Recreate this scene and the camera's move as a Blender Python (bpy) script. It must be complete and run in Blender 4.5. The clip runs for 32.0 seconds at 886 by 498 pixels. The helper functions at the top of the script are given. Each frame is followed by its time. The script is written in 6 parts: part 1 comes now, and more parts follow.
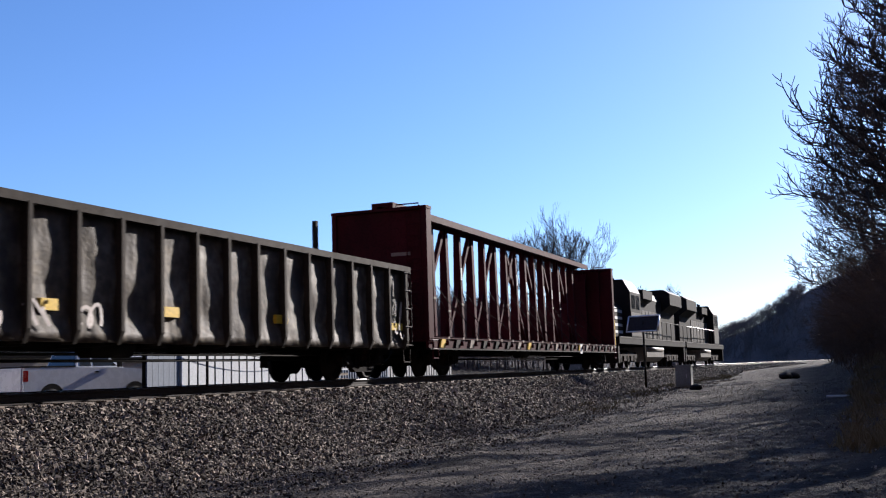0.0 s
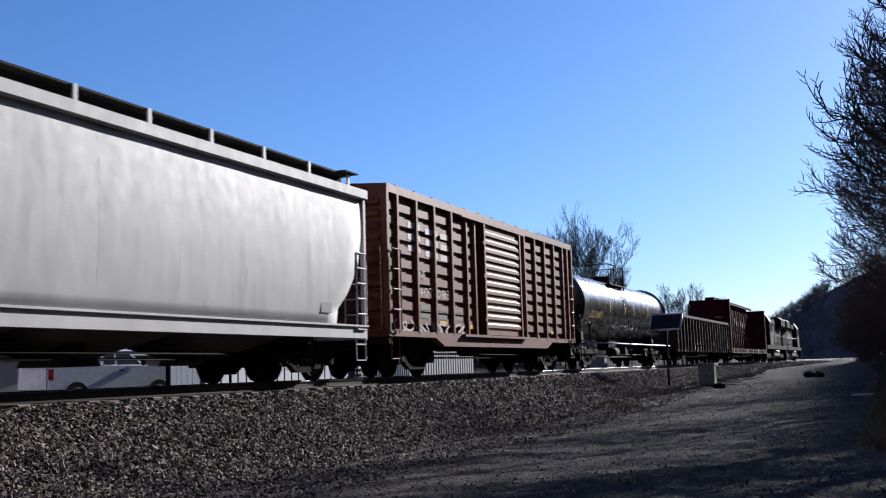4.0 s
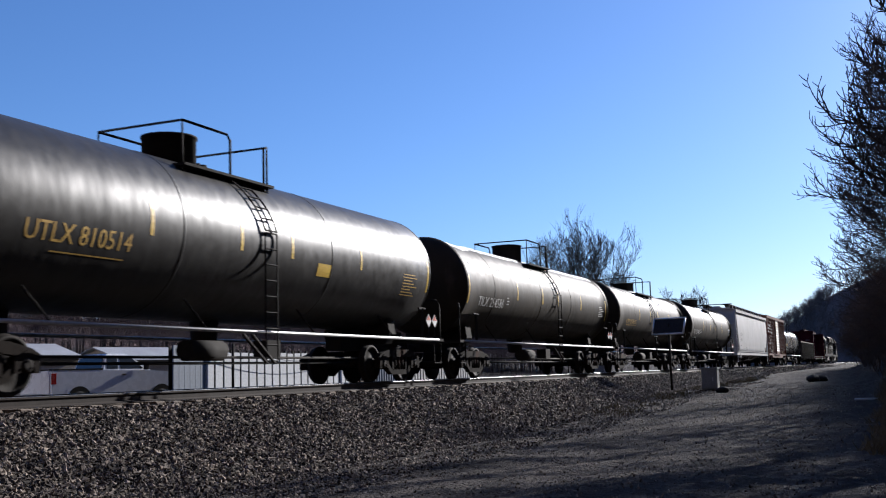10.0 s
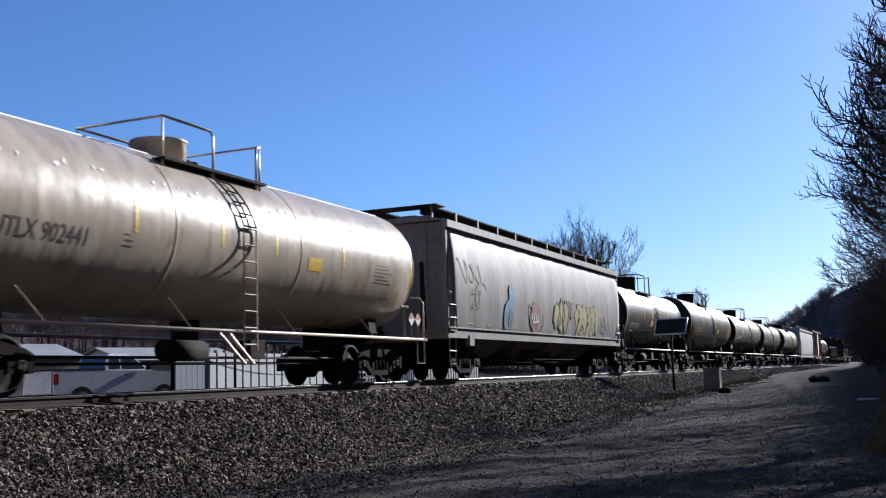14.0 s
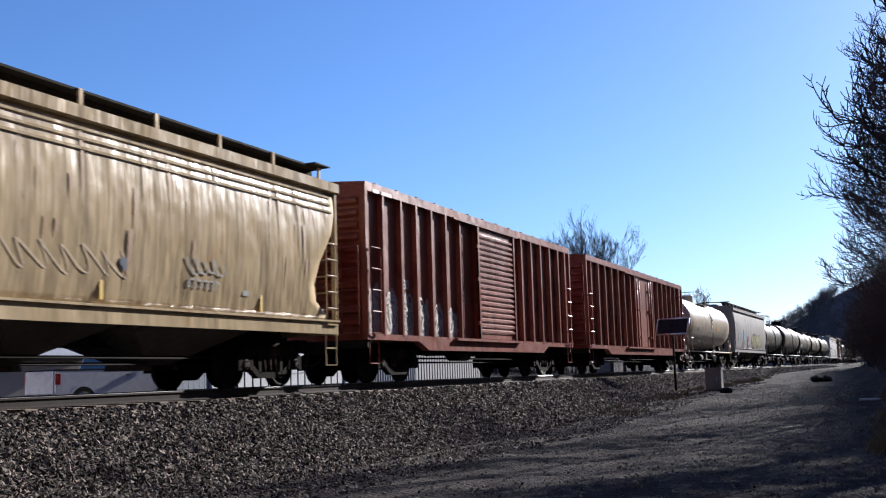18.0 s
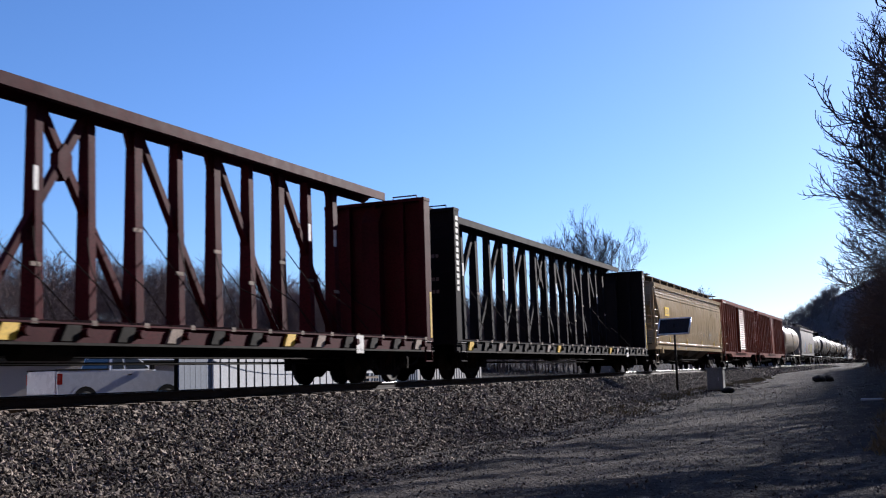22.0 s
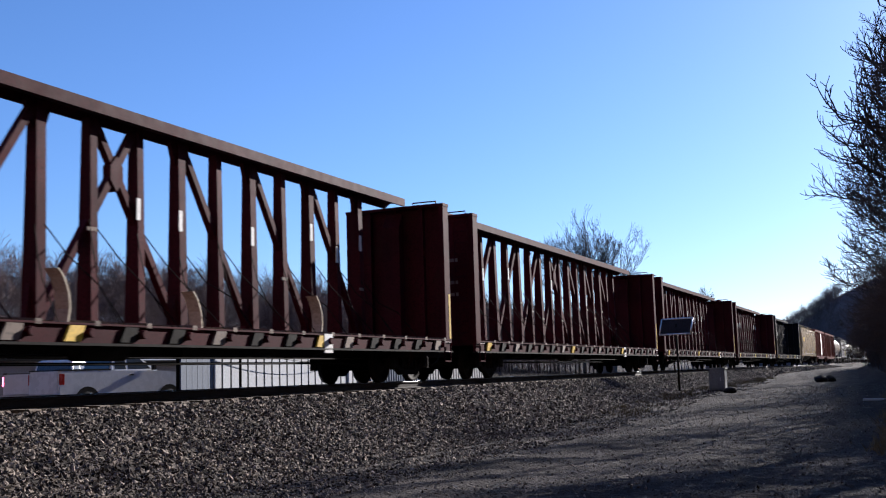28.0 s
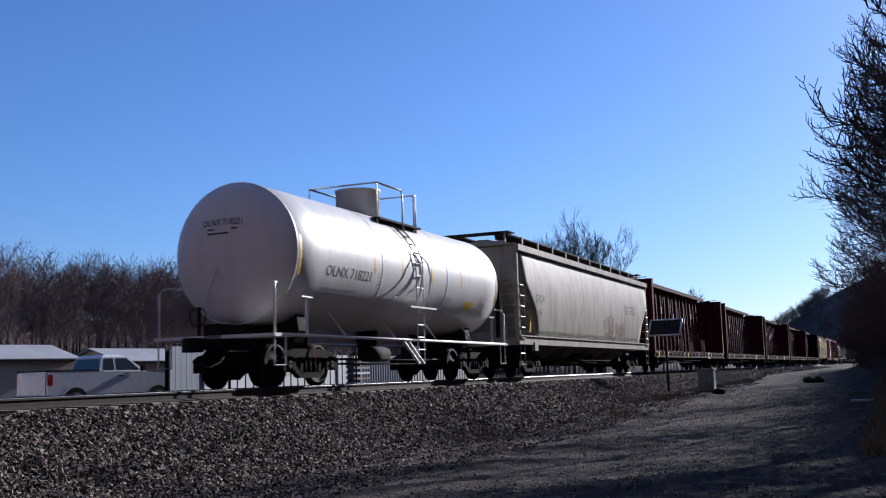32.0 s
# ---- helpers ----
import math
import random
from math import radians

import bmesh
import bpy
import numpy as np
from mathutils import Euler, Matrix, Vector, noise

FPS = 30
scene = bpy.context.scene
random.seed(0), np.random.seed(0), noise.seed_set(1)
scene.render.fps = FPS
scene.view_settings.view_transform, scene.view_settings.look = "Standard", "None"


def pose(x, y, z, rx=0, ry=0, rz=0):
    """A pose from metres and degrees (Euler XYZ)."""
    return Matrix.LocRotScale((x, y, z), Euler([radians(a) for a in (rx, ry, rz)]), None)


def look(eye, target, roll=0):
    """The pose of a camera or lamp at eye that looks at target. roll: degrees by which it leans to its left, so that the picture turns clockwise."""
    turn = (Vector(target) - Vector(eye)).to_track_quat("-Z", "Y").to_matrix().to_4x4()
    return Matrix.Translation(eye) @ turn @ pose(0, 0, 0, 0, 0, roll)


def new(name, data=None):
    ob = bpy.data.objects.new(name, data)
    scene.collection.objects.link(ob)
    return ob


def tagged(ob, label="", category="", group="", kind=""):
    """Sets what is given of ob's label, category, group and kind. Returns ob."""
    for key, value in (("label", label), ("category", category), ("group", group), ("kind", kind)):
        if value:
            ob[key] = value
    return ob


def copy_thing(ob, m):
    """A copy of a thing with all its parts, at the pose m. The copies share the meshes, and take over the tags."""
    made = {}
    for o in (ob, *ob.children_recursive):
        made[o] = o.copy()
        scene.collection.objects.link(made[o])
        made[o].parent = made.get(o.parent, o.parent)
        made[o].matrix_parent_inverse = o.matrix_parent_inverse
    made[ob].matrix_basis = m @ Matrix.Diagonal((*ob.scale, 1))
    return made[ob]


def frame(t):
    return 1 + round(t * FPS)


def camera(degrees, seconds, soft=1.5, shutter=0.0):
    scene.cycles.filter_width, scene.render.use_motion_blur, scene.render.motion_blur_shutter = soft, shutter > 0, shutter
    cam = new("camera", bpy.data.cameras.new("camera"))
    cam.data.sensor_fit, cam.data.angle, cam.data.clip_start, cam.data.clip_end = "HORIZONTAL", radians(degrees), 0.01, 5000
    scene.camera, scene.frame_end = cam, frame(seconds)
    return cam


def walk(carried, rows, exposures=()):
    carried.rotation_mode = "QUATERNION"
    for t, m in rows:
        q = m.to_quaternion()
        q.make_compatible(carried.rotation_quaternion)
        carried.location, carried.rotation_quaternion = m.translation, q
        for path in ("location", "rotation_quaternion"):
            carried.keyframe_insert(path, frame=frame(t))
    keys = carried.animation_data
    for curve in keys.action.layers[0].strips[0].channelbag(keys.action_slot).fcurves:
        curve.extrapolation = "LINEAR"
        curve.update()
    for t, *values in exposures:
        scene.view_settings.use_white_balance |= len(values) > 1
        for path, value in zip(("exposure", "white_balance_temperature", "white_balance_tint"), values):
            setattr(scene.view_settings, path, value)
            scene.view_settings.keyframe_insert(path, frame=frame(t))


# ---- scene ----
# camera: held at standing height beside the track, panning a little
EYE = (0.0, 0.0, 0.16)
ROLL = -1.69
AIM = [
    (0, 21.921, 6.600), (0.5, 22.080, 6.559), (1, 22.526, 6.476), (1.5, 22.655, 6.425), (2, 23.289, 6.445), (2.5, 23.438, 6.559),
    (3, 23.160, 6.579), (3.5, 23.120, 6.538), (5.5, 23.140, 6.672), (6, 23.160, 6.713), (6.5, 23.180, 6.713), (7, 23.180, 6.713),
    (7.5, 23.200, 6.724), (8, 23.210, 6.734), (8.5, 23.210, 6.734), (9, 23.220, 6.744), (9.5, 23.239, 6.765), (10, 23.259, 6.786),
    (10.5, 23.279, 6.786), (11, 23.289, 6.765), (11.5, 23.289, 6.765), (12, 23.309, 6.806), (12.5, 23.329, 6.806), (13, 23.348, 6.806),
    (13.5, 23.368, 6.806), (14, 23.368, 6.806), (14.5, 23.378, 6.786), (16.5, 23.438, 6.816), (17, 23.457, 6.816), (17.5, 23.467, 6.816),
    (18, 23.457, 6.806), (18.5, 23.457, 6.806), (19, 23.467, 6.816), (19.5, 23.507, 6.806), (20, 23.507, 6.806), (20.5, 23.507, 6.806),
    (21, 23.527, 6.786), (21.5, 23.537, 6.806), (22, 23.547, 6.806), (22.5, 23.547, 6.806), (23, 23.557, 6.816), (23.5, 23.596, 6.816),
    (24, 23.596, 6.816), (24.5, 23.596, 6.816), (25, 23.616, 6.816), (25.5, 23.616, 6.816), (27.5, 23.646, 6.816), (28, 23.646, 6.816),
    (28.5, 23.666, 6.816), (29, 23.685, 6.816), (29.5, 23.685, 6.806), (30, 23.685, 6.806), (30.5, 23.685, 6.806), (31, 23.705, 6.816),
    (31.5, 23.487, 6.837), (32, 23.081, 6.847),
]

EXPOSED = [(0, 1.22, 5180, 20), (3, 0.9, 5020, 18), (6, 0.8, 4960, 18), (9.5, 0.84, 5030, 18), (13, 0.72, 4930, 18), (16.5, 1.05, 5100, 18), (19, 1.02, 5040, 19), (25, 1.13, 5110, 21), (28.5, 1.12, 5090, 20), (30, 0.88, 5000, 20), (32, 0.7, 4920, 20)]


def aim(yaw, pitch):
    a, b = radians(yaw), radians(pitch)
    way = Vector((-math.sin(a) * math.cos(b), math.cos(a) * math.cos(b), math.sin(b)))
    return look(EYE, Vector(EYE) + way * 10, ROLL)


cam = camera(45.87, 32.0, soft=1.12, shutter=0.15)
walk(cam, [(t, aim(yaw, pitch)) for t, yaw, pitch in AIM], exposures=[(t, e + 0.2, kelvin, tint) for t, e, kelvin, tint in EXPOSED])

# daylight: a low winter sun ahead and to the right of the track
SUN_AZ, SUN_EL = 16.0, 22.0
world = bpy.data.worlds.new("sky")
scene.world = world
world.use_nodes = True
wn = world.node_tree.nodes
sky = wn.new("ShaderNodeTexSky")
sky.sky_type, sky.sun_disc = "NISHITA", False
sky.sun_elevation, sky.sun_rotation = radians(SUN_EL), radians(SUN_AZ)
sky.air_density, sky.dust_density, sky.ozone_density = 1.0, 0.32, 4.2
world.node_tree.links.new(sky.outputs[0], wn["Background"].inputs[0])
wn["Background"].inputs[1].default_value = 0.05
sun = new("sun", bpy.data.lights.new("sun", "SUN"))
sun.data.energy, sun.data.angle, sun.data.color = 5.0, radians(0.5), (1.0, 0.84, 0.58)
sun.matrix_world = look((math.sin(radians(SUN_AZ)) * 60, math.cos(radians(SUN_AZ)) * 60, 60 * math.tan(radians(SUN_EL))), (0, 0, 0))

# ---- materials ----


def mat(name, col, col2=None, rough=0.6, metal=0.0, big=0.7, fine=22.0, streak=0.0, dirt=None, dirt_amt=0.0, bump=0.15,
        rnd=0.0, spec=0.5, coat=0.0, fscale=0.006, stretch=(1, 1, 1), grain=0.5, wave=0.0, runs=0.0):
    """A painted, dusty or mineral surface: two scales of noise, run-down streaks, patches of dirt or rust, fine relief."""
    m = bpy.data.materials.new(name)
    m.use_nodes = True
    nt = m.node_tree
    n, ln = nt.nodes, nt.links
    bsdf = n["Principled BSDF"]
    tc = n.new("ShaderNodeTexCoord")
    col2 = col2 or tuple(c * 0.72 for c in col)

    def noise_tex(scale, stretch=(1, 1, 1), detail=5.0):
        mp = n.new("ShaderNodeMapping")
        mp.inputs["Scale"].default_value = stretch
        ln.new(tc.outputs["Object"], mp.inputs[0])
        t = n.new("ShaderNodeTexNoise")
        t.inputs["Scale"].default_value, t.inputs["Detail"].default_value = scale, detail
        ln.new(mp.outputs[0], t.inputs[0])
        return t.outputs[0]

    def ramp(src, a, b):
        r = n.new("ShaderNodeMapRange")
        r.inputs[1].default_value, r.inputs[2].default_value = a, b
        ln.new(src, r.inputs[0])
        return r.outputs[0]

    def mix(fac, a, b):
        x = n.new("ShaderNodeMix")
        x.data_type = "RGBA"
        for k, v in ((0, fac), (6, a), (7, b)):
            if isinstance(v, (tuple, float, int)):
                x.inputs[k].default_value = (*v, 1) if isinstance(v, tuple) else v
            else:
                ln.new(v, x.inputs[k])
        return x.outputs[2]

    c = mix(ramp(noise_tex(big, stretch), 0.35, 0.68), col, col2)
    gm = n.new("ShaderNodeMath")
    gm.operation = "MULTIPLY"
    ln.new(ramp(noise_tex(fine), 0.45, 0.75), gm.inputs[0])
    gm.inputs[1].default_value = grain * 2
    c = mix(gm.outputs[0], c, tuple(v * 0.7 for v in col2))
    if streak:
        s = n.new("ShaderNodeMath")
        s.operation = "MULTIPLY"
        ln.new(ramp(noise_tex(3.2, (1, 1, 0.1)), 0.5, 0.75), s.inputs[0])
        s.inputs[1].default_value = streak
        c = mix(s.outputs[0], c, tuple(v * 0.45 for v in col2))
    if dirt:
        c = mix(ramp(noise_tex(1.9, (1, 1, 0.5), 8.0), 0.66 - 0.3 * dirt_amt, 0.78 - 0.2 * dirt_amt), c, dirt)
    if rnd:
        oi = n.new("ShaderNodeObjectInfo")
        hs = n.new("ShaderNodeHueSaturation")
        ln.new(ramp(oi.outputs["Random"], -0.5, 1.5), hs.inputs["Value"])
        r = hs.inputs["Value"].links[0].from_node
        r.inputs[1].default_value, r.inputs[2].default_value = 0, 1
        r.inputs[3].default_value, r.inputs[4].default_value = 1 - rnd, 1 + rnd
        ln.new(c, hs.inputs["Color"])
        c = hs.outputs[0]
    ln.new(c, bsdf.inputs["Base Color"])
    rr = n.new("ShaderNodeMapRange")
    rr.inputs[3].default_value, rr.inputs[4].default_value = max(rough - 0.1, 0.05), min(rough + 0.14, 1)
    ln.new(noise_tex(4.0), rr.inputs[0])
    ln.new(rr.outputs[0], bsdf.inputs["Roughness"])
    bsdf.inputs["Metallic"].default_value = metal
    bsdf.inputs["Specular IOR Level"].default_value = spec
    bsdf.inputs["Coat Weight"].default_value = coat
    if bump:
        bp = n.new("ShaderNodeBump")
        bp.inputs["Strength"].default_value, bp.inputs["Distance"].default_value = bump, fscale
        ln.new(noise_tex(fine * 2.0), bp.inputs["Height"])
        if wave:
            b2 = n.new("ShaderNodeBump")
            b2.inputs["Strength"].default_value, b2.inputs["Distance"].default_value = 1.0, wave
            ln.new(noise_tex(1.6, (1, 1, 0.45), 2.0), b2.inputs["Height"])
            ln.new(b2.outputs[0], bp.inputs["Normal"])
        if runs:
            b3 = n.new("ShaderNodeBump")
            b3.inputs["Strength"].default_value, b3.inputs["Distance"].default_value = 1.0, runs
            ln.new(noise_tex(7.0, (1, 1, 0.07), 2.0), b3.inputs["Height"])
            ln.new(b3.outputs[0], (b2 if wave else bp).inputs["Normal"])
        ln.new(bp.outputs[0], bsdf.inputs["Normal"])
    return m


RUST = (0.09, 0.035, 0.018)
M = dict(
    ballast=mat("ballast", (0.07, 0.06, 0.05), (0.035, 0.03, 0.025), rough=0.9, big=9, fine=30, bump=0.8, fscale=0.05),
    dirt=mat("dirt_road", (0.056, 0.049, 0.046), (0.022, 0.0195, 0.019), rough=0.95, big=1.1, fine=7, bump=1.0, fscale=0.12, spec=0.06, stretch=(1, 0.22, 1), dirt=(0.105, 0.092, 0.08), dirt_amt=0.25),
    grass=mat("dry_grass", (0.17, 0.14, 0.075), (0.09, 0.075, 0.04), rough=0.95, big=0.5, fine=30),
    steel=mat("rail_steel", (0.024, 0.017, 0.014), rough=0.75, spec=0.2),
    railtop=mat("worn_rail_head", (0.30, 0.30, 0.31), (0.24, 0.24, 0.24), rough=0.3, metal=1.0, bump=0),
    tie=mat("weathered_tie", (0.13, 0.10, 0.075), (0.07, 0.055, 0.042), rough=0.9, rnd=0.25),
    truck=mat("dusty_cast_steel", (0.016, 0.012, 0.009), (0.008, 0.006, 0.0055), spec=0.06, rough=0.85, dirt=(0.045, 0.02, 0.012), dirt_amt=0.3),
    under=mat("underframe_black", (0.018, 0.016, 0.014), rough=0.85, spec=0.15),
    wheel=mat("wheel_steel", (0.014, 0.011, 0.009), rough=0.75, spec=0.1),
    red=mat("oxide_red", (0.062, 0.008, 0.012), (0.034, 0.0055, 0.009), spec=0.05, rough=0.6, streak=0.4, dirt=(0.04, 0.011, 0.011), dirt_amt=0.3, rnd=0.06),
    boxred=mat("faded_box_red", (0.24, 0.062, 0.034), (0.17, 0.042, 0.025), spec=0.35, rough=0.36, wave=0.05, streak=0.5, dirt=(0.11, 0.014, 0.009), dirt_amt=0.5, rnd=0.05),
    boxbrown=mat("box_brown", (0.15, 0.045, 0.023), (0.10, 0.03, 0.017), rough=0.55, spec=0.3, streak=0.5, dirt=(0.17, 0.085, 0.055), dirt_amt=0.2, rnd=0.05),
    gon=mat("scraped_gondola", (0.15, 0.125, 0.09), (0.06, 0.048, 0.036), rough=0.6, big=4.5, fine=7, streak=0.4, dirt=(0.03, 0.022, 0.017), dirt_amt=0.7, bump=0.5, fscale=0.015, wave=0.09, spec=0.25),
    gonrib=mat("gondola_rib", (0.042, 0.032, 0.025), (0.025, 0.02, 0.016), spec=0.15, rough=0.8, streak=0.4),
    black=mat("gloss_black", (0.016, 0.016, 0.018), (0.024, 0.023, 0.023), rough=0.24, bump=0.0, spec=0.8, grain=0.1),
    dark=mat("worn_black", (0.020, 0.019, 0.018), (0.03, 0.028, 0.026), rough=0.4, streak=0.4, bump=0.04, grain=0.1, spec=0.3, wave=0.02),
    olive=mat("dusty_olive_black", (0.029, 0.021, 0.011), (0.017, 0.013, 0.008), wave=0.02, rough=0.56, streak=0.5, bump=0.05, dirt=(0.036, 0.027, 0.018), dirt_amt=0.25, spec=0.14, grain=0.1),
    beige=mat("tank_cream", (0.47, 0.415, 0.335), (0.38, 0.33, 0.26), wave=0.02, rough=0.3, streak=0.5, bump=0.02, dirt=(0.28, 0.20, 0.13), dirt_amt=0.2, grain=0.06),
    white=mat("tank_white", (0.60, 0.60, 0.60), (0.53, 0.53, 0.53), wave=0.008, rough=0.42, spec=0.35, streak=0.15, bump=0.02, grain=0.05),
    grey1=mat("hopper_grey", (0.42, 0.42, 0.42), (0.36, 0.36, 0.36), wave=0.015, rough=0.6, streak=0.3, bump=0.03, grain=0.08),
    grey2=mat("hopper_pale_grey", (0.245, 0.235, 0.235), (0.19, 0.185, 0.185), wave=0.02, rough=0.52, spec=0.35, streak=0.6, bump=0.03, dirt=(0.17, 0.155, 0.14), dirt_amt=0.25, grain=0.1),
    grey4=mat("hopper_stained_grey", (0.31, 0.295, 0.25), (0.24, 0.23, 0.19), wave=0.02, rough=0.5, spec=0.35, streak=1.0, bump=0.03, dirt=(0.19, 0.175, 0.145), dirt_amt=0.22, grain=0.1),
    tan=mat("hopper_tan", (0.46, 0.37, 0.23), (0.39, 0.305, 0.18), wave=0.05, runs=0.012, rough=0.2, streak=0.5, bump=0.03, dirt=(0.40, 0.27, 0.14), dirt_amt=0.2, grain=0.08),
    steelgrey=mat("galvanised", (0.45, 0.45, 0.45), (0.3, 0.3, 0.3), rough=0.5, metal=0.6),
    strap=mat("pale_strap", (0.55, 0.47, 0.35), (0.42, 0.35, 0.26), rough=0.7),
    deck=mat("deck_riser", (0.22, 0.17, 0.135), (0.12, 0.09, 0.07), rough=0.8, rnd=0.3),
    yellow=mat("reflective_yellow", (0.72, 0.49, 0.02), (0.58, 0.37, 0.02), rough=0.45),
    badge=mat("badge_yellow", (0.80, 0.56, 0.02), (0.74, 0.50, 0.02), rough=0.8, spec=0.1, bump=0, grain=0.1),
    lettw=mat("white_lettering", (0.72, 0.72, 0.70), (0.55, 0.55, 0.53), rough=0.6, bump=0),
    lettk=mat("black_lettering", (0.03, 0.03, 0.035), rough=0.6, bump=0),
    letty=mat("yellow_lettering", (0.62, 0.40, 0.05), (0.5, 0.3, 0.04), rough=0.6, bump=0),
    snow=mat("snow", (0.85, 0.86, 0.88), (0.78, 0.8, 0.84), rough=0.8, bump=0.3),
    locoblack=mat("locomotive_black", (0.010, 0.009, 0.009), (0.017, 0.016, 0.015), rough=0.6, spec=0.06),
    locogrey=mat("locomotive_sunlit_dusty_side", (0.10, 0.093, 0.083), (0.05, 0.046, 0.04), rough=0.5, spec=0.25, streak=0.6),
    locotank=mat("sunlit_fuel_tank", (0.24, 0.23, 0.21), (0.13, 0.12, 0.11), rough=0.5, spec=0.25, streak=0.6),
    bark=mat("bark", (0.065, 0.052, 0.042), (0.035, 0.028, 0.024), rough=0.9, rnd=0.2),
    twig=mat("brown_twigs", (0.12, 0.085, 0.062), (0.07, 0.05, 0.038), spec=0.1, rough=0.9, rnd=0.25),
    pine=mat("evergreen", (0.03, 0.055, 0.025), (0.02, 0.035, 0.018), rough=0.8, rnd=0.3),
    farwoods=mat("winter_woods", (0.21, 0.165, 0.15), (0.14, 0.11, 0.105), spec=0.05, rough=0.95, rnd=0.2),
    brush=mat("hillside_brush", (0.17, 0.125, 0.115), (0.10, 0.078, 0.078), rough=0.95, big=0.08, fine=1.6, spec=0.05),
    carwhite=mat("truck_white", (0.60, 0.61, 0.63), (0.56, 0.57, 0.59), grain=0.03, rough=0.25, coat=0.5, bump=0),
    glass=mat("dark_glass", (0.02, 0.025, 0.03), rough=0.08, bump=0, spec=0.8),
    tyre=mat("tyre_rubber", (0.02, 0.02, 0.02), rough=0.85),
    lampred=mat("red_lens", (0.35, 0.01, 0.01), rough=0.25, bump=0),
    boxblue=mat("container_blue_grey", (0.10, 0.13, 0.19), (0.075, 0.10, 0.145), rough=0.6, streak=0.4),
    boxnavy=mat("container_navy", (0.03, 0.065, 0.13), (0.025, 0.05, 0.10), rough=0.6, streak=0.4),
    panelw=mat("white_panel", (0.46, 0.48, 0.51), (0.38, 0.40, 0.43), rough=0.6, streak=0.2, rnd=0.05),
    shedroof=mat("shed_roof_metal", (0.34, 0.35, 0.36), (0.27, 0.27, 0.28), rough=0.5),
    shedwall=mat("shed_wall", (0.42, 0.39, 0.34), (0.34, 0.315, 0.275), rough=0.8),
    panelback=mat("panel_backing", (0.035, 0.035, 0.04), (0.025, 0.025, 0.03), rough=0.8, spec=0.1),
    rim=mat("bright_aluminium", (0.85, 0.85, 0.86), (0.75, 0.75, 0.76), rough=0.38, metal=0.8, bump=0),
    cabinet=mat("cabinet_metal", (0.19, 0.205, 0.20), (0.14, 0.15, 0.15), rough=0.55, streak=0.3),
    graf_a=mat("spray_olive", (0.30, 0.265, 0.045), (0.22, 0.20, 0.05), rough=0.6, bump=0),
    graf_h=mat("spray_olive_halo", (0.27, 0.25, 0.13), (0.24, 0.225, 0.15), rough=0.6, bump=0),
    beamblack=mat("beam_black", (0.008, 0.008, 0.011), (0.013, 0.0125, 0.015), rough=0.7, spec=0.05),
    ruststreak=mat("rust_streak", (0.22, 0.11, 0.045), (0.30, 0.17, 0.07), rough=0.6, bump=0),
    graf_p=mat("spray_pink", (0.40, 0.27, 0.26), (0.34, 0.25, 0.22), rough=0.6, bump=0),
    graf_b=mat("spray_blue", (0.03, 0.20, 0.42), (0.02, 0.10, 0.2), rough=0.6, bump=0),
    graf_c=mat("spray_maroon", (0.18, 0.02, 0.03), rough=0.6, bump=0),
    graf_w=mat("spray_silver", (0.42, 0.36, 0.33), (0.34, 0.27, 0.24), rough=0.6, bump=0),
    shade_grime=mat("shaded_grimy_pocket", (0.10, 0.085, 0.07), (0.05, 0.042, 0.035), rough=0.85, streak=0.5),
    grafk=mat("faded_black_paint", (0.12, 0.12, 0.12), (0.2, 0.2, 0.19), rough=0.7, bump=0),
    grafg=mat("grey_stencil", (0.25, 0.25, 0.24), rough=0.7, bump=0),
    graft=mat("faded_tag", (0.36, 0.265, 0.15), (0.40, 0.31, 0.18), rough=0.6, bump=0),
    grafs=mat("pale_silver", (0.52, 0.48, 0.45), (0.4, 0.34, 0.3), rough=0.6, bump=0),
    faint=mat("faint_grey_lettering", (0.38, 0.38, 0.39), (0.45, 0.45, 0.45), rough=0.6, bump=0),
    orange=mat("orange_placard", (0.55, 0.12, 0.05), rough=0.5, bump=0),
)

glow = M["lampglow"] = mat("lit_red_lens", (0.5, 0.01, 0.02), rough=0.25, bump=0)
glow.node_tree.nodes["Principled BSDF"].inputs["Emission Color"].default_value = (1.0, 0.08, 0.12, 1)
glow.node_tree.nodes["Principled BSDF"].inputs["Emission Strength"].default_value = 5.0

# ---- mesh helpers ----


def box(bm, x0, x1, y0, y1, z0, z1):
    v = [bm.verts.new((x, y, z)) for x in (x0, x1) for y in (y0, y1) for z in (z0, z1)]
    for f in ((0, 1, 3, 2), (4, 6, 7, 5), (0, 4, 5, 1), (2, 3, 7, 6), (0, 2, 6, 4), (1, 5, 7, 3)):
        bm.faces.new([v[i] for i in f])
    return bm


def prism(bm, pts, a0, a1, axis="x"):
    """A closed outline, swept along one axis. Outline in (y, z) for x, (x, z) for y, (x, y) for z."""
    def at(p, a):
        return {"x": (a, p[0], p[1]), "y": (p[0], a, p[1]), "z": (p[0], p[1], a)}[axis]
    lo = [bm.verts.new(at(q, a0)) for q in pts]
    hi = [bm.verts.new(at(q, a1)) for q in pts]
    k = len(pts)
    bm.faces.new(lo[::-1])
    bm.faces.new(hi)
    for i in range(k):
        bm.faces.new((lo[i], lo[(i + 1) % k], hi[(i + 1) % k], hi[i]))
    return bm


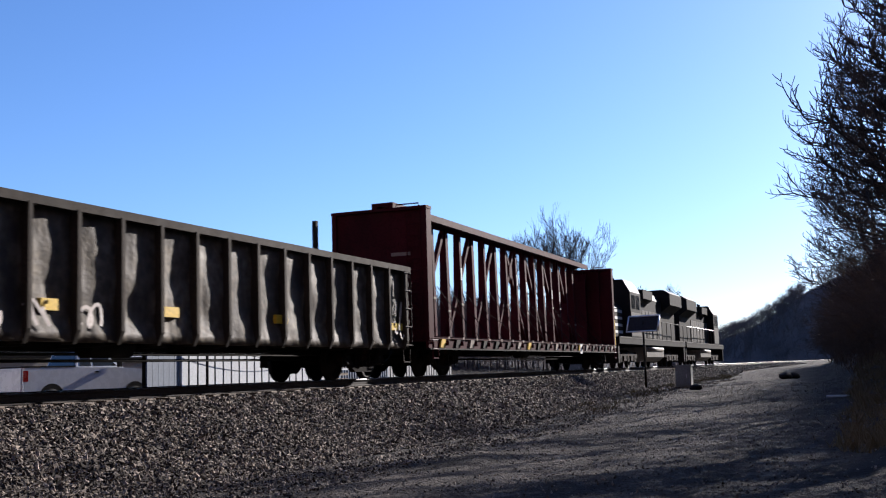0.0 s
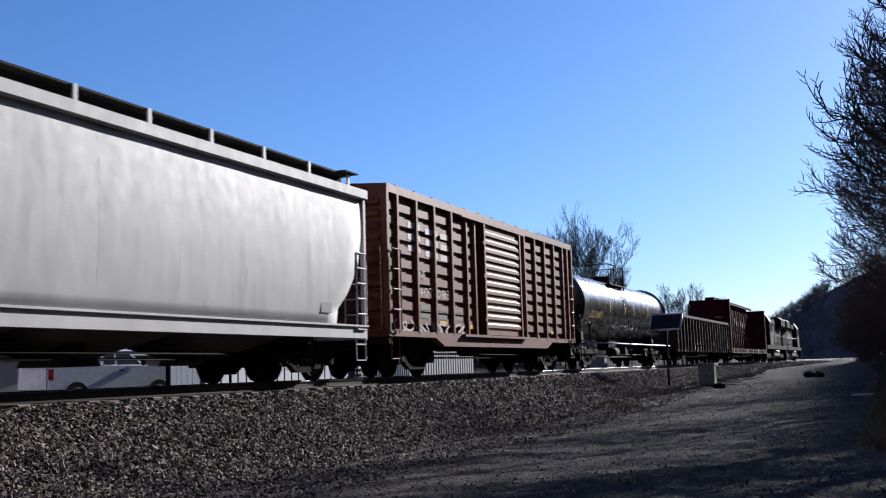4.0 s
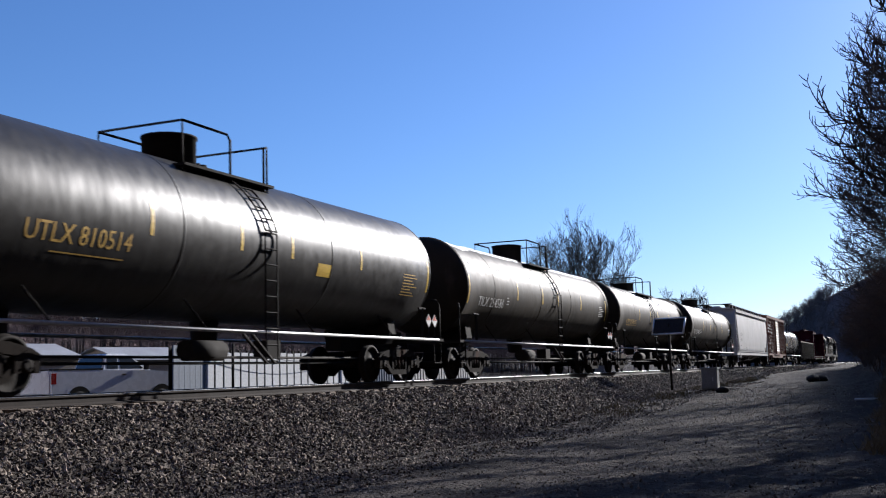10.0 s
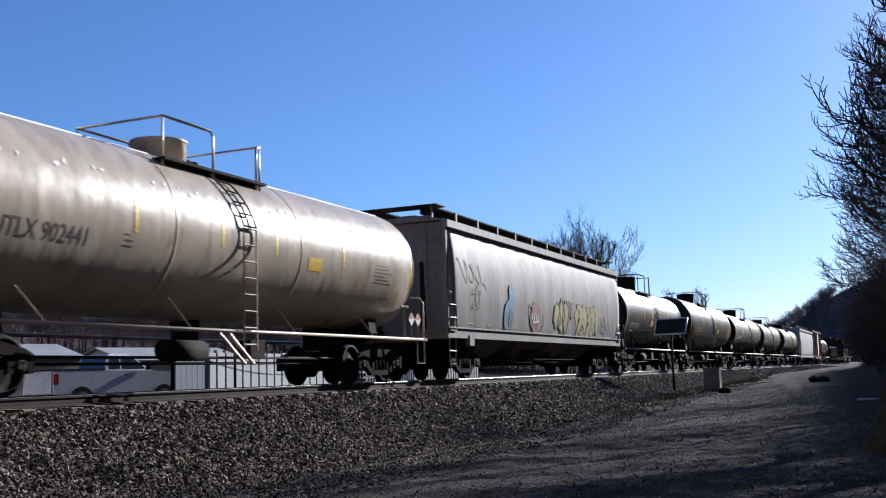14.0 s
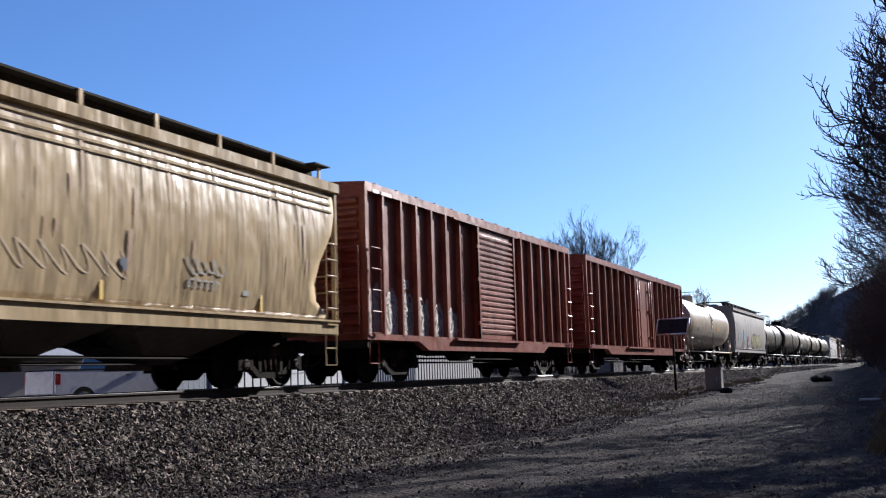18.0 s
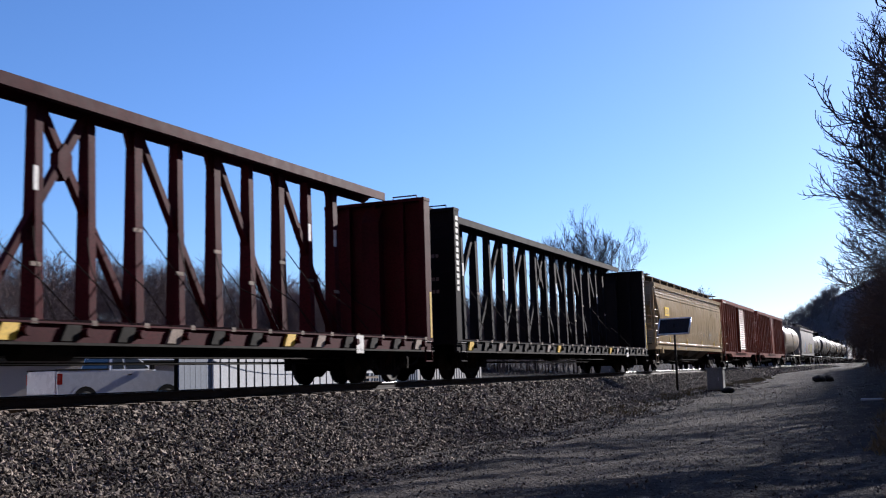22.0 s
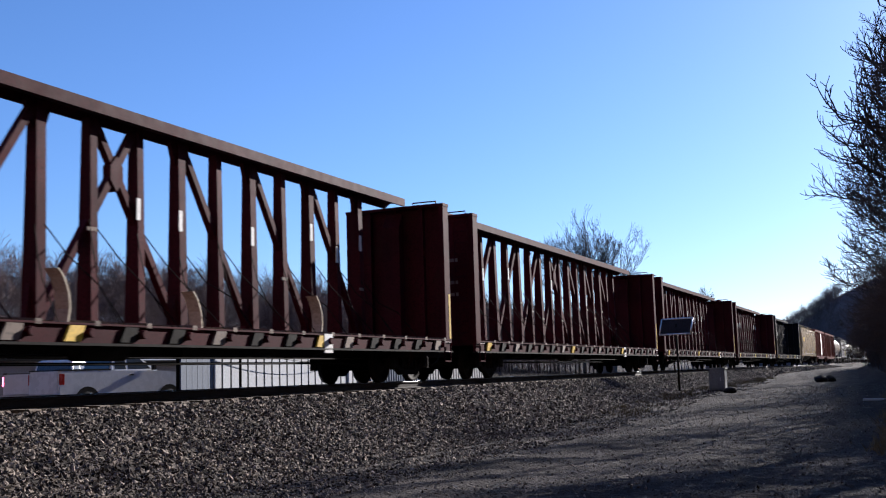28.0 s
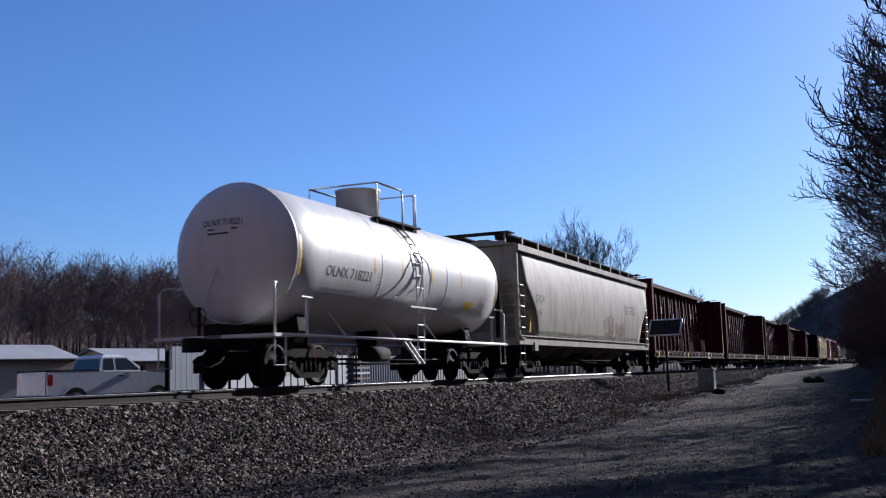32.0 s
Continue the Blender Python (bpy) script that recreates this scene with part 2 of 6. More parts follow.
def tube(bm, path, r, seg=6, r1=None):
    """A round bar along a path of points."""
    path = [Vector(q) for q in path]
    rings = []
    for i, q in enumerate(path):
        d = (path[min(i + 1, len(path) - 1)] - path[max(i - 1, 0)]).normalized()
        u = d.cross(Vector((0, 0, 1)) if abs(d.z) < 0.9 else Vector((1, 0, 0))).normalized()
        w = d.cross(u)
        rad = r if r1 is None else r + (r1 - r) * i / (len(path) - 1)
        rings.append([bm.verts.new(q + (u * math.cos(a) + w * math.sin(a)) * rad) for a in [2 * math.pi * j / seg for j in range(seg)]])
    for a, b in zip(rings, rings[1:]):
        for j in range(seg):
            bm.faces.new((a[j], a[(j + 1) % seg], b[(j + 1) % seg], b[j])).smooth = seg > 5
    bm.faces.new(rings[0][::-1])
    bm.faces.new(rings[-1])
    return bm


def lathe(bm, prof, axis="y", at=(0, 0, 0), seg=40, smooth=True):
    """A solid of revolution; prof holds (place along the axis, radius)."""
    ax, ay, az = at
    rings = []
    for s, r in prof:
        ring = []
        for j in range(seg):
            a = 2 * math.pi * j / seg
            c, d = r * math.cos(a), r * math.sin(a)
            ring.append(bm.verts.new({"y": (ax + c, ay + s, az + d), "x": (ax + s, ay + c, az + d), "z": (ax + c, ay + d, az + s)}[axis]))
        rings.append(ring)
    for a, b in zip(rings, rings[1:]):
        for j in range(seg):
            bm.faces.new((a[j], a[(j + 1) % seg], b[(j + 1) % seg], b[j])).smooth = smooth
    bm.faces.new(rings[0][::-1])
    bm.faces.new(rings[-1])
    return bm


def loft(bm, rings):
    """Closed rings of equal count, skinned and capped."""
    vs = [[bm.verts.new(q) for q in ring] for ring in rings]
    k = len(vs[0])
    for a, b in zip(vs, vs[1:]):
        for j in range(k):
            bm.faces.new((a[j], a[(j + 1) % k], b[(j + 1) % k], b[j]))
    bm.faces.new(vs[0][::-1])
    bm.faces.new(vs[-1])
    return bm


def mesh_of(name, bm, material):
    bmesh.ops.recalc_face_normals(bm, faces=bm.faces)
    me = bpy.data.meshes.new(name)
    bm.to_mesh(me)
    bm.free()
    me.materials.append(material)
    return me


def part(name, bm, material, parent, label=""):
    """One mesh object under a thing or a part; bm may also be a mesh that exists."""
    me = bm if isinstance(bm, bpy.types.Mesh) else mesh_of(name, bm, material)
    ob = new(name, me)
    ob.parent = parent
    if label:
        ob["label"] = label
    return ob


def B():
    return bmesh.new()


def thing(name, label, category, group="", kind="", loc=(0, 0, 0), rz=0.0):
    ob = new(name)
    ob.matrix_basis = pose(*loc, 0, 0, rz)
    return tagged(ob, label, category, group, kind)


def solo(name, bm, material, label, category, group="", kind="", loc=(0, 0, 0)):
    me = bm if isinstance(bm, bpy.types.Mesh) else mesh_of(name, bm, material)
    ob = new(name, me)
    ob.location = loc
    return tagged(ob, label, category, group, kind)


def lettering(text, size, material, parent, y, z, x=1.5, radius=0.0, cz=2.82, name="lettering", width=0.0):
    """Words on the side that faces the road, flat or wrapped round a tank of that radius."""
    cu = bpy.data.curves.new("words", "FONT")
    cu.body, cu.size, cu.resolution_u = text, size, 2
    me = bpy.data.meshes.new_from_object(bpy.data.objects.new("words", cu))
    if radius:
        bm = bmesh.new()
        bm.from_mesh(me)
        for i in range(12):
            bmesh.ops.bisect_plane(bm, geom=bm.verts[:] + bm.edges[:] + bm.faces[:], plane_co=(0, size * (i - 2) / 10, 0), plane_no=(0, 1, 0))
        bm.to_mesh(me)
        bm.free()
    k = width / max(v.co.x for v in me.vertices) if width else 1.0
    for v in me.vertices:
        a, b = v.co.x * k, v.co.y
        if radius:
            ang = (z + b - cz) / radius
            v.co = (math.cos(ang) * (radius + 0.004), y + a, cz + math.sin(ang) * (radius + 0.004))
        else:
            v.co = (x + 0.006, y + a, z + b)
    me.materials.clear()
    me.materials.append(material)
    return part(name, me, material, parent)


def bars(spec, material, parent, x=1.506, name="lettering_bar"):
    """Unreadable writing: plain bars (y, z, length, height)."""
    for y, z, w, h in spec:
        part(name, box(B(), x - 0.004, x + 0.003, y, y + w, z, z + h), material, parent)


def decal(bm, pts, x):
    """A flat painted patch on a car side, outline in (y, z)."""
    lo = [bm.verts.new((x, q[0], q[1])) for q in pts]
    bm.faces.new(lo)
    return bm


# ---- rolling stock: local space has +y ahead, +x towards the road, z from the rail head ----
TX = -12.73
WR = 0.457


def travelled(t):
    """Metres that the train has gone since 23 s."""
    return 12.924 * (t - 23.0) - 0.014 * (t - 23.0) ** 2


def side_frame_mesh():
    bm = B()
    for s in (1, -1):
        a, b = (0.98, 1.12) if s > 0 else (-1.12, -0.98)
        prism(bm, [(-1.18, 0.60), (-1.0, 0.70), (-0.55, 0.80), (0.55, 0.80), (1.0, 0.70), (1.18, 0.60), (1.12, 0.52), (0.5, 0.62), (-0.5, 0.62), (-1.12, 0.52)], a, b)
        prism(bm, [(-0.72, 0.52), (-0.42, 0.30), (0.42, 0.30), (0.72, 0.52), (0.62, 0.30), (0.42, 0.18), (-0.42, 0.18), (-0.62, 0.30)], a, b)
        for y in (-0.42, 0.34):
            box(bm, a, b, y, y + 0.09, 0.28, 0.64)
        for y in (-0.89, 0.89):
            prism(bm, [(y - 0.24, 0.56), (y - 0.24, 0.34), (y - 0.14, 0.34), (y - 0.12, 0.50), (y + 0.12, 0.50), (y + 0.14, 0.34), (y + 0.24, 0.34), (y + 0.24, 0.56), (y, 0.68)], a - 0.01, b + 0.02)
        for y in (-0.2, 0.0, 0.2):
            tube(bm, [(s * 1.05, y, 0.29), (s * 1.05, y, 0.63)], 0.075, 8)
    prism(bm, [(-0.24, 0.80), (-0.24, 0.52), (0.24, 0.52), (0.24, 0.80)], -0.98, 0.98)
    for y in (-0.5, 0.5):
        tube(bm, [(-0.75, y, 0.36), (0.75, y, 0.36)], 0.05, 6)
    return mesh_of("truck", bm, M["truck"])


def wheelset_mesh(r=WR):
    bm = B()
    for s in (1, -1):
        prof = [(0.65, 0.16), (0.655, r + 0.022), (0.68, r + 0.026), (0.70, r), (0.79, r - 0.006), (0.795, r - 0.06), (0.745, r - 0.085), (0.735, 0.17), (0.80, 0.14), (0.80, 0.09)]
        lathe(bm, [(s * a, b) for a, b in prof], "x", seg=28)
        lathe(bm, [(s * 0.96, 0.10), (s * 1.14, 0.11), (s * 1.16, 0.07)], "x", seg=12)
        for j in range(3):
            a = 2 * math.pi * j / 3
            tube(bm, [(s * 1.15, 0.065 * math.cos(a), 0.065 * math.sin(a)), (s * 1.175, 0.065 * math.cos(a), 0.065 * math.sin(a))], 0.018, 6)
    tube(bm, [(-0.96, 0, 0), (0.96, 0, 0)], 0.085, 12)
    return mesh_of("wheelset", bm, M["wheel"])


TRUCK, WHEELS = side_frame_mesh(), wheelset_mesh()
WHEELSETS, CARS = {}, []


def add_truck(parent, y):
    t = part("truck", TRUCK, None, parent, "cast steel truck coated in dust")
    t.location = (0, y, 0)
    for dy in (-0.89, 0.89):
        w = part("wheelset", WHEELS, None, t)
        w.location = (0, dy, WR)
        WHEELSETS.setdefault(dy, []).append(w)


def add_coupler(parent, y, s):
    bm = B()
    box(bm, -0.07, 0.07, min(y, y + s * 0.62), max(y, y + s * 0.62), 0.80, 0.96)
    prism(bm, [(-0.16, y + s * 0.55), (0.16, y + s * 0.5), (0.19, y + s * 0.78), (0.02, y + s * 0.86), (-0.17, y + s * 0.78)], 0.74, 1.02, "z")
    part("coupler", bm, M["wheel"], parent)
    bm = tube(B(), [(0.35, y, 0.78), (0.36, y + s * 0.25, 0.55), (0.3, y + s * 0.5, 0.42), (0.2, y + s * 0.74, 0.5)], 0.028, 6)
    part("brake_hose", bm, M["under"], parent)


def car(name, label, category, rear, front, truck_in=2.2, group=""):
    """An Empty at the middle of a car whose body spans rear to front along the train at 23 s, with trucks and couplers."""
    ob = thing(name, label, category, group)
    mid, half = (rear + front) / 2, (front - rear) / 2
    CARS.append((ob, mid))
    for s in (-1, 1):
        add_truck(ob, s * (half - truck_in))
        add_coupler(ob, s * half, s)
    return ob, half


def ladder(parent, material, path_of, width_axis, w, rungs, r=0.018, name="ladder"):
    """Two stiles and rungs; path_of(k) gives the middle of the ladder for k from 0 to 1."""
    bm = B()
    pts = [Vector(path_of(k / 10)) for k in range(11)]
    off = Vector((0, w / 2, 0)) if width_axis == "y" else Vector((w / 2, 0, 0))
    tube(bm, [q - off for q in pts] + [q + off for q in pts[::-1]] + [pts[0] - off], r, 5)
    lad = part(name, bm, material, parent)
    rung = mesh_of("rung", tube(B(), [-off, off], r, 5), material)
    for i in range(rungs - 1):
        part("rung", rung, None, lad).location = path_of((i + 1) / rungs)
    return lad


def brake_gear(ob, half):
    part("brake_cylinder", tube(B(), [(0.75, -1.6, 0.72), (0.75, -0.5, 0.72)], 0.2, 10), M["under"], ob)
    for x, z in ((0.6, 0.6), (0.2, 0.5)):
        part("brake_rod", tube(B(), [(x, -half + 2.5, z), (x, half - 2.5, z)], 0.03, 6), M["under"], ob)
    part("brake_valve", box(B(), 0.5, 0.85, 1.0, 1.5, 0.6, 0.95), M["under"], ob)


TANK_R, TANK_Z = 1.52, 2.83


def tank_car(name, label, rear, front, paint, mark, mark_at, mark_mat, size=0.42, mark_z=2.25, dome_r=0.52, dome_h=0.45, snow=False, bands=(), stripes=True,
             rails="under", dome_y=0.0, ladder_at=1.0, top=4.82, plate=None, placard=False, endmark="", small=(), TR=TANK_R, TZ=TANK_Z, rails_at=None):
    ob, h = car(name, label, "tank car", rear, front, 2.0, "tank cars")
    rail_mat = M[rails]
    sh = h - 0.86
    prof = [(-sh - 0.50, 0.03), (-sh - 0.495, 0.22), (-sh - 0.47, 0.5), (-sh - 0.41, 0.86), (-sh - 0.32, 1.16), (-sh - 0.19, 1.37), (-sh - 0.08, 1.475), (-sh, TR)]
    body = [(y, TR) for y in np.linspace(-sh, sh, 14)][1:-1]
    part("shell", lathe(B(), prof + body + [(-y, r) for y, r in prof[::-1]], at=(0, 0, TZ), seg=96), M[paint], ob)
    for y in [-sh] + list(bands) + [sh]:
        bm = lathe(B(), [(y - 0.03, TR + 0.002), (y - 0.02, TR + 0.006), (y + 0.02, TR + 0.006), (y + 0.03, TR + 0.002)], at=(0, 0, TZ), seg=96)
        part("weld_seam", bm, M[paint], ob)
    # stub sills, bolsters and end platforms
    for s in (-1, 1):
        a, b = sorted((s * h, s * (h - 3.4)))
        part("stub_sill", box(B(), -0.22, 0.22, a, b, 0.80, 1.32), M["under"], ob)
        yb = s * (h - 2.0)
        bm = prism(B(), [(-0.8, 0.95), (0.8, 0.95), (0.95, 1.2), (0.9, 1.55), (0.6, 1.4), (0, 1.32), (-0.6, 1.4), (-0.9, 1.55), (-0.95, 1.2)], yb - 0.2, yb + 0.2, "y")
        part("saddle", bm, M["under"], ob)
        a, b = sorted((s * h, s * (h - 0.75)))
        part("end_platform", box(B(), -1.48, 1.48, a, b, 1.02, 1.09), rail_mat, ob)
        for x in (-1.42, 1.42):
            bm = tube(B(), [(x, s * (h - 0.1), 1.05), (x, s * (h - 0.1), 2.0), (x * 0.97, s * (h - 0.18), 2.12), (x * 0.88, s * (h - 0.45), 2.14)], 0.025, 6)
            part("end_handrail", bm, rail_mat, ob)
            bm = tube(B(), [(x, s * (h - 0.08), 1.05), (x, s * (h - 0.08), 0.45), (x, s * (h - 0.5), 0.45), (x, s * (h - 0.5), 1.05)], 0.022, 5)
            part("sill_step", bm, rail_mat, ob)
        bm = tube(B(), [(1.45, s * (h - 1.3), 1.06), (1.45, s * (h - 1.3), 1.86)], 0.04, 5)
        tube(bm, [(1.45, s * (h - 1.1), 1.86), (1.45, s * (h - 1.5), 1.85)], 0.03, 5)
        part("grab_post", bm, rail_mat, ob)
    for x in (1.47, -1.47):
        # where rails are black, paler metal here paints sunlight along the pipe
        part("side_rail", tube(B(), [(x, -h + 0.3, 1.06), (x, h - 0.3, 1.06)], 0.034, 8), rail_mat if rails != "under" else M["steelgrey"], ob)
    for y in np.linspace(-h + 3.0, h - 3.0, 4):
        part("rail_strut", tube(B(), [(1.47, y, 1.06), (1.22, y - 0.35, 1.6)], 0.02, 5), rail_mat, ob)
    # dome, top platform and its rails
    y0 = dome_y
    bm = lathe(B(), [(0, dome_r), (0.18 + dome_h, dome_r), (0.185 + dome_h, dome_r + 0.025), (0.225 + dome_h, dome_r + 0.025), (0.235 + dome_h, dome_r * 0.9), (0.27 + dome_h, dome_r * 0.3)], "z", (0, y0, TZ + TR - 0.15), 24)
    part("dome", bm, M[paint if paint in ("beige", "white") else "under"], ob)
    yd, ye = (rails_at or (y0 + 0.62, y0 + 1.45))[:2]
    yb = rails_at[2] if rails_at and len(rails_at) > 2 else min(y0 - 0.65, yd - 1.5)
    part("top_platform", box(B(), 0.62, 1.1, yb - 0.05, ye + 0.12, TZ + TR - 0.28, TZ + TR - 0.23), M["under"], ob)
    part("top_platform", box(B(), -1.1, -0.62, yb - 0.05, ye + 0.12, TZ + TR - 0.28, TZ + TR - 0.23), M["under"], ob)
    foot = TZ + TR - 0.44
    bm = tube(B(), [(1.0, yb, foot), (1.0, yb, top), (-0.95, yb, top), (-0.95, yb, foot)], 0.026, 6)
    part("platform_rail", bm, rail_mat, ob)
    for x in (1.0, -0.95):
        bm = tube(B(), [(x, yb, top), (x, yd - 0.1, top), (x, yd, top - 0.1), (x, yd, foot)], 0.026, 6)
        part("platform_rail", bm, rail_mat, ob)
    bm = tube(B(), [(1.0, ye, foot), (1.0, ye, top), (-0.95, ye, top), (-0.95, ye, foot)], 0.026, 6)
    tube(bm, [(1.0, ye - 0.12, foot), (1.0, ye - 0.12, top - 0.04), (1.0, ye, top)], 0.024, 6)
    part("platform_rail", bm, rail_mat, ob)
    for q in (-0.3, 0.55, 0.85):
        part("safety_valve", tube(B(), [(0.15, y0 + 0.75 + 0.2 * q, TZ + TR - 0.05), (0.15, y0 + 0.75 + 0.2 * q, TZ + TR + 0.12)], 0.06, 8), M["under"], ob)
    # ladder up the side and the crossing step
    yl = ladder_at

    def rise(k):
        z = 0.5 + k * (TZ - 0.33)
        return (max(TR, 1.47) + 0.03, yl, z)

    def over(k):
        a = radians(8 + 52 * k)
        return (math.cos(a) * (TR + 0.05), yl - 0.45 * k, TZ + math.sin(a) * (TR + 0.05))
    ladder(ob, rail_mat, rise, "y", 0.42, 8)
    ladder(ob, M["under"], over, "y", 0.42, 6)
    part("crossing_step", tube(B(), [(1.49, yl - 0.9, 1.0), (1.62, yl - 0.3, 0.45)], 0.035, 5), rail_mat, ob)
    part("crossing_step", tube(B(), [(1.49, yl - 0.6, 1.0), (1.62, yl - 0.02, 0.45)], 0.035, 5), rail_mat, ob)
    lathe_bm = lathe(B(), [(-0.55, 0.12), (-0.5, 0.25), (0, 0.3)], "z", (0, 0, TZ - TR + 0.08), 16)
    part("bottom_outlet", lathe_bm, M["under"], ob)
    brake_gear(ob, h)

    def wrap(name, y, w, z0, z1, m, label=""):
        bm = B()
        n = 5
        for i in range(n):
            a, b = [(z0 + (z1 - z0) * (i + d) / n - TZ) / TR for d in (0, 1)]
            vs = [bm.verts.new((math.cos(q) * (TR + 0.004), yy, TZ + math.sin(q) * (TR + 0.004))) for q, yy in ((a, y), (a, y + w), (b, y + w), (b, y))]
            bm.faces.new(vs)
        part(name, bm, m, ob, label)
    if stripes:
        for y in (-sh + 0.08, -sh * 0.45, -0.9, 0.9, sh * 0.5, sh - 0.16):
            if mark_at[0] - 0.1 < y < mark_at[1] + 0.08:
                y = mark_at[1] + 0.12
            wrap("conspicuity_stripe", y, 0.09, TZ - 0.55 if abs(y) > sh - 0.3 else TZ - 0.25, TZ + 0.3, M["yellow"])
    lettering(mark, size, mark_mat, ob, mark_at[0], mark_z - 2.83 + TZ, radius=TR, cz=TZ, name="reporting_mark", width=mark_at[1] - mark_at[0])
    for y, z, w, hh in small:
        n = max(1, int(hh / 0.075))
        for i in range(n):
            zz = z + hh * (i + 0.5) / n
            wrap("lettering_bar", y + 0.03 * (i % 2), w * (1 - 0.18 * (i % 3)), zz - 0.012, zz + 0.012, M["faint"] if paint == "white" else mark_mat)
    if plate:
        wrap("placard", plate[0], 0.55, plate[1], plate[1] + 0.28, M["yellow"])
    if placard:
        for y in (h - 0.6, h - 0.98):
            pl = part("placard", prism(B(), [(y - 0.17, 1.55), (y, 1.38), (y + 0.17, 1.55), (y, 1.72)], 1.49, 1.502), M["lettw"], ob)
            part("placard_face", prism(B(), [(y - 0.13, 1.56), (y + 0.13, 1.56), (y, 1.69)], 1.49, 1.508), M["orange"], pl)
            part("placard_stand", tube(B(), [(1.48, y, 1.06), (1.48, y, 1.42)], 0.022, 5), rail_mat, pl)
    if endmark:
        cu = lettering(endmark, 0.2, mark_mat, ob, 0, 0, name="end_mark", width=1.0)
        rr, yy = [q[1] for q in prof], [q[0] for q in prof]

        def on_head(x, z):
            return (x, float(np.interp(math.hypot(x, z), rr, yy)) - 0.014, TZ + z)
        for v in cu.data.vertices:
            v.co = on_head(-0.55 + v.co.y, 0.55 + v.co.z)
        for k, (w, z) in enumerate(((0.75, 0.45), (0.55, 0.36))):
            bm = B()
            bm.faces.new([bm.verts.new(on_head(a, b)) for a, b in ((-0.4, z), (-0.4 + w, z), (-0.4 + w, z + 0.035), (-0.4, z + 0.035))])
            part("end_mark_bar", bm, mark_mat, ob)
        for a in (-0.55, 0.25):
            bm = tube(B(), [on_head(-0.15, -0.35), on_head(a, -1.0)], 0.03, 5)
            part("head_brace", bm, rail_mat, ob)
        part("brake_wheel", tube(B(), [(-0.55 + 0.2 * math.cos(a), -h + 0.25, 1.5 + 0.2 * math.sin(a)) for a in [2 * math.pi * j / 16 for j in range(17)]], 0.014, 5), M["under"], ob)
        # hoop round the ladder and its landing board
        for s2 in (-1, 1):
            part("ladder_hoop", tube(B(), [(1.5, yl + 0.22 * s2, 2.0), (1.68, yl + 0.27 * s2, 2.25), (1.74, yl + 0.27 * s2, 2.7), (1.68, yl + 0.24 * s2, 3.05), (1.52, yl + 0.22 * s2, 3.25)], 0.022, 5), rail_mat, ob)
        part("landing_board", box(B(), 1.5, 1.68, yl - 0.85, yl + 0.75, 1.86, 1.91), rail_mat, ob)
        part("brake_stand", tube(B(), [(-0.55, -h + 0.3, 1.05), (-0.55, -h + 0.3, 1.7)], 0.04, 6), M["under"], ob)
    if snow:
        rng = random.Random(len(CARS))
        bm = B()
        n = 90
        rows = []
        for i in range(n + 1):
            y = -sh + 0.1 + (2 * sh - 0.2) * i / n
            gap = -0.9 < y - dome_y < 1.7
            e = 45 + 11 * noise.noise(Vector((y * 0.8, len(CARS), 0))) + 5 * noise.noise(Vector((y * 4.0, len(CARS), 3)))
            e = max(e - (18 if gap else 0), 8) * snow
            rows.append([bm.verts.new((math.sin(radians(a)) * (TR + g), y, TZ + math.cos(radians(a)) * (TR + g))) for a, g in ((-30, 0.003), (-12, 0.03), (e - 9, 0.03), (e - 2, 0.022), (e, 0.002))])
        for a, b in zip(rows, rows[1:]):
            for j in range(4):
                bm.faces.new((a[j], a[j + 1], b[j + 1], b[j])).smooth = True
        part("snow_cover", bm, M["snow"], ob, "patchy melting snow along the top")
        # white specks paint the sun's glints off melting frost
        bm = B()
        for i in range(46):
            y = -sh + 0.4 + (2 * sh - 0.8) * (i + rng.uniform(-0.4, 0.4)) / 46
            if rng.random() < 0.3:
                continue
            a0 = 64 + rng.gauss(0, 2.0)
            w, d = rng.uniform(0.05, 0.16), rng.uniform(1.5, 4.2)
            vs = [bm.verts.new((math.sin(radians(a)) * (TR + 0.008), yy, TZ + math.cos(radians(a)) * (TR + 0.008))) for a, yy in ((a0, y), (a0 - d, y + w * 0.6), (a0 - d * 0.4, y + w), (a0 + d * 0.6, y + w * 0.5))]
            bm.faces.new(vs)
        tagged(part("frost_specks", bm, M["snow"], ob), kind="stuff")
    return ob


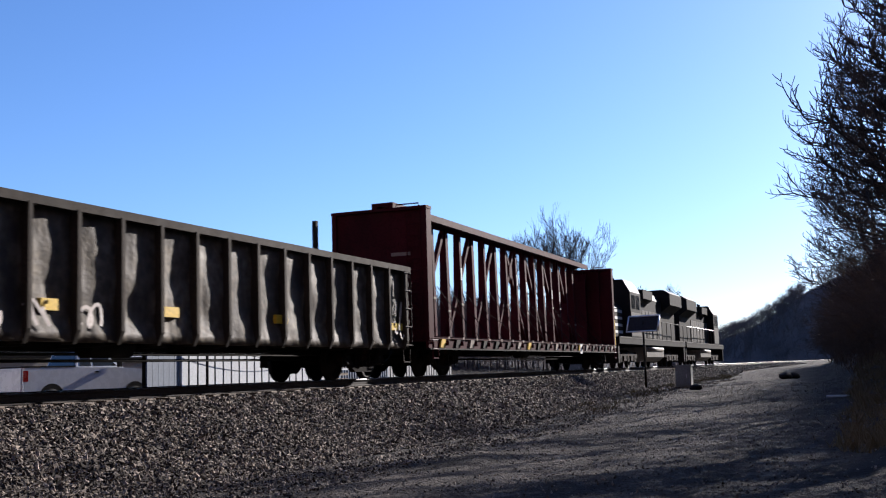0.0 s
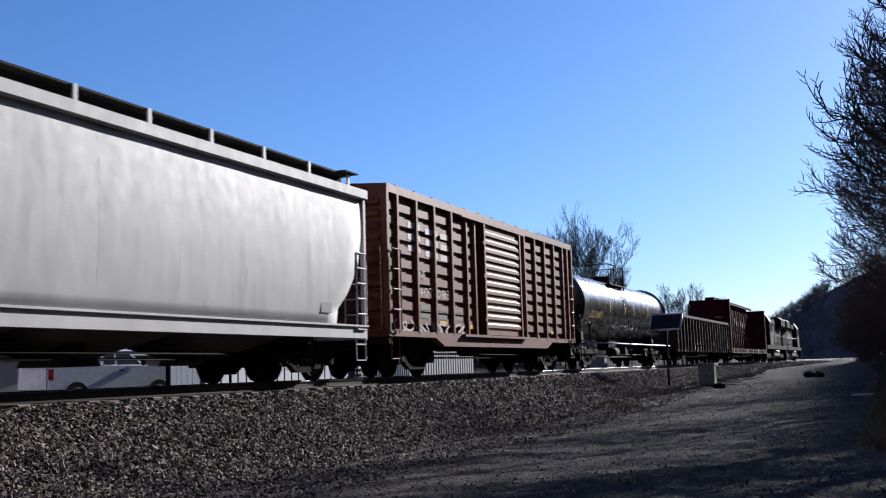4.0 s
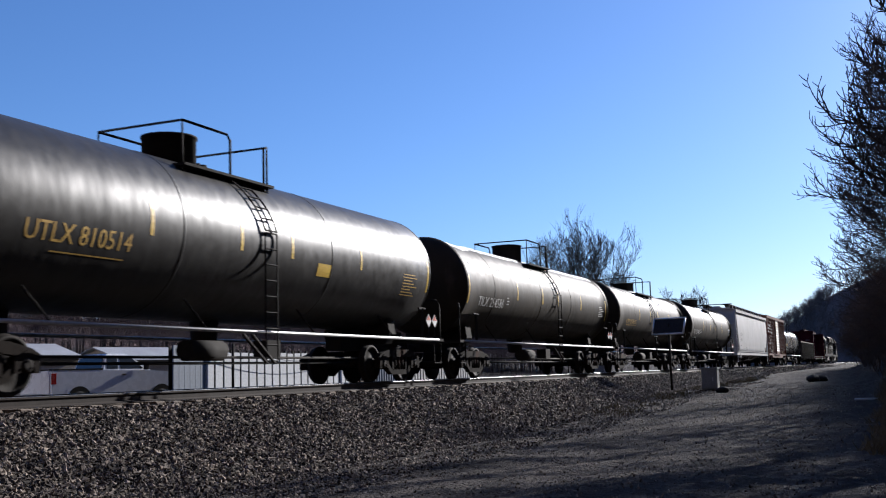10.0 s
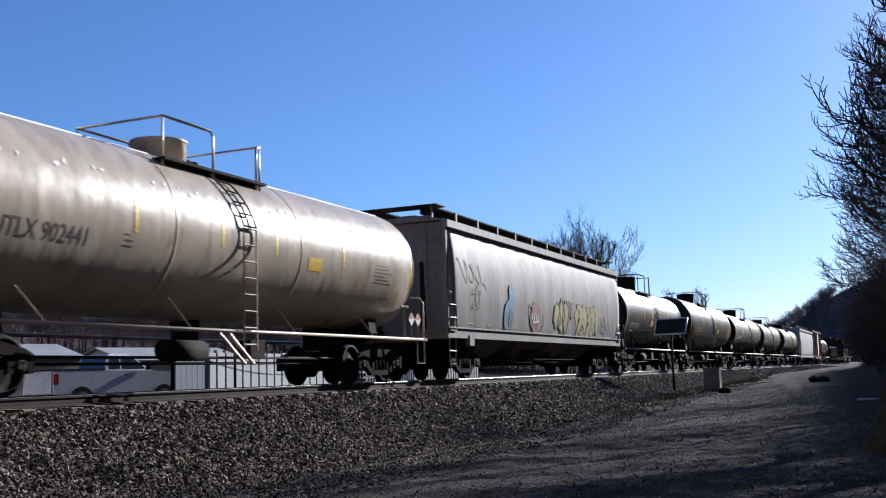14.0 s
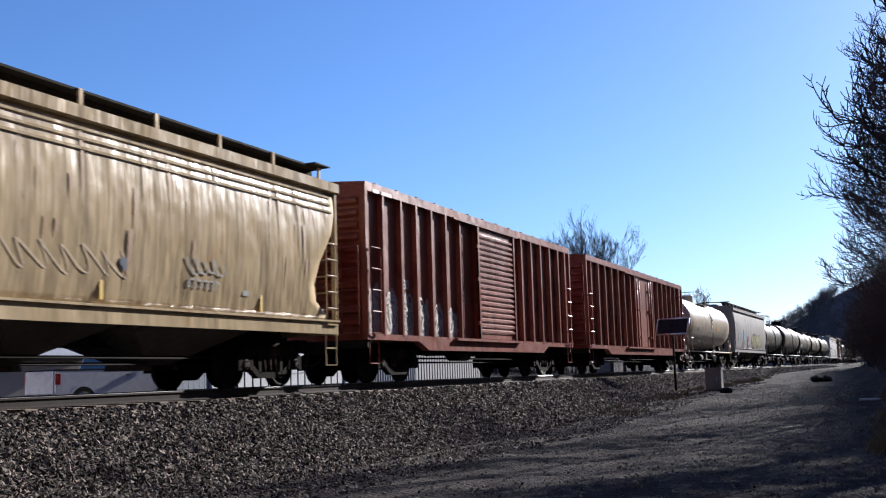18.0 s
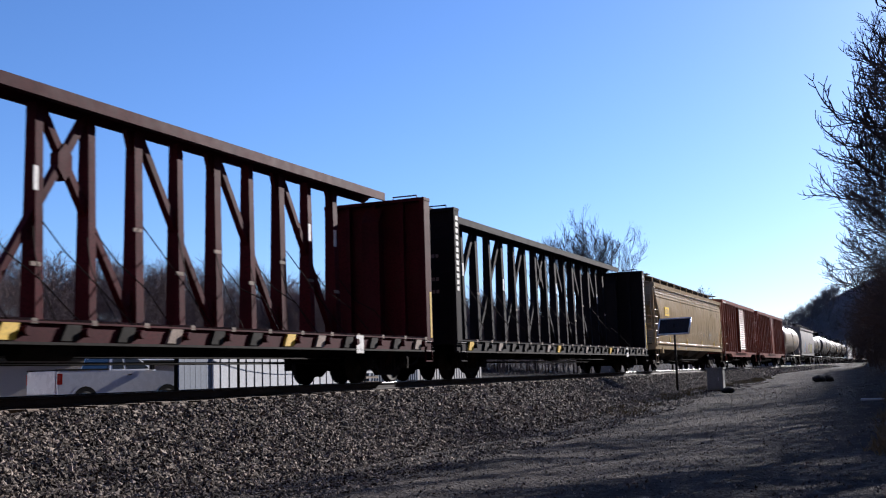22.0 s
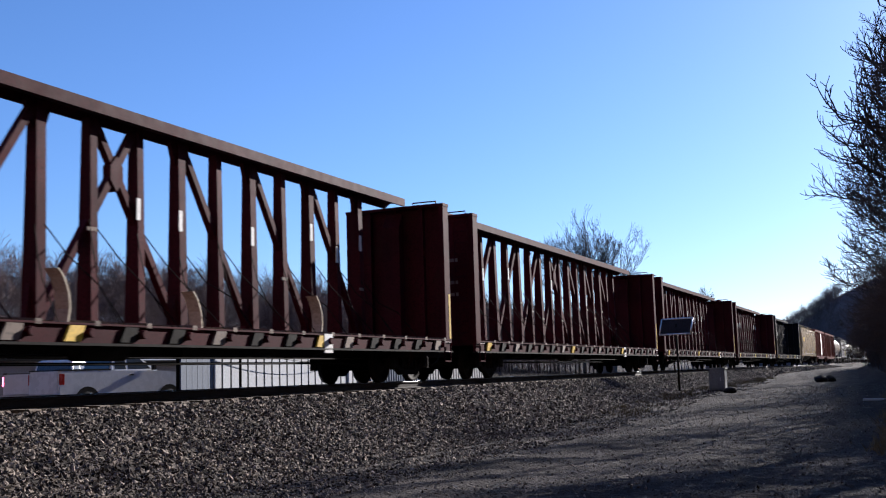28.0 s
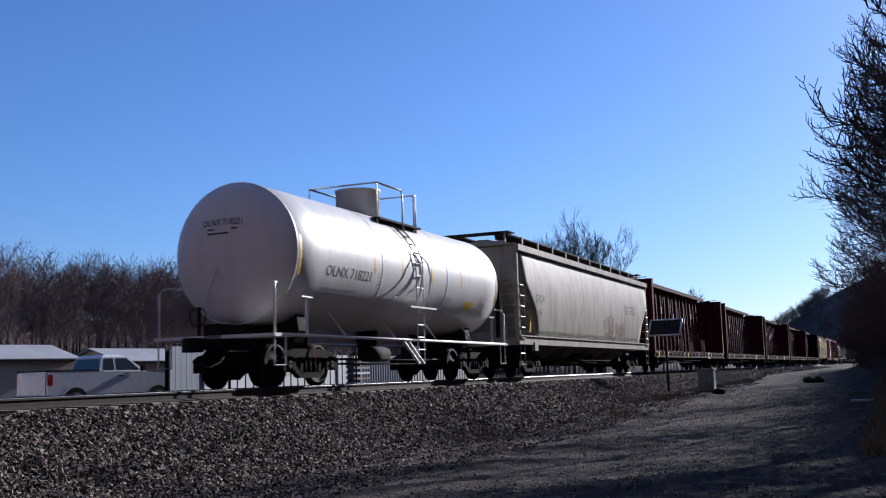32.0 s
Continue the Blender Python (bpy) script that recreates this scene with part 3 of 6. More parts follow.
def hopper_car(name, label, rear, front, paint, outline, bulge, panels, mark=(), top=4.36, sill=1.12, corner="grey", roof_posts=11, ribs=False, pockets=4, dent=0.006):
    """A covered hopper; outline holds (height, inset of the side sheet's end)."""
    ob, h = car(name, label, "covered hopper", rear, front, 2.1, "covered hoppers")
    P = M[paint]
    zs = [q[0] for q in outline]
    ins = [q[1] for q in outline]
    levels = sorted(set(zs + list(np.linspace(zs[0], zs[-1], 14))))
    rings = []
    for z in levels:
        i = float(np.interp(z, zs, ins))
        k = (z - zs[0]) / (zs[-1] - zs[0])
        w = 1.44 + bulge * math.sin(math.pi * min(max(k, 0), 1)) ** 0.8
        y = h - i
        n = panels * 4
        ys = [-y + 2 * y * j / n for j in range(n + 1)]
        dents = [(1.0, 0.25, 0.0, 0.25)[j % 4] * dent for j in range(n + 1)]
        rings.append([(w - d, a, z) for a, d in zip(ys, dents)] + [(-w, a, z) for a in ys[::-1]])
    bm = loft(B(), rings)
    bm.normal_update()
    for f in bm.faces:
        f.smooth = abs(f.normal.x) > 0.5
    part("body", bm, P, ob)
    for j in range(1, panels):
        y = -h + 0.9 + (2 * h - 1.8) * j / panels
        bm = B()
        prof = []
        for z in np.linspace(max(zs[0], 1.4), zs[-1] - 0.02, 9):
            k = (z - zs[0]) / (zs[-1] - zs[0])
            prof.append((1.44 + bulge * math.sin(math.pi * k) ** 0.8, z))
        pr = [(x + (0.05 if ribs else 0.002 - dent), z) for x, z in prof] + [(x - 0.02, z) for x, z in prof[::-1]]
        part("side_post" if ribs else "weld_seam", prism(bm, pr, y - (0.04 if ribs else 0.012), y + (0.04 if ribs else 0.012), "y"), P, ob)
    for s in (1, -1):
        a, b = sorted((s * 1.36, s * 1.51))
        bm = box(B(), a, b, -h + 0.02, h - 0.02, sill, sill + 0.26)
        box(bm, min(a, s * 1.56), max(a, s * 1.56), -h + 0.02, h - 0.02, sill + 0.26, sill + 0.30)
        part("side_sill", bm, P, ob)
        bm = prism(B(), [(s * 1.40, top - 0.22), (s * 1.58, top - 0.18), (s * 1.58, top + 0.02), (s * 1.40, top + 0.08)], -h, h, "y")
        part("top_sill", bm, P, ob)
    part("roof", prism(B(), [(-1.5, top + 0.02), (1.5, top + 0.02), (1.0, top + 0.14), (0, top + 0.18), (-1.0, top + 0.14)], -h + 0.02, h - 0.02, "y"), P, ob)
    # hatches and the running boards on posts
    part("hatch_cover", prism(B(), [(-0.35, top + 0.15), (0.35, top + 0.15), (0.35, top + 0.3), (0.2, top + 0.36), (-0.2, top + 0.36), (-0.35, top + 0.3)], -h + 0.9, h - 0.9, "y"), P, ob)
    for s in (1, -1):
        bm = box(B(), min(s * 0.55, s * 1.08), max(s * 0.55, s * 1.08), -h - 0.1, h + 0.1, top + 0.42, top + 0.46)
        part("running_board", bm, M["under"], ob, "dark steel grating walkway")
        # black strip stands in for the shade below the walkway
        part("board_edge", box(B(), s * 0.82 - 0.01, s * 0.82 + 0.01, -h - 0.1, h + 0.1, top + 0.2, top + 0.418), M["under"], ob)
        for j in range(roof_posts + 1):
            y = -h + 0.06 + (2 * h - 0.12) * j / roof_posts
            bm = box(B(), min(s * 1.08, s * 1.12), max(s * 1.08, s * 1.12), y - 0.045, y + 0.045, top + 0.05, top + 0.46)
            box(bm, min(s * 0.4, s * 1.1), max(s * 0.4, s * 1.1), y - 0.03, y + 0.03, top + 0.14, top + 0.18)
            part("board_bracket", bm, P, ob)
    for s in (-1, 1):
        a, b = sorted((s * h, s * (h - 0.45)))
        part("end_crosswalk", box(B(), -1.3, 1.3, a - 0.1, b + 0.1, top + 0.44, top + 0.47), M["under"], ob)
        # end sill, corner posts, slope sheet bracing
        a, b = sorted((s * h, s * (h - 0.25)))
        part("end_sill", box(B(), -1.5, 1.5, a, b, sill - 0.02, sill + 0.24), P, ob)
        for x in (1.46, -1.46):
            part("corner_post", box(B(), x - 0.05, x + 0.05, s * (h - 0.06) - 0.05, s * (h - 0.06) + 0.05, sill + 0.24, top - 0.2), P, ob)
        part("end_sheet", box(B(), -1.42, 1.42, s * (h - 0.16) - 0.03, s * (h - 0.16) + 0.03, top - 1.1, top), P, ob)
        for x in (-0.7, 0.7):
            part("end_brace", box(B(), x - 0.06, x + 0.06, s * (h - 0.2) - 0.05, s * (h - 0.2) + 0.05, sill + 0.2, top - 1.0), M["under"], ob)
        ladder(ob, P, lambda k, s=s: (1.54, s * (h - 0.32), sill + 0.2 + k * 1.75), "y", 0.46, 5, 0.022)
        ladder(ob, P, lambda k, s=s: (1.15, s * (h + 0.02), sill + 0.2 + k * 2.9), "x", 0.46, 8, 0.02)
        bm = tube(B(), [(1.5, s * (h - 0.1), sill), (1.5, s * (h - 0.1), 0.42), (1.5, s * (h - 0.55), 0.42), (1.5, s * (h - 0.55), sill)], 0.022, 5)
        tube(bm, [(1.5, s * (h - 0.1), 0.78), (1.5, s * (h - 0.55), 0.78)], 0.02, 5)
        part("sill_step", bm, P, ob)
    part("jacking_pad", box(B(), 1.4, 1.54, -h + 1.5, -h + 1.85, sill - 0.2, sill + 0.1), P, ob)
    part("center_sill", box(B(), -0.2, 0.2, -h, h, 0.78, 1.2), M["under"], ob)
    span = 2 * h - 5.6
    for j in range(pockets):
        y = -span / 2 + span * (j + 0.5) / pockets
        q = span / pockets / 2
        rings = [[(1.35, y - q, sill + 0.1), (1.35, y + q, sill + 0.1), (-1.35, y + q, sill + 0.1), (-1.35, y - q, sill + 0.1)],
                 [(0.45, y - 0.4, 0.52), (0.45, y + 0.4, 0.52), (-0.45, y + 0.4, 0.52), (-0.45, y - 0.4, 0.52)],
                 [(0.5, y - 0.42, 0.38), (0.5, y + 0.42, 0.38), (-0.5, y + 0.42, 0.38), (-0.5, y - 0.42, 0.38)]]
        # darker colour paints the shade under the side sill, along with grime
        part("discharge_hopper", loft(B(), rings), M["shade_grime"], ob)
        part("outlet_gate", tube(B(), [(0.4, y - 0.25, 0.42), (0.95, y - 0.25, 0.42)], 0.05, 8), M["truck"], ob)
    brake_gear(ob, h)
    for text, y, z, size, m in mark:
        k = (z - zs[0]) / (zs[-1] - zs[0])
        lettering(text, size, M[m], ob, -h + y, z, x=1.452 + bulge * math.sin(math.pi * k) ** 0.8, name="reporting_mark")
    return ob, h


def box_car(name, label, rear, front, paint, door, ribs, top=4.80, low=1.0, slats=12, corrugated=False):
    """A boxcar; door and ribs are given as places along the car from its rear end."""
    ob, h = car(name, label, "boxcar", rear, front, 2.3, "boxcars")
    P = M[paint]
    part("body", box(B(), -1.365, 1.365, -h, h, low, top - 0.08), P, ob)
    part("roof", prism(B(), [(-1.5, top - 0.08), (1.5, top - 0.08), (1.5, top - 0.03), (0, top + 0.08), (-1.5, top - 0.03)], -h - 0.02, h + 0.02, "y"), P, ob)
    n = 14
    for j in range(n):
        y = -h + 2 * h * (j + 0.5) / n
        part("roof_rib", prism(B(), [(-1.5, top - 0.03), (0, top + 0.08), (1.5, top - 0.03), (1.5, top), (0, top + 0.12), (-1.5, top)], y - 0.05, y + 0.05, "y"), P, ob)
    for s in (1, -1):
        part("side_plate", box(B(), min(s * 1.28, s * 1.5), max(s * 1.28, s * 1.5), -h, h, top - 0.24, top - 0.08), P, ob)
        if s > 0:
            pts = [(-h, low), (-h + 2.8, low), (-h + 3.4, low - 0.22), (h - 3.4, low - 0.22), (h - 2.8, low), (h, low), (h, low + 0.14), (-h, low + 0.14)]
            part("side_sill", prism(B(), pts, 1.28, 1.49), P, ob)
        else:
            part("side_sill", box(B(), -1.49, -1.28, -h, h, low, low + 0.14), P, ob)
    for y in ribs:
        bm = prism(B(), [(1.28, -h + y - 0.075), (1.50, -h + y - 0.045), (1.50, -h + y + 0.045), (1.28, -h + y + 0.075)], low + 0.1, top - 0.2, "z")
        part("side_post", bm, P, ob)
        part("side_post", box(B(), -1.5, -1.28, -h + y - 0.05, -h + y + 0.05, low + 0.1, top - 0.2), P, ob)
    edges = sorted([0.1] + list(ribs) + [2 * h - 0.1])
    if corrugated:
        for a, b in zip(edges, edges[1:]):
            if b - a > 1.7 or b - a < 0.4:
                continue
            for j in range(9):
                z = low + 0.28 + (top - low - 0.62) * j / 9
                bm = prism(B(), [(1.29, z), (1.43, z + 0.05), (1.43, z + 0.25), (1.29, z + 0.31)], -h + a + 0.13, -h + b - 0.13, "y")
                part("side_panel", bm, P, ob)
    # door with pressed slats, its tracks and bars
    a, b = -h + door[0], -h + door[1]
    dr = part("door", box(B(), 1.28, 1.50, a, b, low + 0.15, top - 0.28), P, ob)
    for j in range(slats):
        z = low + 0.3 + (top - low - 0.75) * j / slats
        q = (top - low - 0.75) / slats
        part("door_slat", prism(B(), [(1.495, z), (1.55, z + 0.25 * q), (1.55, z + 0.6 * q), (1.495, z + 0.85 * q)], a + 0.1, b - 0.1, "y"), P, dr)
    for y in (a + 0.03, b - 0.03):
        part("door_post", box(B(), 1.49, 1.57, y - 0.05, y + 0.05, low + 0.1, top - 0.26), P, dr)
    for y in ((a - 0.12,) if slats else (a + 0.3, a + 0.75, b - 0.75, b - 0.3)):
        part("lock_rod", tube(B(), [(1.58, y, low + 0.15), (1.58, y, top - 0.4)], 0.028, 6), P if not slats else M["truck"], dr)
        for z in (low + 0.6, (low + top) / 2, top - 0.9):
            part("rod_bracket", box(B(), 1.49, 1.61, y - 0.07, y + 0.07, z - 0.05, z + 0.05), P, dr)
    part("door_track", box(B(), 1.44, 1.6, a - 1.8, b + 0.4, low + 0.06, low + 0.13), P, ob)
    part("door_track", box(B(), 1.44, 1.58, a - 1.8, b + 0.4, top - 0.30, top - 0.25), P, ob)
    for s in (-1, 1):
        y = s * h
        for j in range(11):
            z = low + 0.3 + j * (top - low - 0.6) / 11
            part("end_rib", prism(B(), [(y, z), (y + s * 0.08, z + 0.07), (y + s * 0.08, z + 0.15), (y, z + 0.22)], -1.3, 1.3, "x"), P, ob)
        for x in (1.45, -1.45):
            part("corner_post", box(B(), x - 0.06, x + 0.06, y - 0.06, y + 0.06, low, top - 0.1), P, ob)
        ladder(ob, P, lambda k, s=s: (1.56, s * (h - 0.33), low + 0.15 + k * 2.0), "y", 0.45, 4, 0.02)
        ladder(ob, P, lambda k, s=s: (1.1, s * (h + 0.12), low + 0.15 + k * 2.0), "x", 0.45, 4, 0.02)
        bm = tube(B(), [(1.48, s * (h - 0.1), low), (1.48, s * (h - 0.1), 0.45), (1.48, s * (h - 0.55), 0.45), (1.48, s * (h - 0.55), low)], 0.022, 5)
        part("sill_step", bm, P, ob)
        part("end_sill", box(B(), -1.45, 1.45, min(y, y - s * 0.2), max(y, y - s * 0.2), low - 0.18, low), M["under"], ob)
    part("center_sill", box(B(), -0.25, 0.25, -h, h, 0.72, low), M["under"], ob)
    for y in np.linspace(-h + 3.6, h - 3.6, 6):
        part("crossbearer", prism(B(), [(-1.35, low), (-1.35, low - 0.12), (-0.3, low - 0.3), (0.3, low - 0.3), (1.35, low - 0.12), (1.35, low)], y - 0.06, y + 0.06, "y"), M["under"], ob)
    brake_gear(ob, h)
    return ob, h


def gondola(name, label, rear, front):
    ob, h = car(name, label, "gondola", rear, front, 2.2)
    P, R = M["gon"], M["gonrib"]
    low, top = 0.74, 2.88
    part("floor", box(B(), -1.2, 1.2, -h + 0.1, h - 0.1, 1.02, 1.1), M["under"], ob)
    rng = random.Random(5)
    for s in (1, -1):
        bm = B()
        n = 150
        zs = [low + 0.02 + (top - low - 0.08) * i / 14 for i in range(15)]
        grid = [[bm.verts.new((s * (1.375 + 0.06 * min(max((1.25 - z) / 0.5, 0), 1) + 0.05 * noise.noise(Vector((j * 0.22, z * 1.3, 2 + s))) + 0.022 * noise.noise(Vector((j * 0.6, z * 4.2, 5 + s)))), -h + 0.06 + (2 * h - 0.12) * j / n, z)) for z in zs] for j in range(n + 1)]
        inner = [[bm.verts.new((s * 1.17, -h + 0.06 + (2 * h - 0.12) * j / n, z)) for z in (zs[0], zs[-1])] for j in range(n + 1)]
        for j in range(n):
            for i in range(len(zs) - 1):
                bm.faces.new((grid[j][i], grid[j + 1][i], grid[j + 1][i + 1], grid[j][i + 1])).smooth = True
            bm.faces.new((inner[j][0], inner[j][1], inner[j + 1][1], inner[j + 1][0]))
            bm.faces.new((grid[j][-1], grid[j + 1][-1], inner[j + 1][1], inner[j][1]))
            bm.faces.new((grid[j][0], inner[j][0], inner[j + 1][0], grid[j + 1][0]))
        part("side_sheet", bm, P, ob, "scraped and dented side sheet")
        part("top_chord", box(B(), min(s * 1.22, s * 1.50), max(s * 1.22, s * 1.50), -h, h, top - 0.1, top + 0.04), R, ob)
        for j in range(20):
            y = -h + 0.35 + (2 * h - 0.7) * j / 19
            a = s * 1.18
            bm = loft(B(), [[(a, y - 0.035, z), (a, y + 0.035, z), (s * x, y + 0.04, z), (s * x, y - 0.04, z)] for z, x in ((low - 0.02, 1.44), (low + 0.2, 1.53), (top - 0.08, 1.52))])
            part("side_stake", bm, R, ob)
    for s in (-1, 1):
        part("end_wall", box(B(), -1.4, 1.4, s * (h - 0.04) - 0.04, s * (h - 0.04) + 0.04, 0.95, top), R, ob)
        for z in (1.4, 1.9, 2.4):
            part("end_rib", box(B(), -1.4, 1.4, s * h - 0.06, s * h + 0.06, z, z + 0.12), R, ob)
        ladder(ob, M["gonrib"], lambda k, s=s: (1.53, s * (h - 0.3), low + 0.1 + k * 1.9), "y", 0.42, 4, 0.02)
        bm = tube(B(), [(1.46, s * (h - 0.1), low), (1.46, s * (h - 0.1), 0.4), (1.46, s * (h - 0.5), 0.4), (1.46, s * (h - 0.5), low)], 0.02, 5)
        part("sill_step", bm, R, ob)
    part("load_stake", box(B(), -1.36, -1.24, h - 0.2, h - 0.08, 1.0, top + 1.5), M["under"], ob)
    part("load_stake", box(B(), -1.36, -1.22, -h + 4.6, -h + 4.78, 1.0, top + 0.3), M["under"], ob)
    part("center_sill", box(B(), -0.25, 0.25, -h, h, 0.66, 1.05), M["under"], ob)
    for y in np.linspace(-h + 3.4, h - 3.4, 9):
        part("crossbearer", box(B(), -1.2, 1.2, y - 0.06, y + 0.06, 0.7, 1.02), M["under"], ob)
    for y, w in ((-h + 6.85, 0.35), (-h + 9.7, 0.5), (-h + 13.5, 0.45), (-h + 0.6, 0.5), (h - 1.2, 0.7)):
        part("conspicuity_patch", box(B(), 1.2, 1.445, y, y + w, 1.22, 1.4), M["yellow"], ob)
    brake_gear(ob, h)
    return ob


def center_beam(name, label, rear, front, paint, marks="plain", load_straps=True, seed=1, card=6.65, strap_ends=()):
    """An empty centre-beam flat car: deck, bulkheads, the tall truss down its middle."""
    ob, h = car(name, label, "flat car", rear, front, 1.9, "centre-beam flat cars")
    P = M[paint]
    rng = random.Random(seed)
    part("deck", box(B(), -1.40, 1.40, -h, h, 0.98, 1.04), P, ob)
    part("center_sill", box(B(), -0.3, 0.3, -h, h, 0.66, 0.98), M["under"], ob)
    for s in (1, -1):
        part("side_sill", box(B(), min(s * 1.38, s * 1.46), max(s * 1.38, s * 1.46), -h, h, 0.78, 1.05), P, ob)
        part("sill_flange", box(B(), min(s * 1.38, s * 1.52), max(s * 1.38, s * 1.52), -h, h, 0.74, 0.78), M["under"], ob)
        part("sill_flange", box(B(), min(s * 1.38, s * 1.50), max(s * 1.38, s * 1.50), -h, h, 1.05, 1.08), P, ob)
    n = 19
    for j in range(n):
        y = -h + 0.95 + (2 * h - 1.9) * j / (n - 1)
        for s in (1, -1):
            x = s * 1.49
            # every fourth gusset is pale to paint a sunlit face
            nm = M["yellow"] if j in (0, 7, 13) and s > 0 else (M["deck"] if j % 4 == 2 else M["under"])
            part("stake_gusset", prism(B(), [(y - 0.2, 0.80), (y + 0.14, 0.80), (y + 0.22, 1.04), (y - 0.08, 1.04)], min(x - s * 0.03, x + s * 0.02), max(x - s * 0.03, x + s * 0.02)), nm, ob)
            if s > 0:
                part("deck_riser", prism(B(), [(0.25, 1.04), (1.5, 1.04), (1.5, 1.12), (0.25, 1.2)], y - 0.06 + 0.5, y + 0.06 + 0.5, "y"), M["deck"], ob)
                part("strap_winch", tube(B(), [(1.45, y + 0.32, 0.93), (1.58, y + 0.32, 0.93)], 0.07, 8), P, ob)
    # bulkheads at both ends
    for s in (-1, 1):
        y0, y1 = sorted((s * h, s * (h - 0.34)))
        bk = part("bulkhead", box(B(), -1.38, 1.38, s * (h - 0.12) - 0.05, s * (h - 0.12) + 0.05, 1.0, 4.74), P, ob)
        for x in (1.42, -1.42):
            part("bulkhead_post", loft(B(), [[(x - 0.07, y0, z), (x + 0.07, y0, z), (x + 0.07, y1, z), (x - 0.07, y1, z)] for z in (1.0, 4.72)]), P, bk)
        for x in (-0.8, 0.0, 0.8):
            part("bulkhead_rib", box(B(), x - 0.06, x + 0.06, min(s * (h - 0.17), s * (h - 0.32)), max(s * (h - 0.17), s * (h - 0.32)), 1.04, 4.7), P, bk)
        part("bulkhead_cap", box(B(), -1.5, 1.5, y0 - 0.02, y1 + 0.02, 4.70, 4.78), P, bk)
        part("top_grab", tube(B(), [(1.2, s * (h - 0.15), 4.77), (1.2, s * (h - 0.15), 4.88), (0.5, s * (h - 0.15), 4.88), (0.5, s * (h - 0.15), 4.77)], 0.02, 5), P, bk)
        for z in (2.4, 2.75, 3.4):
            part("lettering_bar", box(B(), 0.35, 0.95, s * (h - 0.068) - 0.004, s * (h - 0.068) + 0.004, z, z + 0.10), M["deck"], bk)
        if s > 0:
            part("yellow_stripe", box(B(), 1.488, 1.496, y1 - 0.13, y1 - 0.03, 1.1, 2.3), M["yellow"], bk)
        if marks == "bars":
            for j in range(12):
                part("lettering_bar", box(B(), 1.488, 1.496, y0 + 0.09, y1 - 0.09, 2.45 + j * 0.18, 2.57 + j * 0.18), M["lettw"], bk)
        # the deep plate where the truss meets the bulkhead
        part("end_gusset", prism(B(), [(s * (h - 0.3), 1.04), (s * (h - 0.55), 1.04), (s * (h - 0.55), 4.2), (s * (h - 0.3), 4.6)], -0.25, 0.25), P, bk)
        ladder(ob, P, lambda k, s=s: (1.52, s * (h - 0.35), 0.5 + k * 0.5), "y", 0.4, 2, 0.02)
        ladder(ob, P, lambda k, s=s: (1.1, s * (h + 0.03), 1.0 + k * 3.6), "x", 0.42, 11, 0.016)
    # truss
    part("top_chord", prism(B(), [(-0.34, 5.0), (0.34, 5.0), (0.34, 4.79), (0.28, 4.79), (0.12, 4.9), (-0.12, 4.9), (-0.28, 4.79), (-0.34, 4.79)], -h + 0.3, h - 0.3, "y"), P, ob)
    ys = [0.605 + 1.21 * j for j in range(-8, 8)]
    for j, y in enumerate(ys):
        wide = round((abs(y) - 0.6) / 1.21) % 2 == 1
        b = 0.105 if wide else 0.085
        y += 0.12
        bm = loft(B(), [[(-q, y - b, z), (-q, y + b, z), (q, y + b, z), (q, y - b, z)] for q, z in ((0.17, 1.04), (0.10, 4.76))])
        part("truss_post", bm, P, ob)
        if wide:
            part("post_foot", prism(B(), [(y - 0.24, 1.04), (y + 0.24, 1.04), (y + 0.12, 1.8), (y - 0.12, 1.8)], -0.05, 0.05), P, ob)
            part("post_head", prism(B(), [(y - 0.28, 4.76), (y + 0.28, 4.76), (y + 0.12, 4.3), (y - 0.12, 4.3)], -0.05, 0.05), P, ob)
    for s in (1, -1):
        for y in (-0.6, 1.82, 4.24, 6.66):
            if y + 2.3 < h:
                part("diagonal_brace", prism(B(), [(0.12 + s * (y + 0.02), 4.72), (0.12 + s * (y + 0.18), 4.72), (0.12 + s * (y + 2.42), 1.2), (0.12 + s * (y + 2.28), 1.2)], -0.07, 0.07), P, ob)
    part("cross_gusset", prism(B(), [(-0.04, 3.75), (0.12, 3.55), (0.28, 3.75), (0.28, 4.0), (0.12, 4.2), (-0.04, 4.0)], -0.09, 0.09), P, ob, "pale scuffed gusset plate")
    if load_straps:
        for j, y in enumerate(ys):
            for e in (-1, 1):
                if rng.random() < 0.8:
                    z = rng.uniform(2.5, 3.0)
                    bm = tube(B(), [(0.22, y + 0.1 * e, z), (0.5, y + 0.32 * e, z - 0.5), (0.9, y + 0.6 * e, 1.75), (1.44, y + rng.uniform(0.6, 0.9) * e, 1.06)], 0.011, 4)
                    part("tie_down_cable", bm, M["truck"], ob)
            if rng.random() < 0.6:
                z = rng.uniform(2.0, 2.9)
                part("worn_strap", box(B(), 0.17, 0.2, y - 0.11, y + 0.11, z, z + 0.07), M["deck"], ob)
            if rng.random() < 0.3:
                z = rng.uniform(2.9, 3.4)
                part("paper_tag", box(B(), 0.155, 0.175, y - 0.05, y + 0.05, z, z + 0.4), M["lettw"], ob)
    for y in np.linspace(-h + 3.2, h - 3.2, 8):
        part("crossbearer", prism(B(), [(-1.38, 0.98), (-1.38, 0.84), (-0.35, 0.62), (0.35, 0.62), (1.38, 0.84), (1.38, 0.98)], y - 0.05, y + 0.05, "y"), M["under"], ob)
    brake_gear(ob, h)
    part("car_card", box(B(), 1.50, 1.52, h - card - 0.17, h - card + 0.17, 0.68, 1.08), M["lettw"], ob)
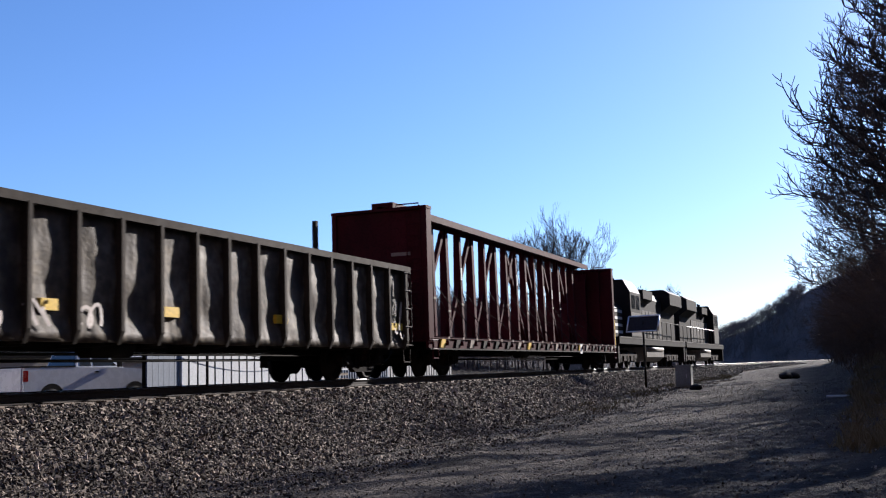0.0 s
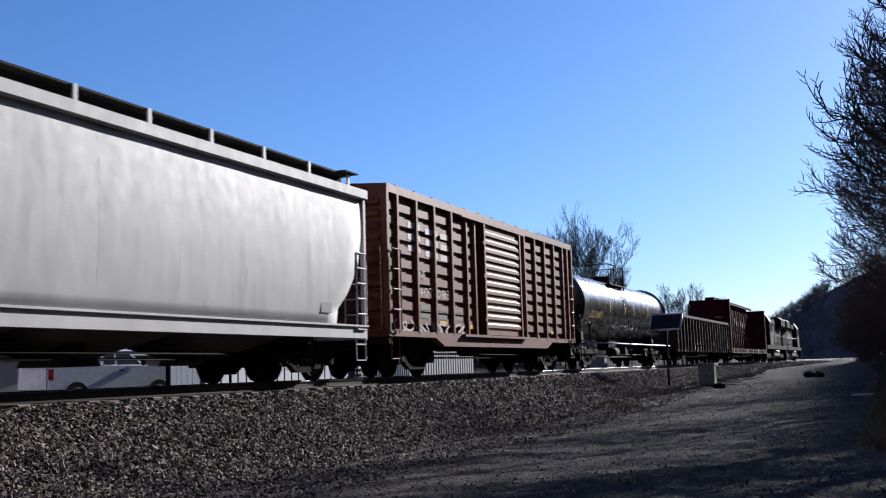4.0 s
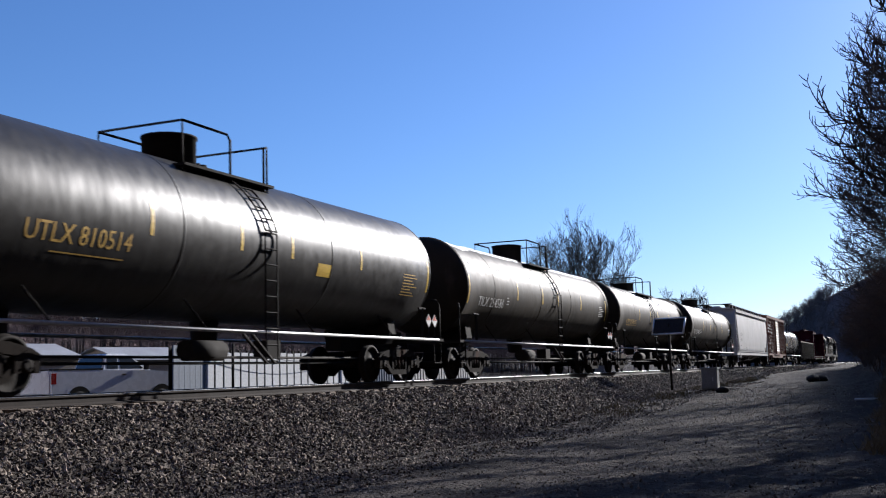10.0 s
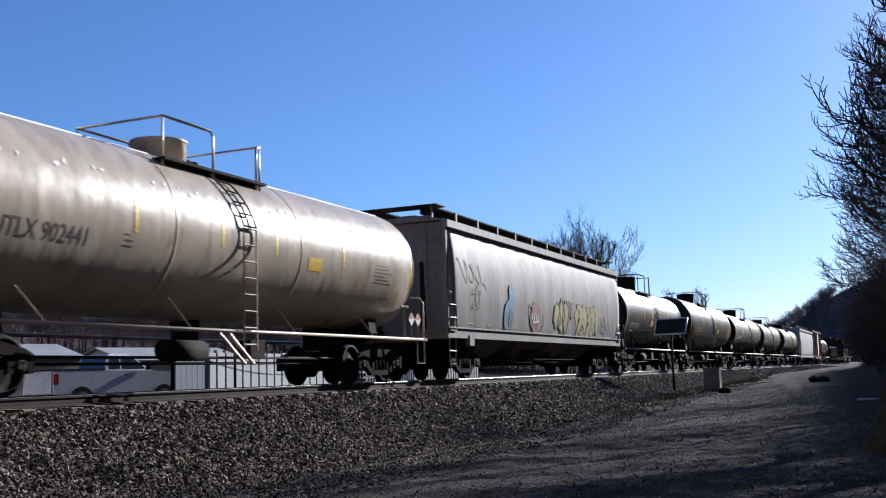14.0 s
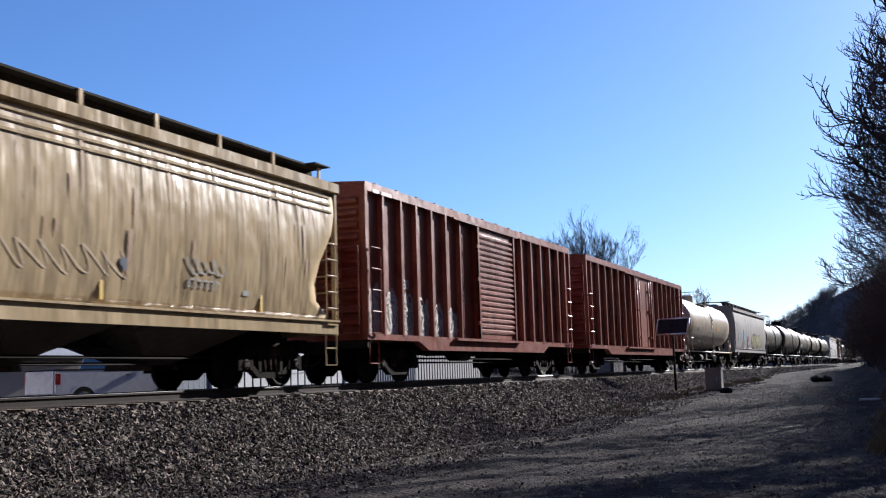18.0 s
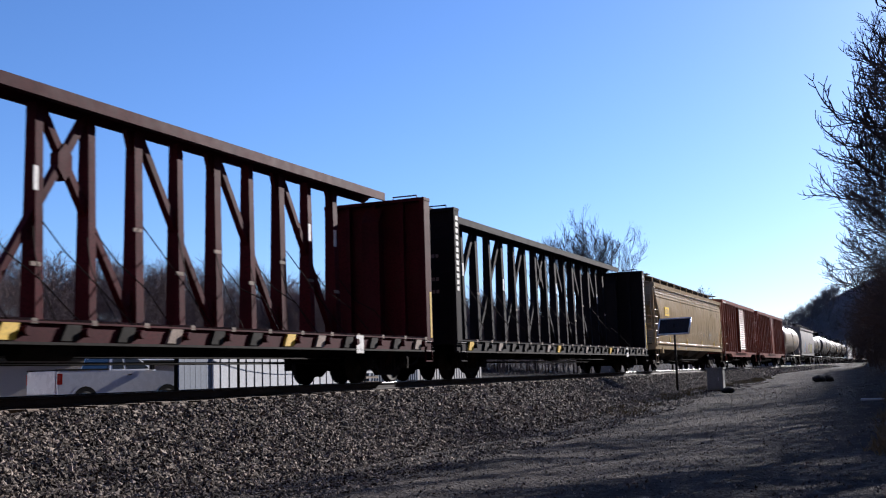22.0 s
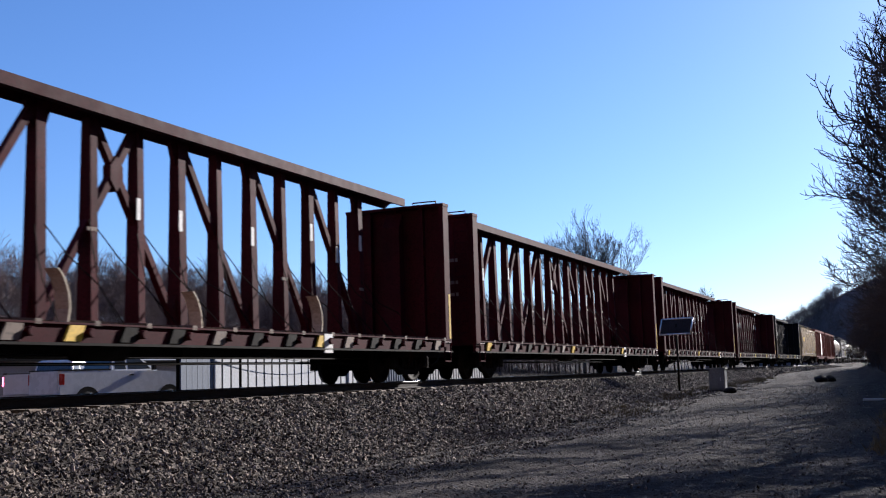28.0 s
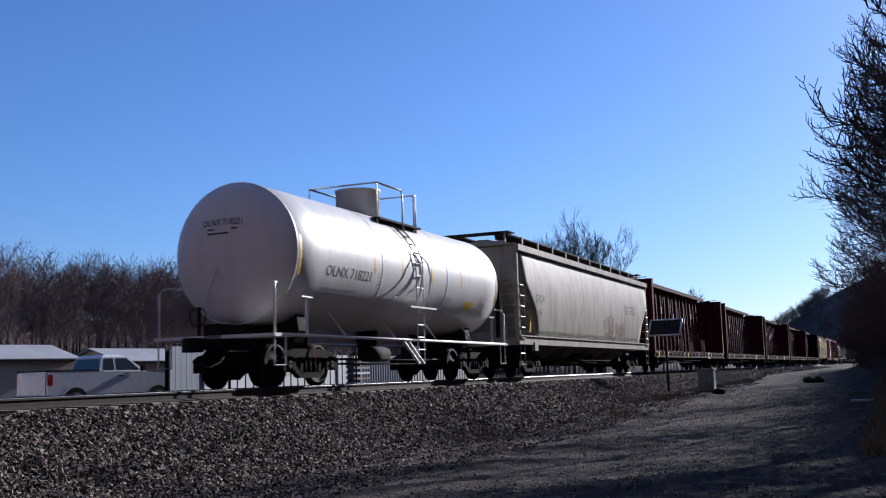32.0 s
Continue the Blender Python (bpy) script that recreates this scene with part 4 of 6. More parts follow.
    for y, z in strap_ends:
        bend = [(0.0, 0.0), (0.05, 0.25), (0.02, 0.5), (-0.08, 0.72), (-0.2, 0.85)]
        bm = loft(B(), [[(1.0, y + a, z + b), (1.22, y + a + 0.06, z + b), (1.22, y + a + 0.09, z + b), (1.0, y + a + 0.03, z + b)] for a, b in bend])
        part("strap_end", bm, M["strap"], ob, "pale bent strap end")
    return ob, h


def six_wheel_truck(ob, y):
    bm = B()
    for s in (1, -1):
        a, b = sorted((s * 0.98, s * 1.14))
        prism(bm, [(-2.3, 0.62), (-2.1, 0.82), (2.1, 0.82), (2.3, 0.62), (2.25, 0.5), (1.4, 0.62), (-1.4, 0.62), (-2.25, 0.5)], a, b)
        for q in (-1.7, 0, 1.7):
            box(bm, a - 0.01, b + 0.02, q - 0.22, q + 0.22, 0.32, 0.66)
        for q in (-0.85, 0.85):
            box(bm, a - 0.01, b + 0.04, q - 0.3, q + 0.3, 0.36, 0.62)
    box(bm, -0.98, 0.98, -0.5, 0.5, 0.5, 0.9)
    t = part("truck", bm, M["truck"], ob)
    t.location = (0, y, 0)
    for dy in (-1.7, 0.0, 1.7):
        w = part("wheelset", WHEELS, None, t)
        w.location = (0, dy, WR)
        WHEELSETS.setdefault(dy, []).append(w)


def locomotive(name, label, rear, front, heads):
    """A six-axle road diesel; heads is +1 when its cab leads, -1 when it trails."""
    ob = thing(name, label, "locomotive", "locomotives")
    mid, h = (rear + front) / 2, (front - rear) / 2
    CARS.append((ob, mid))
    s = heads
    # G greys the black sides for the sun's sheen as well as dust
    K, G = M["locoblack"], M["locogrey"]

    def by(y0, y1):
        return sorted((s * y0, s * y1))
    for e in (-1, 1):
        six_wheel_truck(ob, e * (h - 3.4))
        add_coupler(ob, e * (h - 0.3), e)
        part("pilot", prism(B(), [(e * h, 1.5), (e * (h - 0.35), 1.5), (e * (h - 0.3), 0.25), (e * (h - 0.05), 0.25)], -1.4, 1.4), K, ob)
    part("frame", box(B(), -1.48, 1.48, -h + 0.1, h - 0.1, 1.2, 1.55), K, ob)
    a, b = by(-h + 0.8, h - 5.4)
    part("hood", prism(B(), [(-0.95, 1.55), (0.95, 1.55), (0.95, 3.9), (0.7, 4.3), (-0.7, 4.3), (-0.95, 3.9)], a, b, "y"), K, ob)
    a, b = by(-h + 0.9, -h + 5.2)
    part("radiator", prism(B(), [(-0.9, 3.3), (-1.5, 3.75), (-1.5, 4.45), (-1.1, 4.7), (1.1, 4.7), (1.5, 4.45), (1.5, 3.75), (0.9, 3.3)], a, b, "y"), K, ob)
    a, b = by(-h + 9.5, -h + 12.2)
    part("dynamic_brake", prism(B(), [(-0.9, 3.6), (-1.25, 3.8), (-1.25, 4.3), (1.25, 4.3), (1.25, 3.8), (0.9, 3.6)], a, b, "y"), K, ob)
    a, b = by(h - 5.5, h - 2.9)
    cab = part("cab", prism(B(), [(-1.5, 1.55), (1.5, 1.55), (1.5, 3.9), (1.2, 4.45), (-1.2, 4.45), (-1.5, 3.9)], a, b, "y"), K, ob)
    for q in (0.35, 1.45):
        a, b = by(h - 5.5 + q, h - 5.5 + q + 0.85)
        part("cab_window", box(B(), 1.49, 1.515, a, b, 3.05, 3.75), M["glass"], cab)
    a, b = by(h - 5.45, h - 2.95)
    part("cab_side", box(B(), 1.495, 1.512, a, b, 1.62, 2.85), G, cab, "lower cab side, greyed for sun sheen and dust")
    part("cab_roof_cap", prism(B(), [(-1.22, 4.44), (1.22, 4.44), (1.1, 4.56), (-1.1, 4.56)], a, b, "y"), K, cab)
    for q in (-0.7, 0.1):
        part("roof_horn", tube(B(), [(0.3, s * (h - 4.4) + q, 4.5), (0.3, s * (h - 4.4) + q, 4.78)], 0.07, 8), K, cab)
    a, b = by(h - 2.9, h - 0.9)
    nose = part("nose", prism(B(), [(-1.1, 1.55), (1.1, 1.55), (1.1, 3.0), (0.8, 3.35), (-0.8, 3.35), (-1.1, 3.0)], a, b, "y"), K, ob)
    for z in (1.75, 2.1, 2.45, 2.8):
        a, b = by(h - 0.89, h - 0.9 + 0.02)
        part("nose_stripe", box(B(), -1.0, 1.0, a, b, z, z + 0.1), M["lettw"], nose)
        part("nose_stripe", box(B(), 1.095, 1.108, *by(h - 2.6, h - 0.9), z, z + 0.14), M["lettw"], nose)
    # tank and reservoir are coloured pale to paint the sun on them
    part("fuel_tank", prism(B(), [(-1.35, 1.1), (1.35, 1.1), (1.35, 0.55), (1.0, 0.3), (-1.0, 0.3), (-1.35, 0.55)], -2.6, 2.6, "y"), M["locotank"], ob)
    part("air_reservoir", tube(B(), [(1.3, -2.4, 1.0), (1.3, 2.2, 1.0)], 0.14, 8), M["locotank"], ob)
    for x in (1.46, -1.46):
        part("handrail", tube(B(), [(x, s * (-h + 0.6), 2.6), (x, s * (h - 5.6), 2.6)], 0.025, 5), G, ob)
        for q in np.linspace(-h + 0.6, h - 5.6, 10):
            part("handrail_post", tube(B(), [(x, s * q, 1.55), (x, s * q, 2.6)], 0.02, 5), G, ob)
    for q in np.linspace(-h + 5.6, h - 6.3, 9):
        a, b = by(q, q + 0.85)
        part("hood_door", box(B(), 0.94, 0.985, a, b, 1.65, 3.2), G, ob)
    part("walkway_edge", box(B(), 1.47, 1.49, -h + 0.3, h - 0.3, 1.5, 1.56), G, ob)
    part("exhaust_stack", box(B(), -0.35, 0.35, *by(-h + 8.0, -h + 9.0), 4.28, 4.5), K, ob)
    return ob


# the consist, from the head end back; rear and front are places along the track at 23 s
locomotive("locomotive", "black road diesel with white nose stripes leading the train", 375.4, 394.5, 1)
locomotive("locomotive", "black road diesel running cab to the rear, white stripes", 355.2, 375.0, -1)
center_beam("center_beam_flat_car", "empty oxide-red centre-beam flat car with tall bulkheads", 331.4, 354.4, "red", seed=2)
gd = gondola("gondola", "weathered dark mill gondola with scraped dented panels", 309.9, 330.2)
tank_car("tank_car", "glossy black tank car with yellow lettering", 290.5, 308.1, "black", "UTLX 644711", (-6.75, -4.75), M["letty"], 0.46, dome_r=0.4, dome_h=0.22, dome_y=0.3, ladder_at=-0.7, TR=1.37, TZ=2.66, top=4.7, rails_at=(-1.15, 0.65, -2.2),
         bands=(-2.6, 2.8), small=((-7.0, 2.1, 1.6, 0.06), (-7.0, 1.95, 1.2, 0.05)))
bx, bh = box_car("boxcar", "brown boxcar with horizontally pressed panels and sliding door", 273.5, 289.45, "boxbrown", (6.45, 9.75),
                 (0.6, 1.75, 2.9, 4.1, 5.2, 5.85, 10.4, 11.5, 12.6, 13.7, 14.8, 15.4), corrugated=True)
lettering("NS", 0.34, M["graf_w"], bx, -bh + 1.9, 2.52, x=1.432, name="reporting_mark")
lettering("407 083", 0.34, M["graf_w"], bx, -bh + 1.85, 2.08, x=1.432, name="reporting_mark", width=2.1)
bars([(-bh + a, z, 0.62, 0.13) for a in (1.95, 3.1, 4.25) for z in (1.72, 1.5)], M["lettk"], bx, x=1.436)
bars(((-bh + 3.2, 1.36, 0.5, 0.1), (-bh + 5.35, 1.3, 0.3, 0.12), (-bh + 13.2, 1.3, 0.35, 0.1)), M["yellow"], bx, x=1.436)
hp1, hh1 = hopper_car("covered_hopper", "pale grey smooth-sided covered hopper", 252.3, 272.3, "grey1", [(1.2, 1.35), (1.55, 1.35), (1.9, 0.95), (2.5, 0.5), (3.2, 0.3), (4.3, 0.2)], 0.10, 9,
                     mark=(("OCPX", 2.23, 2.42, 0.34, "lettk"), ("79929", 2.23, 1.98, 0.34, "lettk")), sill=0.92)
tank_car("tank_car", "dusty olive-black tank car with white lettering and snow on top", 233.4, 250.9, "olive", "TILX 254480", (-6.8, -4.77), M["lettw"], 0.42, dome_y=-0.3, ladder_at=0.85, TR=1.4, TZ=2.7, top=4.66, rails_at=(0.47, 1.22), snow=1.0, bands=(-6.9, -2.5, 1.9), placard=True,
         small=((-4.55, 2.2, 0.24, 0.28), (-6.5, 1.85, 1.3, 0.06), (-6.1, 1.72, 1.1, 0.05), (6.8, 2.3, 0.7, 0.5)))
tagged_tank = tank_car("tank_car", "dusty olive-black tank car with yellow lettering, snow on top", 215.6, 232.1, "olive", "UTLX 70471", (-5.85, -3.85), M["letty"], 0.44, dome_y=-0.6, ladder_at=-0.28, TR=1.39, TZ=2.7, top=4.64, rails_at=(-0.6, 1.28), snow=1.15, bands=(-4.2, 0.1, 4.4), plate=(2.4, 1.9), dome_h=0.3,
         small=((5.4, 2.2, 0.6, 0.5), (4.6, 1.9, 0.2, 0.25)))
tank_car("tank_car", "dusty olive-black tank car with white lettering and snow on top", 197.6, 215.0, "olive", "TILX 254586", (-6.9, -4.72), M["lettw"], 0.42, dome_y=-0.5, ladder_at=0.82, TR=1.42, TZ=2.72, top=4.74, rails_at=(0.3, 1.08), snow=0.75, bands=(-5.6, -1.0, 2.6), placard=True,
         small=((-4.5, 2.25, 0.24, 0.28), (6.6, 2.3, 0.7, 0.45)))
tank_car("tank_car", "black tank car with yellow lettering and a yellow panel", 179.1, 196.4, "dark", "UTLX 810514", (-6.2, -3.9), M["letty"], 0.44, dome_y=-1.1, ladder_at=0.08, top=4.92, rails_at=(-0.5, 0.8), bands=(-2.6, 2.6), plate=(2.0, 2.3), placard=True,
         small=((6.2, 2.1, 0.8, 0.6), (-5.6, 2.05, 1.6, 0.1)))
tank_car("tank_car", "worn black tank car with white lettering, snow on top", 163.6, 177.9, "dark", "AXLX 8108", (-5.3, -3.62), M["lettw"], 0.42, mark_z=2.1, dome_y=-0.5, ladder_at=0.1, TR=1.43, TZ=2.73, top=4.8, rails_at=(-0.45, 0.63), snow=0.9, bands=(-2.9, 1.2, 3.4), plate=(-1.2, 2.2), dome_h=0.55, rails="under",
         small=((-5.2, 1.9, 1.3, 0.08), (-5.1, 1.75, 1.1, 0.08), (3.2, 2.0, 0.8, 0.3), (5.0, 2.1, 0.5, 0.5)))
hp2, hh2 = hopper_car("covered_hopper", "pale grey covered hopper with sprayed graffiti", 143.6, 162.6, "grey2", [(1.3, 0.25), (1.6, 0.25), (2.3, 0.2), (3.3, 0.15), (4.3, 0.12)], 0.15, 13, mark=(("60924", 1.75, 2.0, 0.26, "lettk"), ("GOUX", 1.7, 2.42, 0.24, "lettk")), sill=1.14, dent=0.016)
# the white strip atop this tank paints its highlight band along with snow
tank_car("tank_car", "cream tank car with black lettering", 126.0, 142.3, "beige", "UTLX 902441", (-6.15, -4.3), M["lettk"], 0.42, dome_y=-0.8, ladder_at=-0.05, top=4.87, rails_at=(-0.45, 1.12), dome_h=0.3, snow=0.5, bands=(-2.2, 1.9), plate=(2.2, 2.4), rails="beige", placard=True,
         small=((-3.5, 2.3, 0.24, 0.28), (5.2, 2.3, 0.9, 0.5)))
box_car("boxcar", "faded red boxcar with vertical side posts and plug door", 105.0, 124.5, "boxred", (7.9, 11.4), top=4.73, ribs=[0.7, 1.8, 2.9, 4.0, 5.1, 6.2, 7.3, 12.0, 13.1, 14.2, 15.3, 16.4, 17.5, 18.7], slats=0)
bx3, bh3 = box_car("boxcar", "faded red boxcar with ribbed sliding door and silver graffiti", 86.4, 102.65, "boxred", (6.9, 10.0), top=4.73, ribs=[0.9, 1.9, 2.8, 3.75, 4.7, 5.7, 10.9, 11.9, 12.9, 13.9, 14.9, 15.7], slats=18)
hp3, hh3 = hopper_car("covered_hopper", "glossy tan covered hopper with rounded sides and rust streaks", 64.5, 85.0, "tan", [(1.38, 0.3), (1.5, 0.45), (1.75, 0.95), (2.1, 1.1), (2.6, 0.9), (3.2, 0.42), (3.7, 0.2), (4.3, 0.15)], 0.16, 16,
                     mark=(("54512", 2.17, 2.22, 0.34, "lettk"),), sill=1.08)
center_beam("center_beam_flat_car", "empty black centre-beam flat car with tall bulkheads", 39.55, 62.75, "beamblack", marks="bars", seed=3, card=4.05)
center_beam("center_beam_flat_car", "empty oxide-red centre-beam flat car with tie-down cables", 14.3, 37.9, "red", seed=4, card=4.05)
center_beam("center_beam_flat_car", "empty oxide-red centre-beam flat car with tall bulkheads", -10.9, 12.75, "red", seed=5)
center_beam("center_beam_flat_car", "empty oxide-red centre-beam flat car with tie-down cables", -36.4, -12.6, "red", seed=6)
center_beam("center_beam_flat_car", "empty oxide-red centre-beam flat car with pale strap ends", -61.6, -38.2, "red", seed=7, strap_ends=((0.95, 0.9), (5.2, 1.06), (-2.3, 1.06)))
hp4, hh4 = hopper_car("covered_hopper", "streaked pale grey covered hopper with sloped ends", -82.7, -63.2, "grey4", [(1.38, 1.75), (1.6, 1.75), (2.2, 1.45), (2.6, 1.0), (3.2, 0.28), (4.0, 0.15), (4.3, 0.12)], 0.13, 8,
                     mark=(("GACX", 1.72, 2.58, 0.36, "lettk"), ("7669", 1.72, 2.08, 0.36, "lettk")), sill=1.08)
tank_car("tank_car", "clean white tank car with black lettering, last of the train", -97.4, -83.8, "white", "OLNX 718221", (-4.7, -2.55), M["lettk"], 0.34, mark_z=2.36, dome_r=0.58, dome_h=0.58, dome_y=-0.35, ladder_at=0.05, top=5.04, TZ=2.86, bands=(-2.0, 2.0), rails="white", plate=(3.6, 1.95), endmark="OLNX 718221", 
         small=((-4.6, 2.08, 1.5, 0.06), (-4.5, 1.94, 1.5, 0.06), (-2.2, 2.3, 0.22, 0.35), (-2.0, 1.75, 0.9, 0.3), (1.5, 1.7, 1.1, 0.6), (3.9, 1.75, 0.9, 0.25), (4.6, 2.1, 0.6, 0.35)))



# ---- paint on the car sides ----


def side_of(outline, bulge):
    z0, z1 = outline[0], outline[1]

    def f(z):
        k = min(max((z - z0) / (z1 - z0), 0), 1)
        return 1.44 + bulge * math.sin(math.pi * k) ** 0.8
    return f


def blob(parent, side, cy, cz, ry, rz, seed, material, name="graffiti", proud=0.016, wob=0.22, rough=3.0):
    """A sprayed patch with a wandering outline."""
    bm = B()
    mid = bm.verts.new((side(cz) + proud, cy, cz))
    ring = []
    for j in range(26):
        a = 2 * math.pi * j / 26
        k = 1 + wob * noise.noise(Vector((math.cos(a) * rough * 0.5, math.sin(a) * rough * 0.5, seed * 3.7)))
        y, z = cy + ry * k * math.cos(a), cz + rz * k * math.sin(a)
        ring.append(bm.verts.new((side(z) + proud, y, z)))
    for j in range(26):
        bm.faces.new((mid, ring[j], ring[(j + 1) % 26]))
    return part(name, bm, material, parent)


def scribble(parent, side, y0, y1, z0, z1, loops, seed, material, r=0.02, name="graffiti_line", proud=0.01):
    """One sprayed line that loops along the side."""
    pts = []
    n = loops * 14
    for j in range(n + 1):
        u = j / n
        a = 2 * math.pi * loops * u
        z = (z0 + z1) / 2 + (z1 - z0) / 2 * (0.75 * math.sin(a + seed) + 0.5 * noise.noise(Vector((u * loops * 2.1, seed, 0))))
        y = y0 + (y1 - y0) * u + (y1 - y0) / loops * 0.45 * math.cos(a * 1.0 + seed * 2)
        pts.append((side(z) + proud, y, z))
    bm = B()
    prev = None
    for j, q in enumerate(pts):
        q = Vector(q)
        d = (Vector(pts[min(j + 1, n)]) - Vector(pts[max(j - 1, 0)])).normalized()
        w = Vector((0, -d.z, d.y)).normalized() * r
        cur = (bm.verts.new(q + w), bm.verts.new(q - w))
        if prev:
            bm.faces.new((prev[0], prev[1], cur[1], cur[0]))
        prev = cur
    return part(name, bm, material, parent)


S2, S3, S4 = side_of((1.3, 4.3), 0.15), side_of((1.38, 4.3), 0.16), side_of((1.38, 4.3), 0.13)
blob(hp2, S2, -4.75, 1.95, 0.42, 0.5, 1, M["graf_b"])
blob(hp2, S2, -4.5, 2.55, 0.26, 0.4, 2, M["graf_b"], wob=0.5)
blob(hp2, S2, -4.55, 1.85, 0.2, 0.3, 3, M["boxnavy"], proud=0.022)
blob(hp2, S2, -2.15, 1.95, 0.5, 0.48, 4, M["graf_c"])
scribble(hp2, S2, -2.5, -1.85, 1.75, 2.1, 3, 0.9, M["lettw"], 0.03, proud=0.022)
scribble(hp2, S2, -2.7, -1.6, 1.45, 2.4, 1, 0.4, M["lettk"], 0.03, proud=0.02)
def ring(parent, side, cy, cz, ry, rz, seed, material, w=0.035, wob=0.3, proud=0.02, name="graffiti_line"):
    """The sprayed outline of a wandering patch."""
    bm = B()
    rows = []
    for j in range(37):
        a = 2 * math.pi * j / 36
        k = 1 + wob * noise.noise(Vector((math.cos(a) * 1.5, math.sin(a) * 1.5, seed * 3.7)))
        rows.append([bm.verts.new((side(cz + (rz + e) * k * math.sin(a)) + proud, cy + (ry + e) * k * math.cos(a), cz + (rz + e) * k * math.sin(a))) for e in (-w, w)])
    for a, b in zip(rows, rows[1:]):
        bm.faces.new((a[0], a[1], b[1], b[0]))
    return part(name, bm, material, parent)


def sprayed(text, parent, side, y, z, width, height, fill, line, fat):
    """Fat letters with a dark outline, laid on the curved side."""
    for k, (m, extra, proud) in enumerate(((line, fat + 0.045, 0.014), (fill, fat, 0.020))):
        cu = bpy.data.curves.new("words", "FONT")
        cu.body, cu.size, cu.resolution_u, cu.offset = text, 1.0, 3, extra / height * 0.72
        cu.space_character = 1.12
        me = bpy.data.meshes.new_from_object(bpy.data.objects.new("words", cu))
        lo = min(v.co.x for v in me.vertices)
        hi = max(v.co.x for v in me.vertices)
        low = min(v.co.y for v in me.vertices)
        up = max(v.co.y for v in me.vertices)
        grow_by = extra - fat
        for v in me.vertices:
            a = (v.co.x - lo) / (hi - lo)
            b = (v.co.y - low) / (up - low)
            yy = y - grow_by + (width + 2 * grow_by) * a
            zz = z - grow_by + (height + 2 * grow_by) * b + 0.06 * math.sin(a * 9)
            v.co = (side(zz) + proud, yy, zz)
        me.materials.clear()
        me.materials.append(m)
        part("graffiti_letters" if k else "graffiti_outline", me, m, parent)


for j, (y, rz) in enumerate(((0.3, 0.5), (0.85, 0.6), (1.35, 0.55))):
    blob(hp2, S2, y, 2.1, 0.34, rz, 20 + j, M["graf_a"], wob=0.45, proud=0.012)
    ring(hp2, S2, y, 2.1, 0.34, rz, 20 + j, M["lettk"], wob=0.45, proud=0.02)
blob(hp2, S2, 4.2, 2.08, 1.75, 0.62, 71, M["graf_h"], wob=0.25, proud=0.008)
sprayed("PAPER", hp2, S2, 2.75, 1.48, 2.95, 1.12, M["graf_a"], M["lettk"], 0.05)
scribble(hp2, S2, 1.5, 2.4, 2.0, 2.75, 2, 2.2, M["graf_c"], 0.04)
blob(hp2, S2, 2.1, 2.2, 0.18, 0.16, 77, M["graf_c"], wob=0.5)
scribble(hp2, S2, 5.95, 7.1, 1.75, 2.3, 4, 0.5, M["lettk"], 0.016)
scribble(hp2, S2, 6.0, 7.0, 1.6, 1.8, 5, 1.5, M["lettk"], 0.012)
scribble(hp2, S2, -8.7, -7.2, 2.7, 3.4, 3, 1.1, M["grafk"], 0.02)
scribble(hp2, S2, -7.6, -6.9, 1.9, 3.0, 1, 2.9, M["grafk"], 0.022)
scribble(hp2, S2, 7.0, 8.2, 1.6, 2.2, 2, 0.9, M["grafk"], 0.014)
bars(((-8.0, 1.55, 0.55, 0.14), (-8.0, 1.72, 0.5, 0.06), (-6.4, 1.55, 0.7, 0.1), (-7.4, 1.8, 0.5, 0.05)), M["grafk"], hp2, x=1.452 + 0.03)
for y in (-8.6, -5.7, -2.9, 0.0, 3.0, 6.4):
    part("conspicuity_stripe", box(B(), 1.43, 1.475, y, y + 0.07, 1.42, 1.85 + (0.9 if y < -8 else 0)), M["yellow"], hp2)
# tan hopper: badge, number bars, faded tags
bd = part("badge", box(B(), 1.5, S3(3.0) + 0.012, -8.08, -7.0, 2.79, 3.25), M["badge"], hp3, "yellow badge with maroon letters")
lettering("UTCX", 0.34, M["graf_c"], bd, -7.98, 2.9, x=S3(3.0) + 0.012, name="reporting_mark", width=0.88)
for j in range(5):
    scribble(hp3, S3, -6.3 + j * 1.35, -5.2 + j * 1.35, 1.6, 2.15, 2, j * 0.7, M["graft"], 0.012, proud=0.005)
bars(((-8.0, 1.9, 0.7, 0.05), (-7.9, 1.76, 0.55, 0.05), (-4.6, 1.2, 0.35, 0.12), (6.6, 1.72, 0.2, 0.25), (-2.6, 1.12, 0.3, 0.14)), M["grafk"], hp3, x=1.52)
for y in (-6.6, -1.9, 2.8, 7.2):
    part("conspicuity_stripe", box(B(), 1.46, 1.515, y, y + 0.07, 1.45, 1.8), M["yellow"], hp3)
# ridges along its upper side, rust runs below them, tags
for z in (3.72, 3.88, 4.04):
    part("side_ridge", prism(B(), [(S3(z) - 0.02, z - 0.045), (S3(z) + 0.03, z - 0.02), (S3(z) + 0.03, z + 0.02), (S3(z) - 0.02, z + 0.045)], -9.9, 9.9, "y"), M["tan"], hp3)
srng = random.Random(17)
